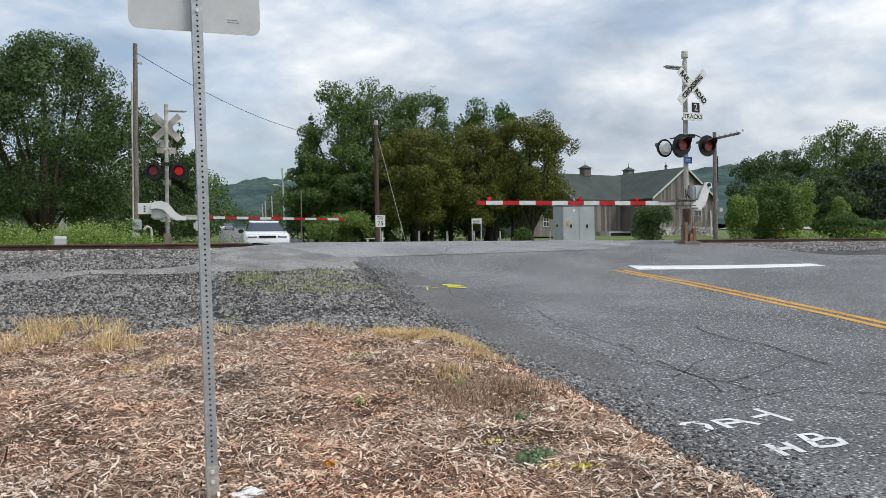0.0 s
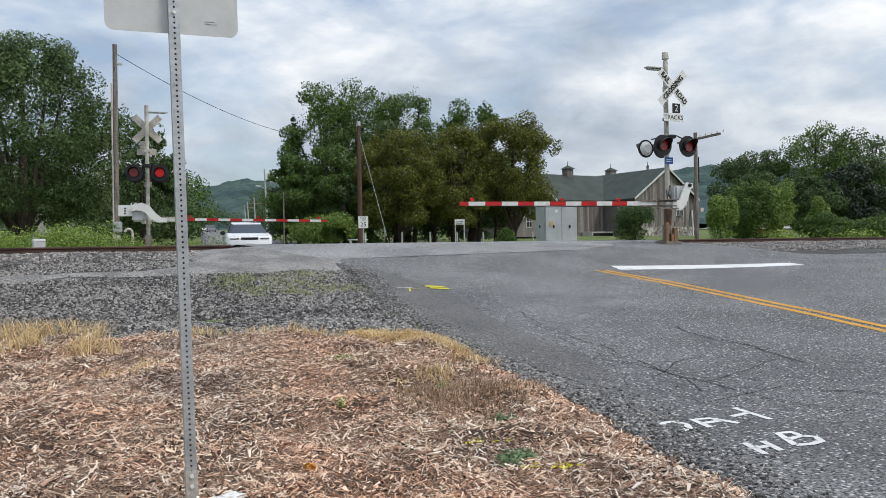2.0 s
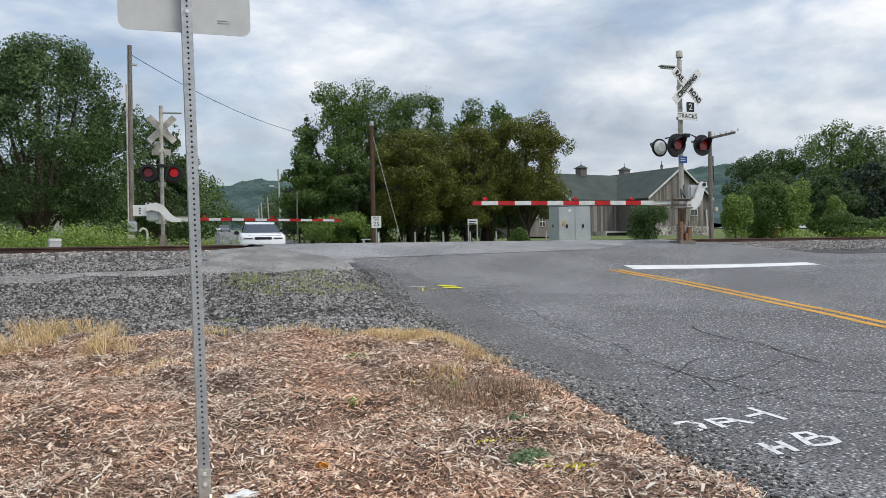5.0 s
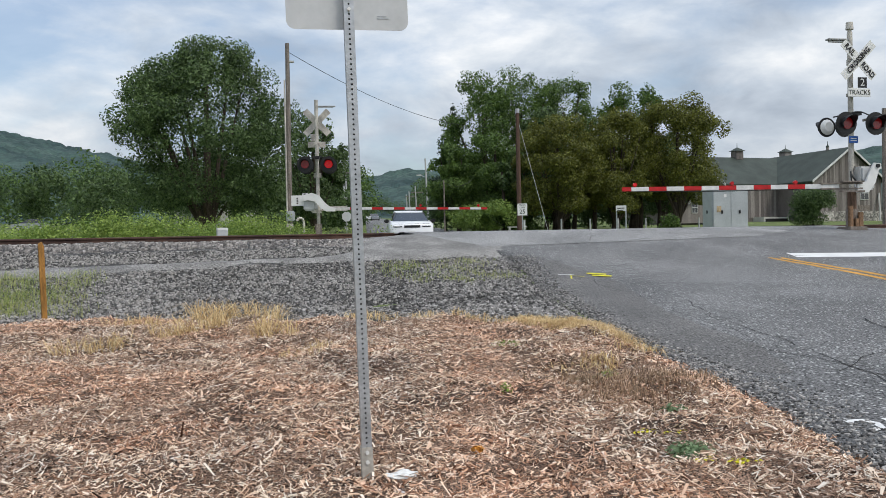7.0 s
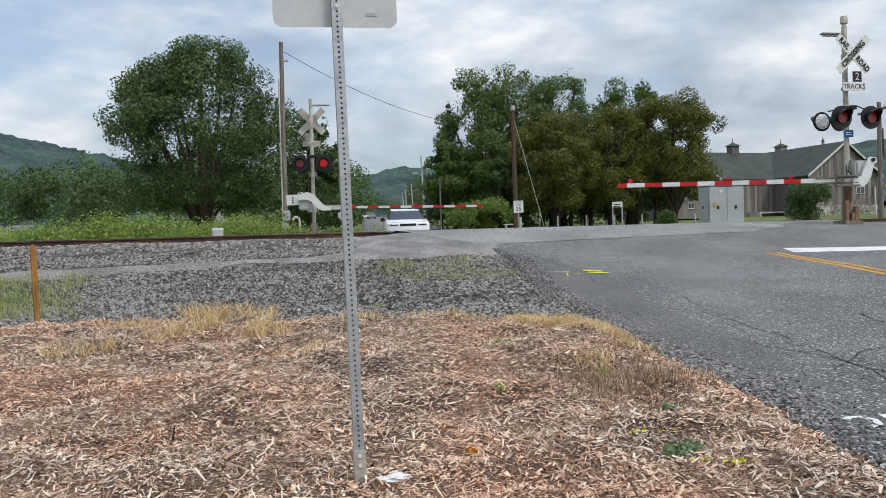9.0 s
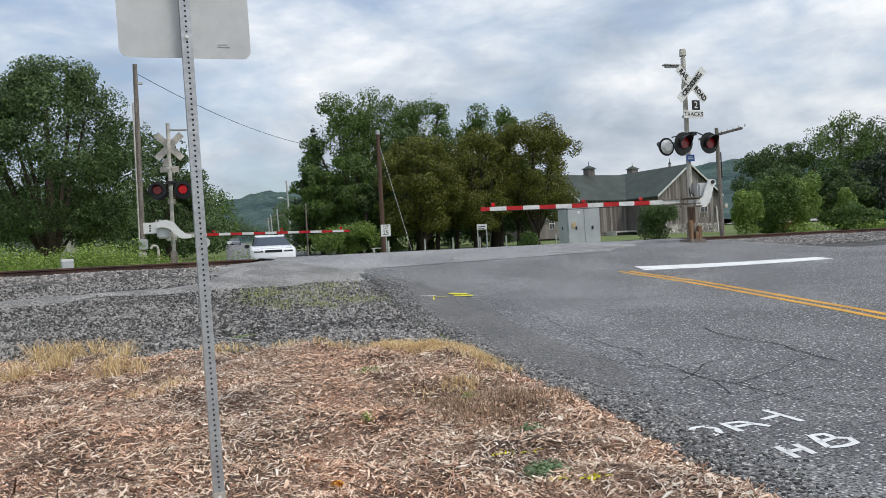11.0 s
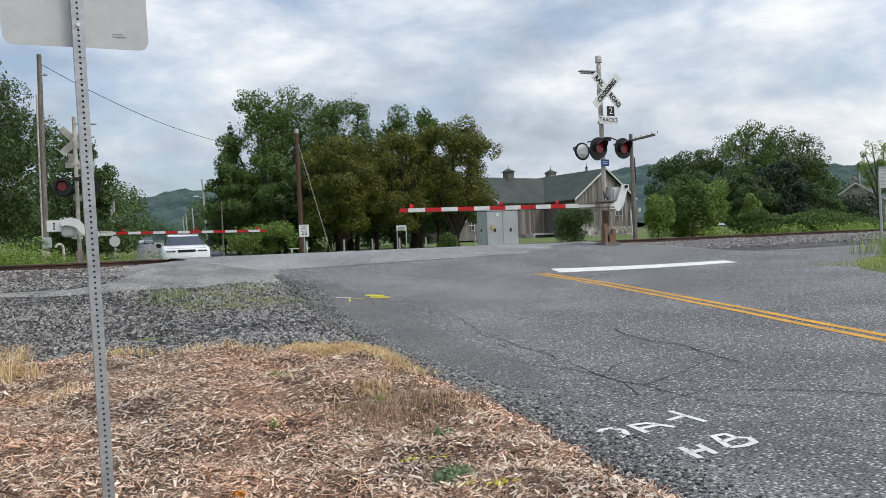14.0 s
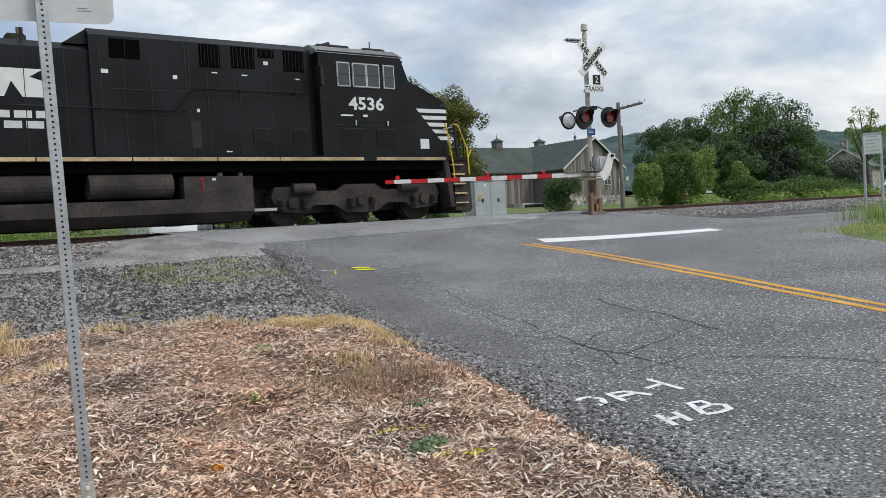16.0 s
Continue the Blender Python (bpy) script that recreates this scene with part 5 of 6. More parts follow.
    return tagged(leaf_mesh(name, np.concatenate(Vs), np.concatenate(Fs), leaf), label, "trees", kind="stuff")


rw = random.Random(5)
wood("distant_wood", [(-95 + 7.5 * k + rw.uniform(-2, 2), 150 + rw.uniform(-8, 14) - 0.2 * k, rw.uniform(9, 14.5), rw.uniform(8, 12)) for k in range(15)], "leaf_dark", 0.42, 1700, 6, "dark green wood along the field's far edge")
wood("distant_wood_behind", [(-160 + 11 * k + rw.uniform(-3, 3), 205 + rw.uniform(-8, 18), rw.uniform(12, 18), rw.uniform(12, 16)) for k in range(20)], "leaf", 0.6, 1300, 7, "green wood below the hill")
wood("roadside_trees", [(20.5 + rw.uniform(-2, 2) + 5.2 * k, 92 + 22 * k + rw.uniform(-3, 3), rw.uniform(6.5, 9.5), rw.uniform(7, 9)) for k in range(6)] + [(9, 72, 5.5, 6), (13, 96, 8, 8), (4, 100, 9, 9), (-5, 95, 8, 9), (13.2, 78, 6.5, 5), (17.5, 93, 8, 6), (21.5, 108, 9, 7), (25.5, 125, 10, 8), (29.5, 142, 11, 8)], "leaf_dark", 0.30, 2200, 8, "roadside trees farther along the road")
wood("roadside_trees_beyond", [(45 + 6 * k, 108 + 24 * k + rw.uniform(-3, 3), rw.uniform(8, 11), rw.uniform(8, 11)) for k in range(6)] + [(30 + 8 * k, 62 + rw.uniform(-2, 6), 6.5, 8) for k in range(2)], "leaf_dark", 0.30, 2000, 9, "trees on the far side of the road")
wood("roadside_hedge", [(float(np.interp(y, [60, 120, 260], [12.3, 27.2, 60.0])) + rw.uniform(-1, 0.5), y, rw.uniform(2.6, 4.2), rw.uniform(5, 7)) for y in range(70, 256, 11)] + [(56 + 4.2 * k, 268 + rw.uniform(-2, 3), rw.uniform(6, 8.5), 8.5) for k in range(6)], "leaf_dark", 0.28, 1300, 12, "dark hedge and trees along the far road")
wood("east_wood", [(121 + 11 * k + rw.uniform(-3, 3), 92 + rw.uniform(-6, 8) - 3.5 * k, rw.uniform(8, 11), rw.uniform(11, 15)) for k in range(12)], "leaf_dark", 0.45, 1700, 10, "dark wood behind the barn and fields")


def hills():
    """Wooded hills all round, their height given by the bearing."""
    el = [(-180, 0.05), (-75, 0.14), (-40, 0.155), (-25, 0.147), (-14.4, 0.139), (-8, 0.122), (-2.9, 0.106), (4, 0.085), (9, 0.074), (14, 0.0770), (16.7, 0.0885), (19.7, 0.087), (24, 0.078), (32, 0.058), (38.8, 0.060), (44, 0.080), (46, 0.0895), (47.9, 0.0955), (50, 0.096), (55, 0.086), (62, 0.076), (80, 0.075), (180, 0.05)]
    verts, faces = [], []
    A = np.arange(-75, 92, 0.22)
    Rr = np.linspace(300, 1000, 64)
    for r in Rr:
        for a in A:
            e = np.interp(a, [p[0] for p in el], [p[1] for p in el])
            x, y = r * math.sin(radians(a)), r * math.cos(radians(a))
            s = smooth(300, 820, r)
            top = 820 * (e - 0.008) + 1.5
            z = 8.4 + (top - 8.4) * s * (1 - 0.35 * smooth(820, 1000, r))
            z += (s * 3.0 + 1.0) * (noise.noise((x / 7, y / 7, 0)) + 0.8 * noise.noise((x / 26, y / 26, 3)) + 1.4 * noise.noise((x / 90, y / 90, 8)))
            verts.append((x, y, z))
    n = len(A)
    for j in range(len(Rr) - 1):
        for i in range(n - 1):
            faces.append((j * n + i, j * n + i + 1, (j + 1) * n + i + 1, (j + 1) * n + i))
    tagged(raw("hills", verts, faces, "hill"), "wooded green hills on the horizon, with blue haze in their colour", "hills", kind="structure")


hills()


def blades(name, spots, per, length, spread, material, label, category, seed, width=0.006, lean=0.6, zf=None, kind="stuff", parent=None):
    """Tufts of grass blades, each a bent two-piece strip."""
    rng = np.random.default_rng(seed)
    V, Fc, o = [], [], 0
    for x, y in spots:
        for k in range(per):
            px, py = x + rng.normal() * spread, y + rng.normal() * spread
            z = (zf or land)(px, py)
            a, ln = rng.uniform(0, 6.28), length * rng.uniform(0.5, 1.2)
            l1 = lean * rng.uniform(0.2, 1.2)
            dx, dy = math.cos(a), math.sin(a)
            wx, wy = -dy * width, dx * width
            p1 = (px + dx * ln * 0.3 * l1, py + dy * ln * 0.3 * l1, z + ln * 0.55)
            p2 = (px + dx * ln * l1, py + dy * ln * l1, z + ln * (0.95 - 0.45 * l1))
            V += [(px - wx, py - wy, z - 0.02), (px + wx, py + wy, z - 0.02), (p1[0] + wx * 0.8, p1[1] + wy * 0.8, p1[2]), (p1[0] - wx * 0.8, p1[1] - wy * 0.8, p1[2]), p2]
            Fc += [(o, o + 1, o + 2, o + 3), (o + 3, o + 2, o + 4)]
            o += 5
    return tagged(raw(name, V, Fc, material, parent), label, category, kind=kind)


def weeds_strip():
    rng = np.random.default_rng(4)
    L = []
    for k in range(480):
        x, y = rng.uniform(-48, 8.5) if k % 3 else rng.uniform(-9, 6), 28.3 + rng.random() ** 1.4 * 5.2
        if 4.6 < x < 9 and y < 30.5:
            continue
        hh = rng.uniform(0.5, 0.95) * (1.2 if -3 < x < 5 else 1.0)
        L.append((x, y, land(x, y) + hh * 0.5, rng.uniform(0.35, 0.8), 0.45, hh * 0.6))
    V, Fc = leaves(L, 80000, 0.052, 4, 0.3, -0.6, 0.7, 0.6)
    tagged(leaf_mesh("weeds", V, Fc, "weed"), "tall bright green weeds along the far track", "weeds", kind="stuff")


weeds_strip()
blades("field_grass", [(x, y) for x in np.arange(-60, 6, 1.1) for y in np.arange(34, 60, 1.6)], 6, 0.45, 0.7, "weed", "rough green field grass beyond the weeds", "grass", 14, 0.03)
V_, F_ = leaves([(x, 33.2 + 1.2 * math.sin(x * 0.7), land(x, 33) + 0.35, 1.3, 1.0, 0.5) for x in np.arange(46, 110, 1.6)], 9000, 0.11, 15, 0.3, -0.5)
tagged(leaf_mesh("east_weeds", V_, F_, "weed"), "green weeds along the railway", "weeds", kind="stuff")


# ---- mulch, straw and small plants near the camera ----
MX, MY = np.arange(-9.2, 5.2, 0.1), np.arange(-5.0, 12.8, 0.1)
MZ = np.array([[mulch_z(x, y) for x in MX] for y in MY])
MI = np.array([[mulch_in(x, y) for x in MX] for y in MY])


def chips(name, n, seed, long, wide, thick, lift, label):
    """Slivers of bark and wood strewn over the mulch bed, denser near the path."""
    rng = np.random.default_rng(seed)
    y = 0.2 + 12.2 * rng.random(4 * n) ** 1.35
    x = -8.0 + 13.0 * rng.random(4 * n)
    fx, fy = (x + 9.2) / 0.1, (y + 5.0) / 0.1
    ix, iy = np.clip(fx.astype(int), 0, len(MX) - 2), np.clip(fy.astype(int), 0, len(MY) - 2)
    u, v = fx - ix, fy - iy

    def at(G):
        return G[iy, ix] * (1 - u) * (1 - v) + G[iy, ix + 1] * u * (1 - v) + G[iy + 1, ix] * (1 - u) * v + G[iy + 1, ix + 1] * u * v
    z, inside = at(MZ), at(MI)
    keep = (inside > 0.05 + 0.3 * rng.random(len(x))) & (x > -2.8 - 0.42 * y)
    P = np.stack([x, y, z], 1)[keep][:n]
    m = len(P)
    ln = rng.gamma(2.0, long, m) + long
    wd = 0.4 * wide + rng.gamma(1.6, wide * 0.5, m)
    th = rng.uniform(0.3, 1.0, m) * thick
    a, tilt, roll = rng.uniform(0, 6.28, m), rng.normal(0, 0.36, m), rng.normal(0, 0.5, m)
    ux = np.stack([np.cos(a) * np.cos(tilt), np.sin(a) * np.cos(tilt), np.sin(tilt)], 1)
    vx = np.stack([-np.sin(a) * np.cos(roll), np.cos(a) * np.cos(roll), np.sin(roll)], 1)
    w = np.cross(ux, vx)
    P = P + np.array([0, 0, 1.0]) * (rng.uniform(0.0, lift, m) + np.abs(np.sin(tilt)) * ln * 0.5)[:, None]
    corners = [(-1, -1, 1, 0.9), (1, -1, 1, 0.4), (1, 1, 1, 0.5), (-1, 1, 1, 0.9)]
    base = np.array([[0, 1, 2, 3]])
    if thick > 0.002:
        corners += [(-1, -1, 0, 1), (1, -1, 0, 0.5), (1, 1, 0, 0.6), (-1, 1, 0, 1)]
        base = np.array([[0, 1, 2, 3], [4, 5, 1, 0], [6, 7, 3, 2]])
    V = np.stack([P + ux * (su * ln)[:, None] + vx * (sv * wd * tp)[:, None] + w * (sw * th)[:, None] for su, sv, sw, tp in corners], 1).reshape(-1, 3)
    Fc = (base[None] + (np.arange(m) * len(corners))[:, None, None]).reshape(-1, 4)
    tagged(leaf_mesh(name, V, Fc, "chip"), label, "mulch", kind="stuff")


chips("mulch_fines", 250000, 3, 0.0056, 0.0030, 0.001, 0.012, "fine shredded bark fibres of brown and tan")
chips("mulch_chips", 88000, 4, 0.0070, 0.0039, 0.005, 0.024, "shredded bark and wood chips of pale and reddish brown")
rs = random.Random(8)
def bed(x, y):
    return max(mulch_z(x, y), gravel_z(x, y))


blades("dry_straw", [(3.98 + 0.45 * u + rs.gauss(0, 0.15), 8.65 - 1.7 * u + rs.gauss(0, 0.22)) for u in [rs.random() for k in range(230)]], 17, 0.115, 0.07, "straw", "patch of dry yellow straw at the mulch's edge", "straw", 21, 0.0032, 1.75, bed)
for x, y, n, ln in [(0.65, 10.84, 15, 0.36), (0.41, 9.6, 8, 0.26), (1.28, 10.41, 12, 0.30), (1.22, 9.0, 10, 0.24), (-0.64, 8.95, 9, 0.20), (1.25, 7.6, 5, 0.14), (0.0, 9.3, 7, 0.22), (2.35, 9.75, 9, 0.17), (3.0, 9.3, 9, 0.16), (-0.2, 10.4, 8, 0.2), (3.6, 8.9, 8, 0.15), (4.35, 6.4, 8, 0.13), (3.6, 6.1, 8, 0.12)]:
    blades("straw_tuft", [(x + rs.gauss(0, 0.17), y + rs.gauss(0, 0.13)) for k in range(n)], 13, ln * 1.1, 0.05, "straw", "tuft of dry yellow grass on the mulch", "straw tuft", int(x * 100 + 900), 0.0045, 1.9, bed)
blades("dead_weeds", [(3.3 + rs.gauss(0, 0.30), 5.25 + rs.gauss(0, 0.42)) for k in range(120)], 15, 0.12, 0.06, "withered", "brown withered weeds on the mulch by the road", "weeds", 36, 0.003, 1.4, mulch_z)
blades("gravel_weeds", [(rs.uniform(3.6, 5.9), rs.uniform(12.6, 14.2)) for k in range(110)], 12, 0.11, 0.09, "dry_grass", "sparse green weeds growing in the gravel", "weeds", 31, 0.004, 0.8, gravel_z)
blades("rough_grass", [(-1.0 - 4.5 * rs.random() ** 0.8, rs.uniform(12.2, 14.6)) for k in range(700)], 16, 0.17, 0.14, "dry_grass", "rough pale green grass beside the gravel", "grass", 32, 0.003, 1.3, gravel_z)
blades("verge_grass", [(rs.uniform(16.0, 25), rs.uniform(5.5, 9.3)) for k in range(900)], 14, 0.085, 0.16, "dry_grass", "green verge grass beside the road", "grass", 33, 0.005, 0.7)
blades("tall_weeds", [(18.6 + rs.uniform(0.2, 2.6), 9.3 + rs.gauss(0, 0.35)) for k in range(46)], 9, 0.55, 0.14, "weed", "tall flowering weeds around the sign posts", "weeds", 34, 0.008, 0.5)
for x, y, r, mtl, ln, n in [(2.65, 3.60, 0.13, "sage", 0.07, 520), (3.10, 4.38, 0.09, "sage", 0.08, 160), (3.55, 5.9, 0.10, "weed", 0.06, 120), (2.35, 5.35, 0.05, "weed", 0.06, 50), (3.05, 6.9, 0.14, "weed", 0.05, 90)]:
    V_, F_ = leaves([(x, y, mulch_z(x, y) + 0.02, r, r, 0.05)], n, 0.016, int(x * 50), 0.1, -0.9, 1.0, 0.8)
    tagged(leaf_mesh("small_weed", V_, F_, mtl), "small green weed growing through the mulch", "weed", "small weeds in the mulch", "stuff")
V_, F_ = leaves([(1.66, 4.20, mulch_z(1.66, 4.2) + 0.02, 0.035, 0.035, 0.03)], 60, 0.02, 77, 0.1, -0.9)
tagged(leaf_mesh("orange_flower", V_, F_, "orange"), "small orange flower fallen on the mulch", "flower")


# ---- vehicles ----
def wheel(parent, x, y, r=0.36):
    w = part("wheel", rod(BM(), (x, y - 0.12, r), (x, y + 0.12, r), r, n=24), "tyre", parent)
    part("rim", rod(BM(), (x, y - 0.125, r), (x, y + 0.125, r), r * 0.66, n=16), "chrome", w)


def loft(bm, rows):
    """Rings of corners of equal count, joined by faces and closed at both ends."""
    R = [[bm.verts.new(p) for p in r] for r in rows]
    for a, b in zip(R, R[1:]):
        for i in range(len(a)):
            j = (i + 1) % len(a)
            bm.faces.new((a[i], a[j], b[j], b[i]))
    bm.faces.new(R[0])
    bm.faces.new(R[-1][::-1])
    bmesh.ops.recalc_face_normals(bm, faces=bm.faces[:])
    return bm


def suv(m):
    """Front bumper at x = 0, the tail towards +x."""
    c = thing("suv", m, "white luxury estate car waiting at the lowered gate", "car")
    def ring(x, w, z0, z1, sh=0.10):
        return [(x, -w + 0.06, z0), (x, -w, z0 + 0.15), (x, -w, z1 - sh), (x, -w + 0.12, z1), (x, w - 0.12, z1), (x, w, z1 - sh), (x, w, z0 + 0.15), (x, w - 0.06, z0)]
    bm = loft(BM(), [ring(0.0, 0.80, 0.42, 0.94, 0.05), ring(0.10, 0.91, 0.30, 1.02), ring(0.45, 0.97, 0.26, 1.10), ring(1.35, 0.99, 0.24, 1.19), ring(2.6, 0.99, 0.24, 1.20), ring(4.2, 0.97, 0.28, 1.19), ring(4.70, 0.90, 0.36, 1.14)])
    body = part("body", bm, "carwhite", c, "glossy white bodywork", True)
    g = [(1.15, 0.80, 1.17), (1.98, 0.63, 1.57), (2.5, 0.63, 1.64), (3.6, 0.62, 1.62), (4.55, 0.74, 1.12)]
    bm = BM()
    top = [[bm.verts.new((x, -w, z)), bm.verts.new((x, w, z))] for x, w, z in g]
    low = [[bm.verts.new((x, -0.84, 1.08)), bm.verts.new((x, 0.84, 1.08))] for x, w, z in g]
    for (a, b), (e, f) in zip(zip(top, top[1:]), zip(low, low[1:])):
        bm.faces.new((a[0], a[1], b[1], b[0]))
        bm.faces.new((a[0], b[0], f[0], e[0]))
        bm.faces.new((a[1], e[1], f[1], b[1]))
    bmesh.ops.recalc_face_normals(bm, faces=bm.faces[:])
    part("greenhouse", bm, "windscreen", c, "tinted glass reflecting the sky")
    part("roof", loft(BM(), [[(2.0, -0.64, 1.565), (2.0, 0.64, 1.565), (2.0, 0.60, 1.60), (2.0, -0.60, 1.60)], [(2.5, -0.66, 1.63), (2.5, 0.66, 1.63), (2.5, 0.66, 1.685), (2.5, -0.66, 1.685)], [(3.7, -0.70, 1.60), (3.7, 0.70, 1.60), (3.7, 0.64, 1.665), (3.7, -0.64, 1.665)], [(4.1, -0.7, 1.45), (4.1, 0.7, 1.45), (4.1, 0.64, 1.52), (4.1, -0.64, 1.52)]]), "carwhite", c)
    for s in (-1, 1):
        part("pillar", pipe(BM(), [(1.18, s * 0.80, 1.11), (1.98, s * 0.645, 1.57), (3.6, s * 0.64, 1.62), (4.5, s * 0.76, 1.15)], 0.03), "carblack", c)
        h = part("headlight", box(BM(), -0.014, 0.25, s * 0.62 - 0.19, s * 0.62 + 0.19, 0.865, 0.945, 0.015), "carblack", c, "narrow dark headlight")
        part("light_strip", box(BM(), -0.022, -0.012, s * 0.66 - 0.13, s * 0.66 + 0.13, 0.915, 0.935), "locowhite", h)
        part("mirror", box(BM(), 1.42, 1.60, s * 1.05 - 0.11, s * 1.05 + 0.11, 1.10, 1.27, 0.04), "carblack", c, "black door mirror")
        part("air_vent", box(BM(), -0.005, 0.06, s * 0.66 - 0.16, s * 0.66 + 0.16, 0.45, 0.58, 0.01), "carblack", c)
        for x in (0.95, 3.75):
            wheel(c, x, s * 0.86)
    part("grille", box(BM(), -0.015, 0.10, -0.36, 0.36, 0.85, 0.96, 0.015), "carblack", c, "black slim grille")
    part("lower_intake", box(BM(), -0.01, 0.10, -0.45, 0.45, 0.36, 0.52, 0.02), "carblack", c)
    part("bonnet_line", box(BM(), 0.10, 0.115, -0.78, 0.78, 1.015, 1.03), "carblack", c)
    part("plate", box(BM(), -0.022, -0.010, -0.15, 0.15, 0.62, 0.71), "signwhite", c)
    return c


sx, sy = 10.55, 33.5
suv(pose(sx, sy, land(sx, sy) + 0.01, 0, 0, 76))


def small_car(x, y, rz, paint, label):
    c = thing("car", pose(x, y, lane(x, y), 0, 0, rz), label, "car", "cars far along the road")
    bm = loft(BM(), [[(0, -0.8, 0.3), (0, 0.8, 0.3), (0, 0.75, 0.75), (0, -0.75, 0.75)], [(1.2, -0.88, 0.25), (1.2, 0.88, 0.25), (1.2, 0.85, 0.92), (1.2, -0.85, 0.92)], [(3.6, -0.88, 0.25), (3.6, 0.88, 0.25), (3.6, 0.85, 0.95), (3.6, -0.85, 0.95)], [(4.4, -0.82, 0.35), (4.4, 0.82, 0.35), (4.4, 0.8, 0.85), (4.4, -0.8, 0.85)]])
    part("body", bm, paint, c)
    part("greenhouse", loft(BM(), [[(1.0, -0.78, 0.9), (1.0, 0.78, 0.9), (1.1, 0.76, 0.95), (1.1, -0.76, 0.95)], [(1.9, -0.66, 0.93), (1.9, 0.66, 0.93), (1.9, 0.60, 1.45), (1.9, -0.60, 1.45)], [(3.2, -0.66, 0.93), (3.2, 0.66, 0.93), (3.2, 0.60, 1.45), (3.2, -0.60, 1.45)], [(4.1, -0.75, 0.9), (4.1, 0.75, 0.9), (4.1, 0.7, 0.95), (4.1, -0.7, 0.95)]]), "glass", c)
    part("roof", box(BM(), 1.95, 3.2, -0.60, 0.60, 1.44, 1.48, 0.02), paint, c)
    for s in (-1, 1):
        for xx in (0.85, 3.5):
            wheel(c, xx, s * 0.78, 0.31)


small_car(44.8, 168, 76, "greycar", "small silver car far along the road")
small_car(46.2, 178, 76, "carwhite", "small pale car far along the road")
small_car(13.5, 101, 10, "carwhite", "white car parked on a side lawn")


def work_truck(x, y, rz):
    c = thing("work_truck", pose(x, y, land(x, y), 0, 0, rz), "ochre work truck with a pale roof rack", "truck")
    part("body", loft(BM(), [[(0, -0.85, 0.5), (0, 0.85, 0.5), (0, 0.8, 1.0), (0, -0.8, 1.0)], [(1.3, -0.9, 0.45), (1.3, 0.9, 0.45), (1.3, 0.85, 1.1), (1.3, -0.85, 1.1)], [(4.6, -0.9, 0.5), (4.6, 0.9, 0.5), (4.6, 0.88, 1.1), (4.6, -0.88, 1.1)]]), "ochre", c)
    part("cab", loft(BM(), [[(1.3, -0.8, 1.05), (1.3, 0.8, 1.05), (1.4, 0.78, 1.1), (1.4, -0.78, 1.1)], [(1.9, -0.7, 1.05), (1.9, 0.7, 1.05), (1.9, 0.65, 1.65), (1.9, -0.65, 1.65)], [(2.9, -0.7, 1.05), (2.9, 0.7, 1.05), (2.9, 0.65, 1.65), (2.9, -0.65, 1.65)]]), "glass", c)
    part("roof", box(BM(), 1.85, 2.95, -0.68, 0.68, 1.64, 1.70, 0.02), "ochre", c)
    part("rack", box(box(BM(), 0.6, 4.7, -0.8, -0.7, 1.9, 1.98), 0.6, 4.7, 0.7, 0.8, 1.9, 1.98), "stucco", c)
    for xx in (0.7, 2.4, 4.4):
        part("rack_bar", box(BM(), xx, xx + 0.08, -0.8, 0.8, 1.86, 1.94), "stucco", c)
        for s in (-0.78, 0.78):
            part("rack_post", rod(BM(), (xx, s, 1.0), (xx, s, 1.9), 0.03, n=6), "stucco", c)
    for s in (-1, 1):
        for xx in (0.9, 3.8):
            wheel(c, xx, s * 0.8, 0.38)


work_truck(49.6, 38.6, 40)


# ---- poles, wires and small street things ----
def pole(name, x, y, top, r, label, material="wood", lean=(0, 0), z=None):
    z0 = land(x, y) if z is None else z
    p = thing(name, pose(x, y, z0), label, "utility pole")
    part("shaft", rod(BM(), (0, 0, -0.3), (lean[0], lean[1], top - z0), r, r * 0.72, 14), material, p)
    return p


p = pole("utility_pole", 5.15, 32.75, 9.5, 0.115, "grey weathered wooden utility pole with meter boxes", lean=(0.05, 0.0))
part("meter_box", box(BM(), -0.16, 0.16, -0.34, -0.12, 1.15, 1.55, 0.03), "cabinet", p, "grey meter box")
part("meter", disc(BM(), (0.0, -0.34, 1.42), 0.10, 0.06, 16), "galv", p)
part("meter_box", box(BM(), -0.20, 0.10, -0.30, -0.12, 0.45, 1.05, 0.03), "mast", p)
part("conduit", pipe(BM(), [(-0.12, -0.14, 0.0), (-0.11, -0.12, 6.8)], 0.03), "mast", p)
part("insulator", box(BM(), 0.05, 0.30, -0.06, 0.06, 7.55, 7.62), "alu", p)
p = pole("utility_pole", 20.05, 42.8, 8.95, 0.15, "dark brown wooden utility pole at the roadside", "darkpole")
part("pole_cap", rod(BM(), (0.0, 0.0, 7.1), (0.0, 0.0, 7.35), 0.115, n=12), "alu", p)


def wire(name, a, b, sag, r, label, parent=None, material="black"):
    pts = []
    for k in range(19):
        u = k / 18
        q = Vector(a).lerp(Vector(b), u)
        q.z -= sag * 4 * u * (1 - u)
        pts.append(q)
    return tagged(part(name, pipe(BM(), pts, r, 5), material, parent), label, "cable")


wire("overhead_wire", (5.25, 32.75, 9.15), (21.5, 50.5, 9.0), 0.75, 0.012, "thin overhead wire hanging between poles")
wire("guy_wire", (20.05, 42.8, 8.4), (21.05, 41.0, land(21.05, 41.0)), 0.0, 0.014, "taut guy wire with a yellow guard", material="alu")
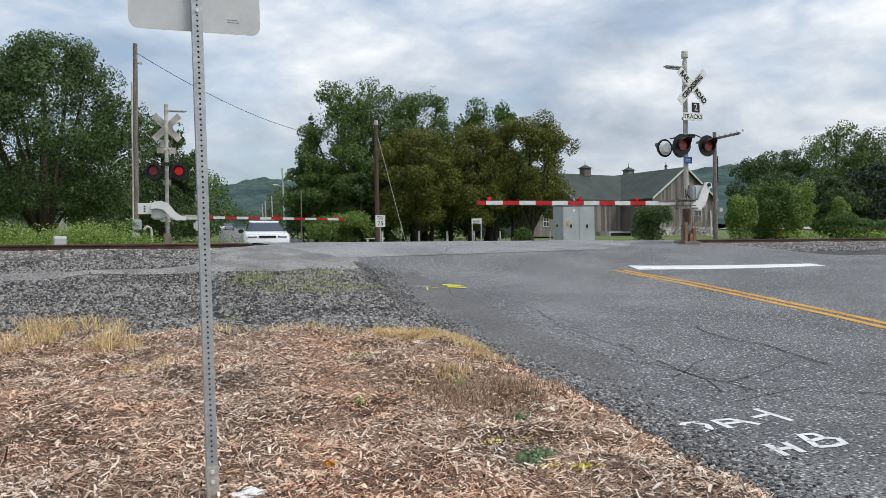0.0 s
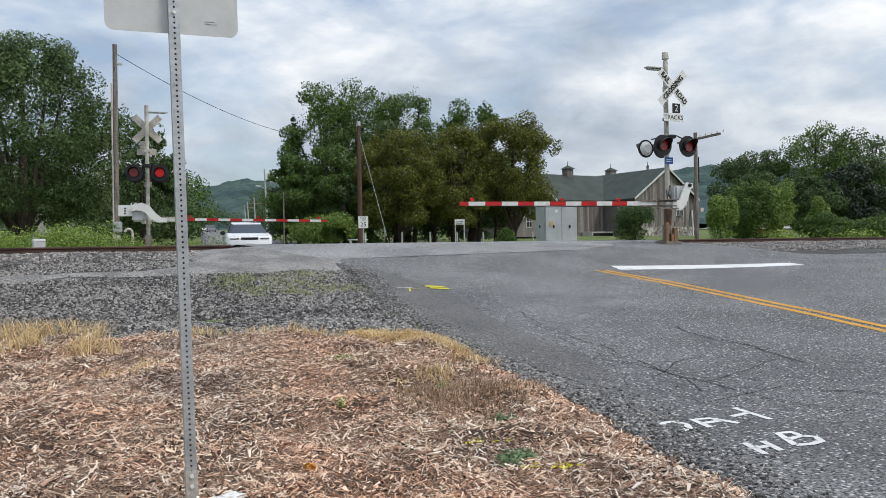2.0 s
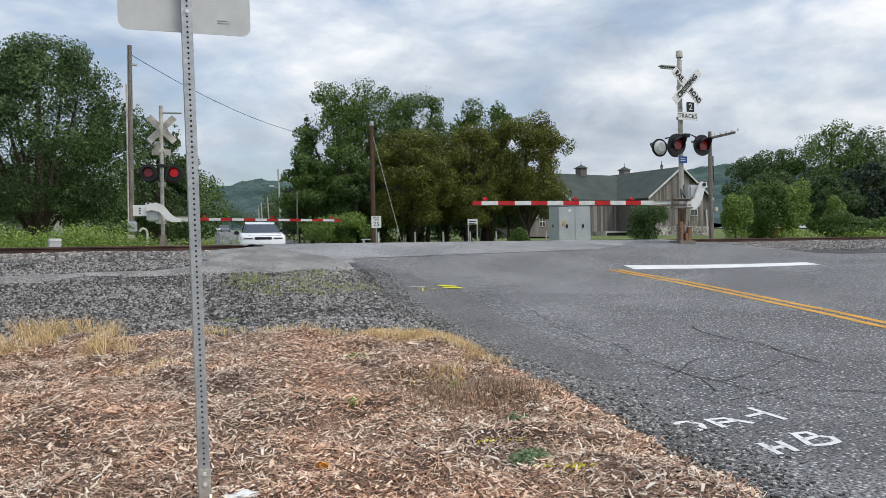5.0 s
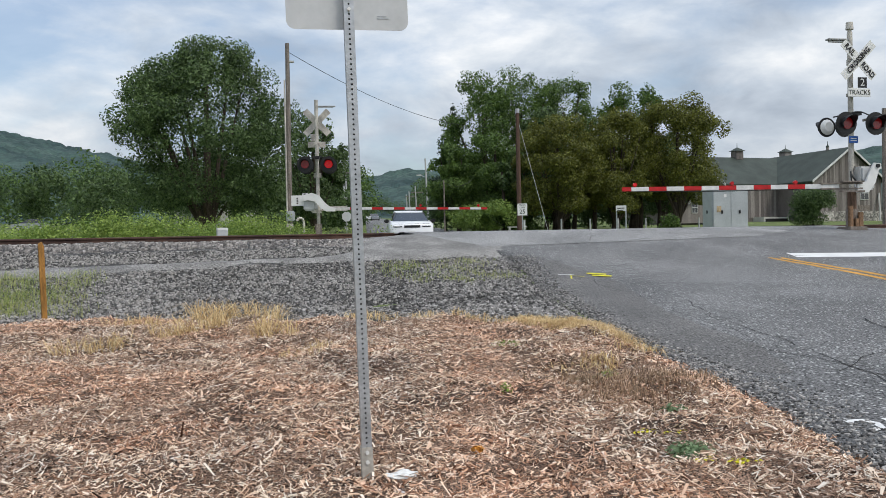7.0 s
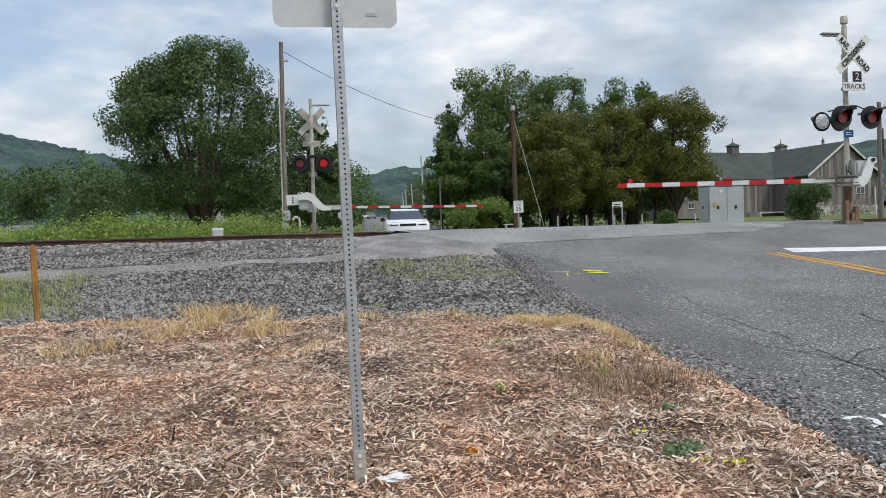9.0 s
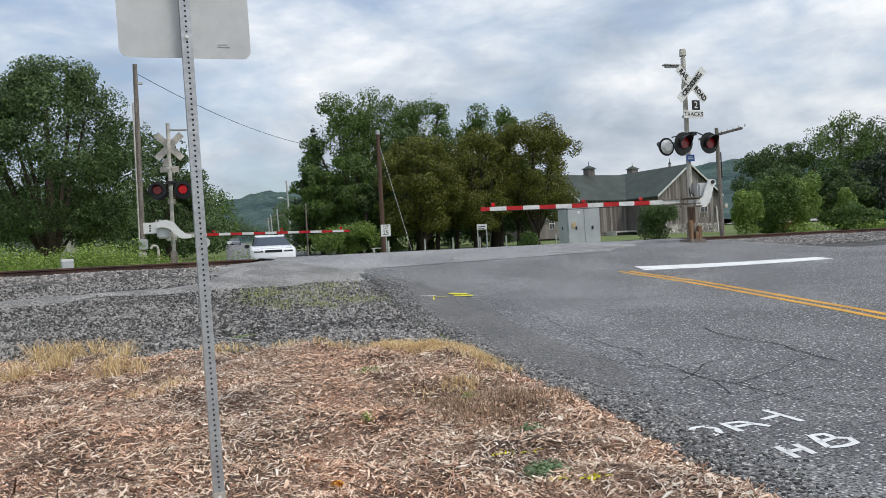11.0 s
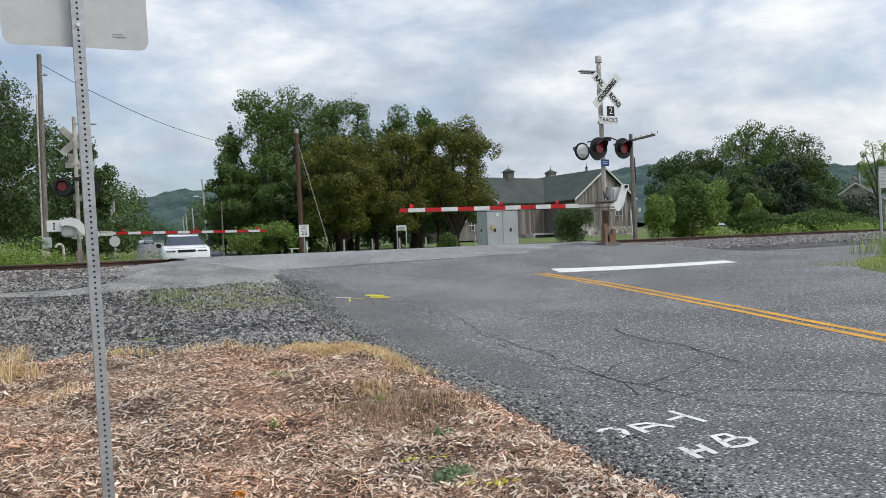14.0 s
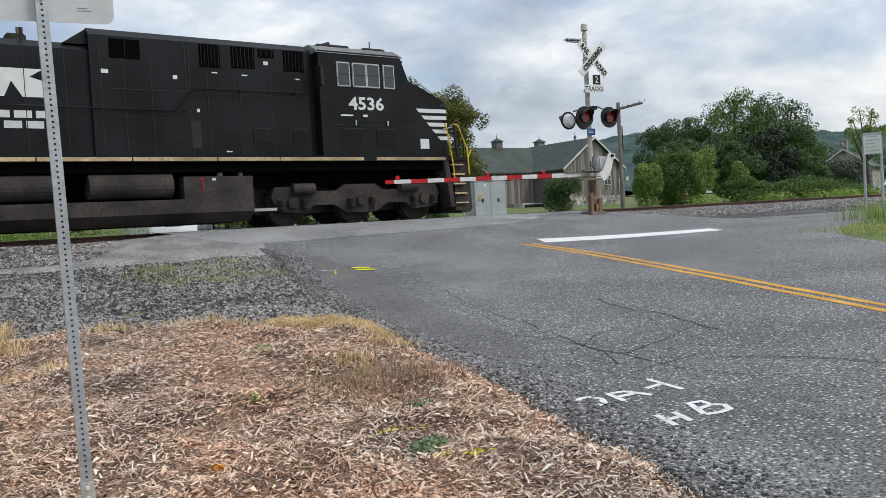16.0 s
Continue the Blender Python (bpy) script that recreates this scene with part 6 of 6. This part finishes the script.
wire("overhead_wire", (16.7, 46.5, 5.0), (19.4, 48.5, 5.3), 0.35, 0.014, "thin slack wire into the trees")
pole("service_pole", 16.75, 46.5, 5.1, 0.05, "thin wooden service pole before the trees")

p = pole("telegraph_pole", 30.3, 26.9, 6.85, 0.12, "old grey telegraph pole with a crossarm of insulators", z=1.5)
arm = part("crossarm", box(BM(), -1.75, 0.85, -0.05, 0.05, 4.98, 5.08, 0.005, pose(0, 0, 0, 0, 3, 90)), "wood", p)
for k in range(8):
    x = -1.65 + 0.34 * k
    part("insulator", rod(BM(), Vector((x * math.cos(radians(90)), x * math.sin(radians(90)), 5.08 - 0.05 * x)), Vector((x * math.cos(radians(90)), x * math.sin(radians(90)), 5.19 - 0.05 * x)), 0.03, 0.022, 8), "mast", p)
part("brace", pipe(BM(), [(0, -0.1, 4.5), (0.4, 0.22, 4.98)], 0.02), "mast", p)
part("pole_box", box(BM(), 0.08, 0.28, -0.20, -0.06, 1.55, 1.75, 0.01), "mast", p)
part("conduit", pipe(BM(), [(0.14, -0.05, 3.0), (0.14, -0.05, 4.2)], 0.03), "black", p)

for x, y, top, r in ((35.6, 105.3, 12.6, 0.15), (46.1, 142.8, 11.4, 0.15), (54.0, 172, 12.3, 0.17), (62.0, 200, 13.2, 0.18)):
    p = pole("street_pole", x, y, top, r, "pale wooden pole along the road", "alu", (-0.3, 0))
    if x > 40:
        part("crossarm", box(BM(), -1.2, 1.2, -0.06, 0.06, top - land(x, y) - 1.2, top - land(x, y) - 1.05), "wood", p)
    else:
        part("lamp_arm", pipe(BM(), [(-0.2, 0, top - land(x, y) - 2.6), (-1.0, 0, top - land(x, y) - 2.3)], 0.04), "alu", p)
        part("lamp", box(BM(), -1.6, -0.9, -0.15, 0.15, top - land(x, y) - 2.36, top - land(x, y) - 2.22, 0.03), "signwhite", p, "pale street lamp head")
p = pole("utility_pole", 17.7, 78.2, 8.7, 0.12, "slim utility pole beyond the crossing", "alu")
part("crossarm", box(BM(), -0.9, 0.9, -0.05, 0.05, 5.4, 5.5), "wood", p)
pole("utility_pole", 17.2, 75.0, 7.9, 0.10, "slim utility pole beyond the crossing", "alu")


def post_sign(name, x, y, rz, z0, z1, w, label, lines=(), back=False, posts=(0.0,), octagon=False):
    g = land(x, y)
    s = thing(name, pose(x, y, g, 0, 0, rz), label, "road sign")
    for q in posts:
        part("post", rod(BM(), (q, 0, -0.2), (q, 0, z1 - g - 0.02), 0.03, n=8), "galv", s)
    if octagon:
        r, c = w / 2, (z0 + z1) / 2 - g
        out = [(r * 1.08 * math.cos(radians(22.5 + 45 * k)), c + r * 1.08 * math.sin(radians(22.5 + 45 * k))) for k in range(8)]
        plate = part("plate", prism(BM(), out, -0.045, -0.035), "signback", s)
    else:
        plate = part("plate", box(BM(), -w / 2, w / 2, -0.045, -0.035, z0 - g, z1 - g, 0.004), "signwhite", s)
    for txt, size, z in lines:
        words("lettering", txt, size, pose(0, -0.047, z - g, 90, 0, 0), "black", plate, 0.001)
    return s


s = post_sign("speed_limit_sign", 19.25, 40.7, -20, 2.72, 3.38, 0.54, "white speed limit sign reading 25", (("SPEED", 0.13, 3.28), ("LIMIT", 0.13, 3.15), ("25", 0.34, 2.92)))
s = post_sign("roadside_notice", 21.3, 33.9, -35, 2.68, 2.95, 0.50, "white notice board on two slim posts", posts=(-0.22, 0.22))
for k in range(2):
    part("text_bar", box(BM(), -0.18, 0.16 - 0.05 * k, -0.049, -0.046, 1.25 - 0.10 * k, 1.29 - 0.10 * k), "black", s)
s = post_sign("stop_sign", 13.4, 58.5, 0, 2.95, 3.65, 0.70, "grey back of an octagonal stop sign", octagon=True)
s = post_sign("station_notice", 20.12, 9.82, -60, 2.60, 3.05, 0.38, "white notice board on two steel posts in the weeds", posts=(-0.185, 0.185))
for k in range(5):
    part("text_bar", box(BM(), -0.15, 0.15 - 0.05 * (k % 3), -0.049, -0.046, 1.60 + 0.085 * k, 1.625 + 0.085 * k), "mast", s)
part("header_bar", box(BM(), -0.20, 0.20, -0.04, 0.04, 1.98, 2.05, 0.01), "galv", s)

# signal cabinet beyond the tracks
def signal_cabinet():
    c = thing("signal_cabinet", pose(23.2, 28.7, land(23, 28.7) - 0.02, 0, 0, -14), "light grey steel signal cabinet with two doors", "cabinet")
    part("body", box(BM(), -0.78, 0.78, -0.52, 0.52, 0.0, 1.86, 0.02), "cabinet", c)
    part("roof", box(BM(), -0.83, 0.83, -0.58, 0.58, 1.86, 1.92, 0.015), "cabinet", c)
    for x0, x1 in ((-0.76, -0.02), (0.02, 0.76)):
        d = part("door", box(BM(), x0, x1, -0.54, -0.515, 0.06, 1.82, 0.008), "cabinet", c, "grey cabinet door")
        part("handle", box(BM(), (x0 + x1) / 2 - 0.04, (x0 + x1) / 2 + 0.04, -0.575, -0.54, 0.85, 1.0, 0.01), "black", d)
    d = part("door", box(BM(), -0.805, -0.775, -0.47, 0.47, 0.06, 1.82, 0.008), "cabinet", c, "grey cabinet door")
    part("handle", box(BM(), -0.83, -0.80, -0.05, 0.05, 0.88, 1.02, 0.01), "black", d)
    part("label", box(BM(), -0.62, -0.42, -0.548, -0.542, 0.92, 1.18), "locogold", c, "pale yellow label")
    part("label", box(BM(), -0.30, -0.18, -0.548, -0.542, 1.55, 1.68), "signwhite", c)
    part("plinth", box(BM(), -0.95, 0.95, -0.68, 0.68, -0.25, 0.02), "pale", c)


signal_cabinet()
b = thing("relay_box", pose(2.1, 27.6, 1.40, 0, 0, 5), "small white equipment box beside the track", "box")
part("body", box(BM(), -0.17, 0.17, -0.12, 0.12, 0.0, 0.60, 0.02), "signback", b)
part("lid", box(BM(), -0.18, 0.18, -0.13, 0.13, 0.52, 0.62, 0.02), "signwhite", b)
b = thing("vent_pipe", pose(6.9, 39.5, land(6.9, 39.5)), "curved grey vent pipe standing in grass", "pipe")
part("tube", pipe(BM(), [(0, 0, -0.1), (0, 0, 1.35), (-0.08, 0, 1.5), (-0.25, 0, 1.52), (-0.33, 0, 1.38)], 0.06, 10), "mast", b)
for k in range(7):
    x, y = 23.0 + 1.9 * k, 43.2 - 0.1 * k
    tagged(part("fence_post", rod(BM(), (x, y, land(x, y) - 0.1), (x, y, land(x, y) + 0.9), 0.05, n=8), "alu"), "short pale fence post under the trees", "post", "short posts under the trees")
b = thing("bench", pose(20.9, 45.0, land(20.9, 45.0), 0, 0, -15), "low white bench under the trees", "bench")
part("seat", box(BM(), -0.6, 0.6, -0.2, 0.2, 0.40, 0.46, 0.01), "trimwhite", b)
part("leg", box(BM(), -0.5, -0.42, -0.18, 0.18, 0, 0.4), "trimwhite", b)
part("leg", box(BM(), 0.42, 0.5, -0.18, 0.18, 0, 0.85), "trimwhite", b)

def flagpole(x, y, h):
    f = thing("flagpole", pose(x, y, land(x, y)), "thin white flagpole with a limp striped flag", "flagpole")
    part("pole", rod(BM(), (0, 0, -0.1), (0, 0, h), 0.07, 0.045, 8), "trimwhite", f)
    part("finial", rod(BM(), (0, 0, h), (0, 0, h + 0.15), 0.08, 0.02, 8), "alu", f)
    for k in range(6):
        part("flag_fold", prism(BM(), [(0.06 + 0.02 * k, h - 0.5 - 0.28 * k), (0.55 - 0.03 * k, h - 0.75 - 0.30 * k), (0.52 - 0.03 * k, h - 1.02 - 0.30 * k), (0.06 + 0.02 * k, h - 0.78 - 0.28 * k)], -0.05 + 0.03 * (k % 2), 0.0 + 0.03 * (k % 2)), "redstripe" if k % 2 else "signwhite", f, "red stripe of the flag" if k % 2 else "white stripe of the flag")
    return f


flagpole(-19.85, 114.3, 4.1)
small_car(-17.5, 118.0, 5, "greycar", "blue-grey car parked at the field's far edge")
# wooden stake
sxk, syk = -1.42, 11.85
s = thing("stake", pose(sxk, syk, max(gravel_z(sxk, syk), mulch_z(sxk, syk)), 1, -1.5, 20), "tall yellow-brown wooden survey stake in the mulch", "stake")
part("shaft", prism(BM(), [(-0.032, -0.15), (0.032, -0.15), (0.034, 1.0), (0.01, 1.06), (-0.034, 1.03)], -0.02, 0.02), "stake", s)
# paper scrap, dark bark, paint on the mulch
def scrap(name, x, y, sx, sy, sz, material, label, category, seed):
    bm = BM()
    bmesh.ops.create_icosphere(bm, subdivisions=3, radius=1.0)
    for v in bm.verts:
        q = v.co * (0.75 + 0.5 * noise.noise(v.co * 2.1 + Vector((seed, 0, 0))) + 0.18 * noise.noise(v.co * 6 + Vector((seed, 0, 0))))
        v.co = Vector((q.x * sx, q.y * sy, q.z * sz))
    ob = part(name, bm, material)
    ob.location = (x, y, mulch_z(x, y) + sz * 0.4)
    return tagged(ob, label, category)


scrap("paper_scrap", 1.13, 3.92, 0.10, 0.055, 0.030, "signwhite", "crumpled white paper scrap by the post", "litter", 1)
scrap("paper_scrap", 1.04, 3.68, 0.030, 0.022, 0.015, "signwhite", "crumpled white paper scrap by the post", "litter", 2)
scrap("bark_piece", 0.90, 6.12, 0.085, 0.03, 0.03, "bark", "dark piece of bark on the mulch", "bark", 3)
scrap("bark_piece", 1.75, 6.25, 0.06, 0.03, 0.02, "bark", "dark piece of bark on the mulch", "bark", 4)
scrap("pale_stone", 3.32, 3.95, 0.03, 0.018, 0.012, "signwhite", "small pale stone on the mulch", "stone", 5)
def paint_fleck(x, y, n, seed):
    V, Fc = leaves([(x, y, mulch_z(x, y) + 0.016, 0.10, 0.055, 0.008)], n, 0.016, seed, 0.0, -0.9, 1.0, 3.0)
    tagged(leaf_mesh("paint_mark", V, Fc, "spray"), "yellow spray paint fleck on the mulch", "paint mark", "yellow paint on the mulch")


paint_fleck(2.72, 4.10, 26, 61)
paint_fleck(2.80, 3.98, 12, 62)
paint_fleck(2.68, 3.20, 26, 63)
paint_fleck(2.58, 3.36, 14, 64)


# ---- buildings ----
def roof_slab(bm, a, b, c, d, t=0.15):
    """A sloping slab by its four upper corners."""
    top = [bm.verts.new(p) for p in (a, b, c, d)]
    low = [bm.verts.new((p[0], p[1], p[2] - t)) for p in (a, b, c, d)]
    bm.faces.new(top)
    bm.faces.new(low[::-1])
    for i in range(4):
        j = (i + 1) % 4
        bm.faces.new((top[i], low[i], low[j], top[j]))
    bmesh.ops.recalc_face_normals(bm, faces=bm.faces[:])
    return bm


def window(parent, x0, x1, z0, z1, y, name="window"):
    w = part(name, box(BM(), x0, x1, y - 0.06, y + 0.02, z0, z1), "trimwhite", parent, "white-framed window")
    for i in range(2):
        for j in range(2):
            a, b = x0 + 0.06 + (x1 - x0 - 0.06) / 2 * i, z0 + 0.06 + (z1 - z0 - 0.06) / 2 * j
            part("pane", box(BM(), a, a + (x1 - x0 - 0.06) / 2 - 0.06, y - 0.07, y - 0.05, b, b + (z1 - z0 - 0.06) / 2 - 0.06), "glass", w)


def barn():
    b = thing("barn", pose(0.38, -0.35, -0.1), "large grey weathered timber barn with dark roof and cupolas", "barn")
    x0, x1, xm, yg, zr, ze, z0 = 73.9, 84.7, 79.4, 76.4, 11.7, 7.9, 1.8
    yb = 96.0
    # gable front and sides, in boards
    wall = part("wall", prism(BM(), [(x0, z0), (x1, z0), (x1, ze), (xm, zr - 0.05), (x0, ze)], yg, yb), "barnwood", b)
    n = 34
    for k in range(n):
        a, c = x0 + (x1 - x0) * k / n, x0 + (x1 - x0) * (k + 1) / n
        top = lambda x: ze + (zr - ze) * max(0.0, 1 - abs(x - xm) / ((xm - x0) if x < xm else (x1 - xm)))
        out = [(a + 0.012, 4.0), (c - 0.012, 4.0), (c - 0.012, top(c) - 0.05), (a + 0.012, top(a) - 0.05)]
        part("board", prism(BM(), out, yg - 0.05 - 0.012 * (k % 3), yg + 0.01), "barnwood", wall)
    part("stone_base", box(BM(), x0 - 0.1, x1 + 0.1, yg - 0.15, yg + 0.1, z0, 4.0), "stonewall", b)
    part("roof", roof_slab(BM(), (xm, yg - 0.5, zr + 0.1), (xm, yb, zr + 0.1), (x0 - 0.5, yb, ze - 0.25), (x0 - 0.5, yg - 0.5, ze - 0.25)), "roof", b, "dark grey-green roof slope")
    part("roof", roof_slab(BM(), (xm, yb, zr + 0.1), (xm, yg - 0.5, zr + 0.1), (x1 + 0.5, yg - 0.5, ze - 0.25), (x1 + 0.5, yb, ze - 0.25)), "roof", b)
    for xa in (x0 - 0.5, x1 + 0.5):
        part("verge_board", roof_slab(BM(), (xm, yg - 0.58, zr + 0.16), (xm, yg - 0.5, zr + 0.16), (xa, yg - 0.5, ze - 0.20), (xa, yg - 0.58, ze - 0.20), 0.26), "trimwhite", b, "white verge board")
    window(b, 81.2, 82.5, 5.4, 7.0, yg - 0.10)
    part("door", box(BM(), 80.9, 82.7, yg - 0.12, yg, 2.6, 4.7), "wood", b)
    # wing with its ridge along x
    xw0, yr, yn = 66.0, 88.0, 82.2
    wing = part("wall", prism(BM(), [(yn, z0), (94, z0), (94, 7.9), (yr, 11.5), (yn, 7.9)], xw0, 79, "x"), "barnwood", b)
    for k in range(30):
        a = xw0 + (x0 + 2.0 - xw0) * k / 30
        part("board", box(BM(), a + 0.012, a + (x0 + 2.0 - xw0) / 30 - 0.012, yn - 0.05 - 0.012 * (k % 3), yn + 0.01, 3.4, 7.8), "barnwood", wing)
    part("roof", roof_slab(BM(), (xw0 - 0.4, yr, 11.6), (80.4, yr, 11.6), (75.2, yn - 0.5, 7.65), (xw0 - 0.4, yn - 0.5, 7.65)), "roof", b)
    part("roof", roof_slab(BM(), (80.4, yr, 11.6), (xw0 - 0.4, yr, 11.6), (xw0 - 0.4, 94.5, 7.65), (80.4, 94.5, 7.65)), "roof", b)
    part("valley_flashing", roof_slab(BM(), (80.2, yr - 0.2, 11.70), (80.5, yr - 0.2, 11.70), (74.9, yn - 0.5, 7.72), (74.6, yn - 0.5, 7.72), 0.08), "trimwhite", b, "pale valley flashing")
    part("verge_board", roof_slab(BM(), (xw0 - 0.48, yr, 11.66), (xw0 - 0.40, yr, 11.66), (xw0 - 0.40, yn - 0.5, 7.70), (xw0 - 0.48, yn - 0.5, 7.70), 0.26), "trimwhite", b)
    part("stable_wall", box(BM(), 70.0, 77.5, yn - 2.0, yn + 0.2, z0, 3.5), "stucco", b, "low whitewashed lean-to")
    window(b, 74.6, 75.6, 2.9, 3.4, yn - 2.0)
    part("stable_opening", box(BM(), 70.2, 73.6, yn - 2.05, yn - 1.98, z0, 3.3), "black", b)
    part("prop", pipe(BM(), [(83.2, yg - 1.2, 2.2), (84.1, yg - 0.2, 6.2)], 0.12), "stucco", b)
    for cx, cy in ((80.6, 88.0), (72.6, 88.0), (79.4, 79.5)):
        s = 0.55 if cy > 85 else 0.12
        c = part("cupola", box(BM(), cx - s, cx + s, cy - s, cy + s, 11.3, 12.45 if s > 0.5 else 12.2), "barnwood", b, "small louvred cupola")
        bm = BM()
        bmesh.ops.create_cone(bm, cap_ends=True, segments=4, radius1=s * 1.95, radius2=0.05, depth=0.5 if s > 0.5 else 0.3, matrix=Matrix.Translation((cx, cy, 12.68 if s > 0.5 else 12.3)) @ pose(0, 0, 0, 0, 0, 45))
        part("cupola_roof", bm, "roof", c)
        part("finial", rod(BM(), (cx, cy, 12.8 if s > 0.5 else 12.3), (cx, cy, 13.5 if s > 0.5 else 12.9), 0.06, 0.02, 6), "roof", c)


barn()


def house(x, y, rz, w, d, e, r, wallmat, label, chimney=True):
    z = land(x, y)
    h = thing("house", pose(x, y, z - 0.1, 0, 0, rz), label, "house")
    part("wall", prism(BM(), [(-w / 2, 0), (w / 2, 0), (w / 2, e), (0, r), (-w / 2, e)], -d / 2, d / 2), wallmat, h)
    k = (r - e) / (w / 2)
    part("roof", roof_slab(BM(), (0, -d / 2 - 0.4, r + 0.1), (0, d / 2 + 0.4, r + 0.1), (-w / 2 - 0.4, d / 2 + 0.4, e - 0.4 * k + 0.1), (-w / 2 - 0.4, -d / 2 - 0.4, e - 0.4 * k + 0.1)), "roof", h)
    part("roof", roof_slab(BM(), (0, d / 2 + 0.4, r + 0.1), (0, -d / 2 - 0.4, r + 0.1), (w / 2 + 0.4, -d / 2 - 0.4, e - 0.4 * k + 0.1), (w / 2 + 0.4, d / 2 + 0.4, e - 0.4 * k + 0.1)), "roof", h)
    for s in (-1, 1):
        part("verge_board", roof_slab(BM(), (0, -d / 2 - 0.46, r + 0.15), (0, -d / 2 - 0.4, r + 0.15), (s * (w / 2 + 0.4), -d / 2 - 0.4, e - 0.4 * k + 0.15), (s * (w / 2 + 0.4), -d / 2 - 0.46, e - 0.4 * k + 0.15), 0.22), "trimwhite", h)
    if chimney:
        part("chimney", box(BM(), -0.45, 0.45, -d / 2 + 0.1, -d / 2 + 0.8, r - 0.4, r + 1.3), "stonewall", h)
    for q in (-0.25, 0.25):
        for zz in ((1.0, 2.2), (3.4, 4.5)):
            if zz[1] < e + 0.8:
                window(h, q * w - 0.4, q * w + 0.4, zz[0], zz[1], -d / 2)


house(119.6, 62.2, -70, 7.0, 14.0, 3.9, 6.3, "stonewall", "stone house with dark roof behind the trees")
house(110.5, 64.6, 20, 5.0, 6.0, 1.4, 2.2, "stucco", "low pale outbuilding beside the stone house", False)
house(52.5, 74.0, 5, 7.5, 12.0, 1.6, 3.6, "barnwood", "low house with dark roof behind the trees", False)
house(8.0, 105.0, 30, 7.0, 10.0, 2.8, 5.0, "stucco", "small house far along the road", False)


# ---- movement ----
def motions():
    """The locomotive runs in from the west at a steady 18.1 m/s and its wheels roll."""
    speed, nose_at_end = 18.1, 13.84
    walk(LOCO, [(t, pose(nose_at_end + speed * (t - 16.0), NEAR, RAILTOP)) for t in (0.0, 4.0, 8.0, 12.0, 15.0, 16.0)])
    for fc in LOCO.animation_data.action.layers[0].strips[0].channelbag(LOCO.animation_data.action_slot).fcurves:
        for k in fc.keyframe_points:
            k.interpolation = "LINEAR"
    for w in WHEELS:
        x, y, z = w.location
        rows = []
        for k in range(0, 481):
            t = k / 30
            rows.append((t, pose(x, y, z, 0, math.degrees(speed * t / 0.533) % 360, 0)))
        walk(w, rows)


motions()
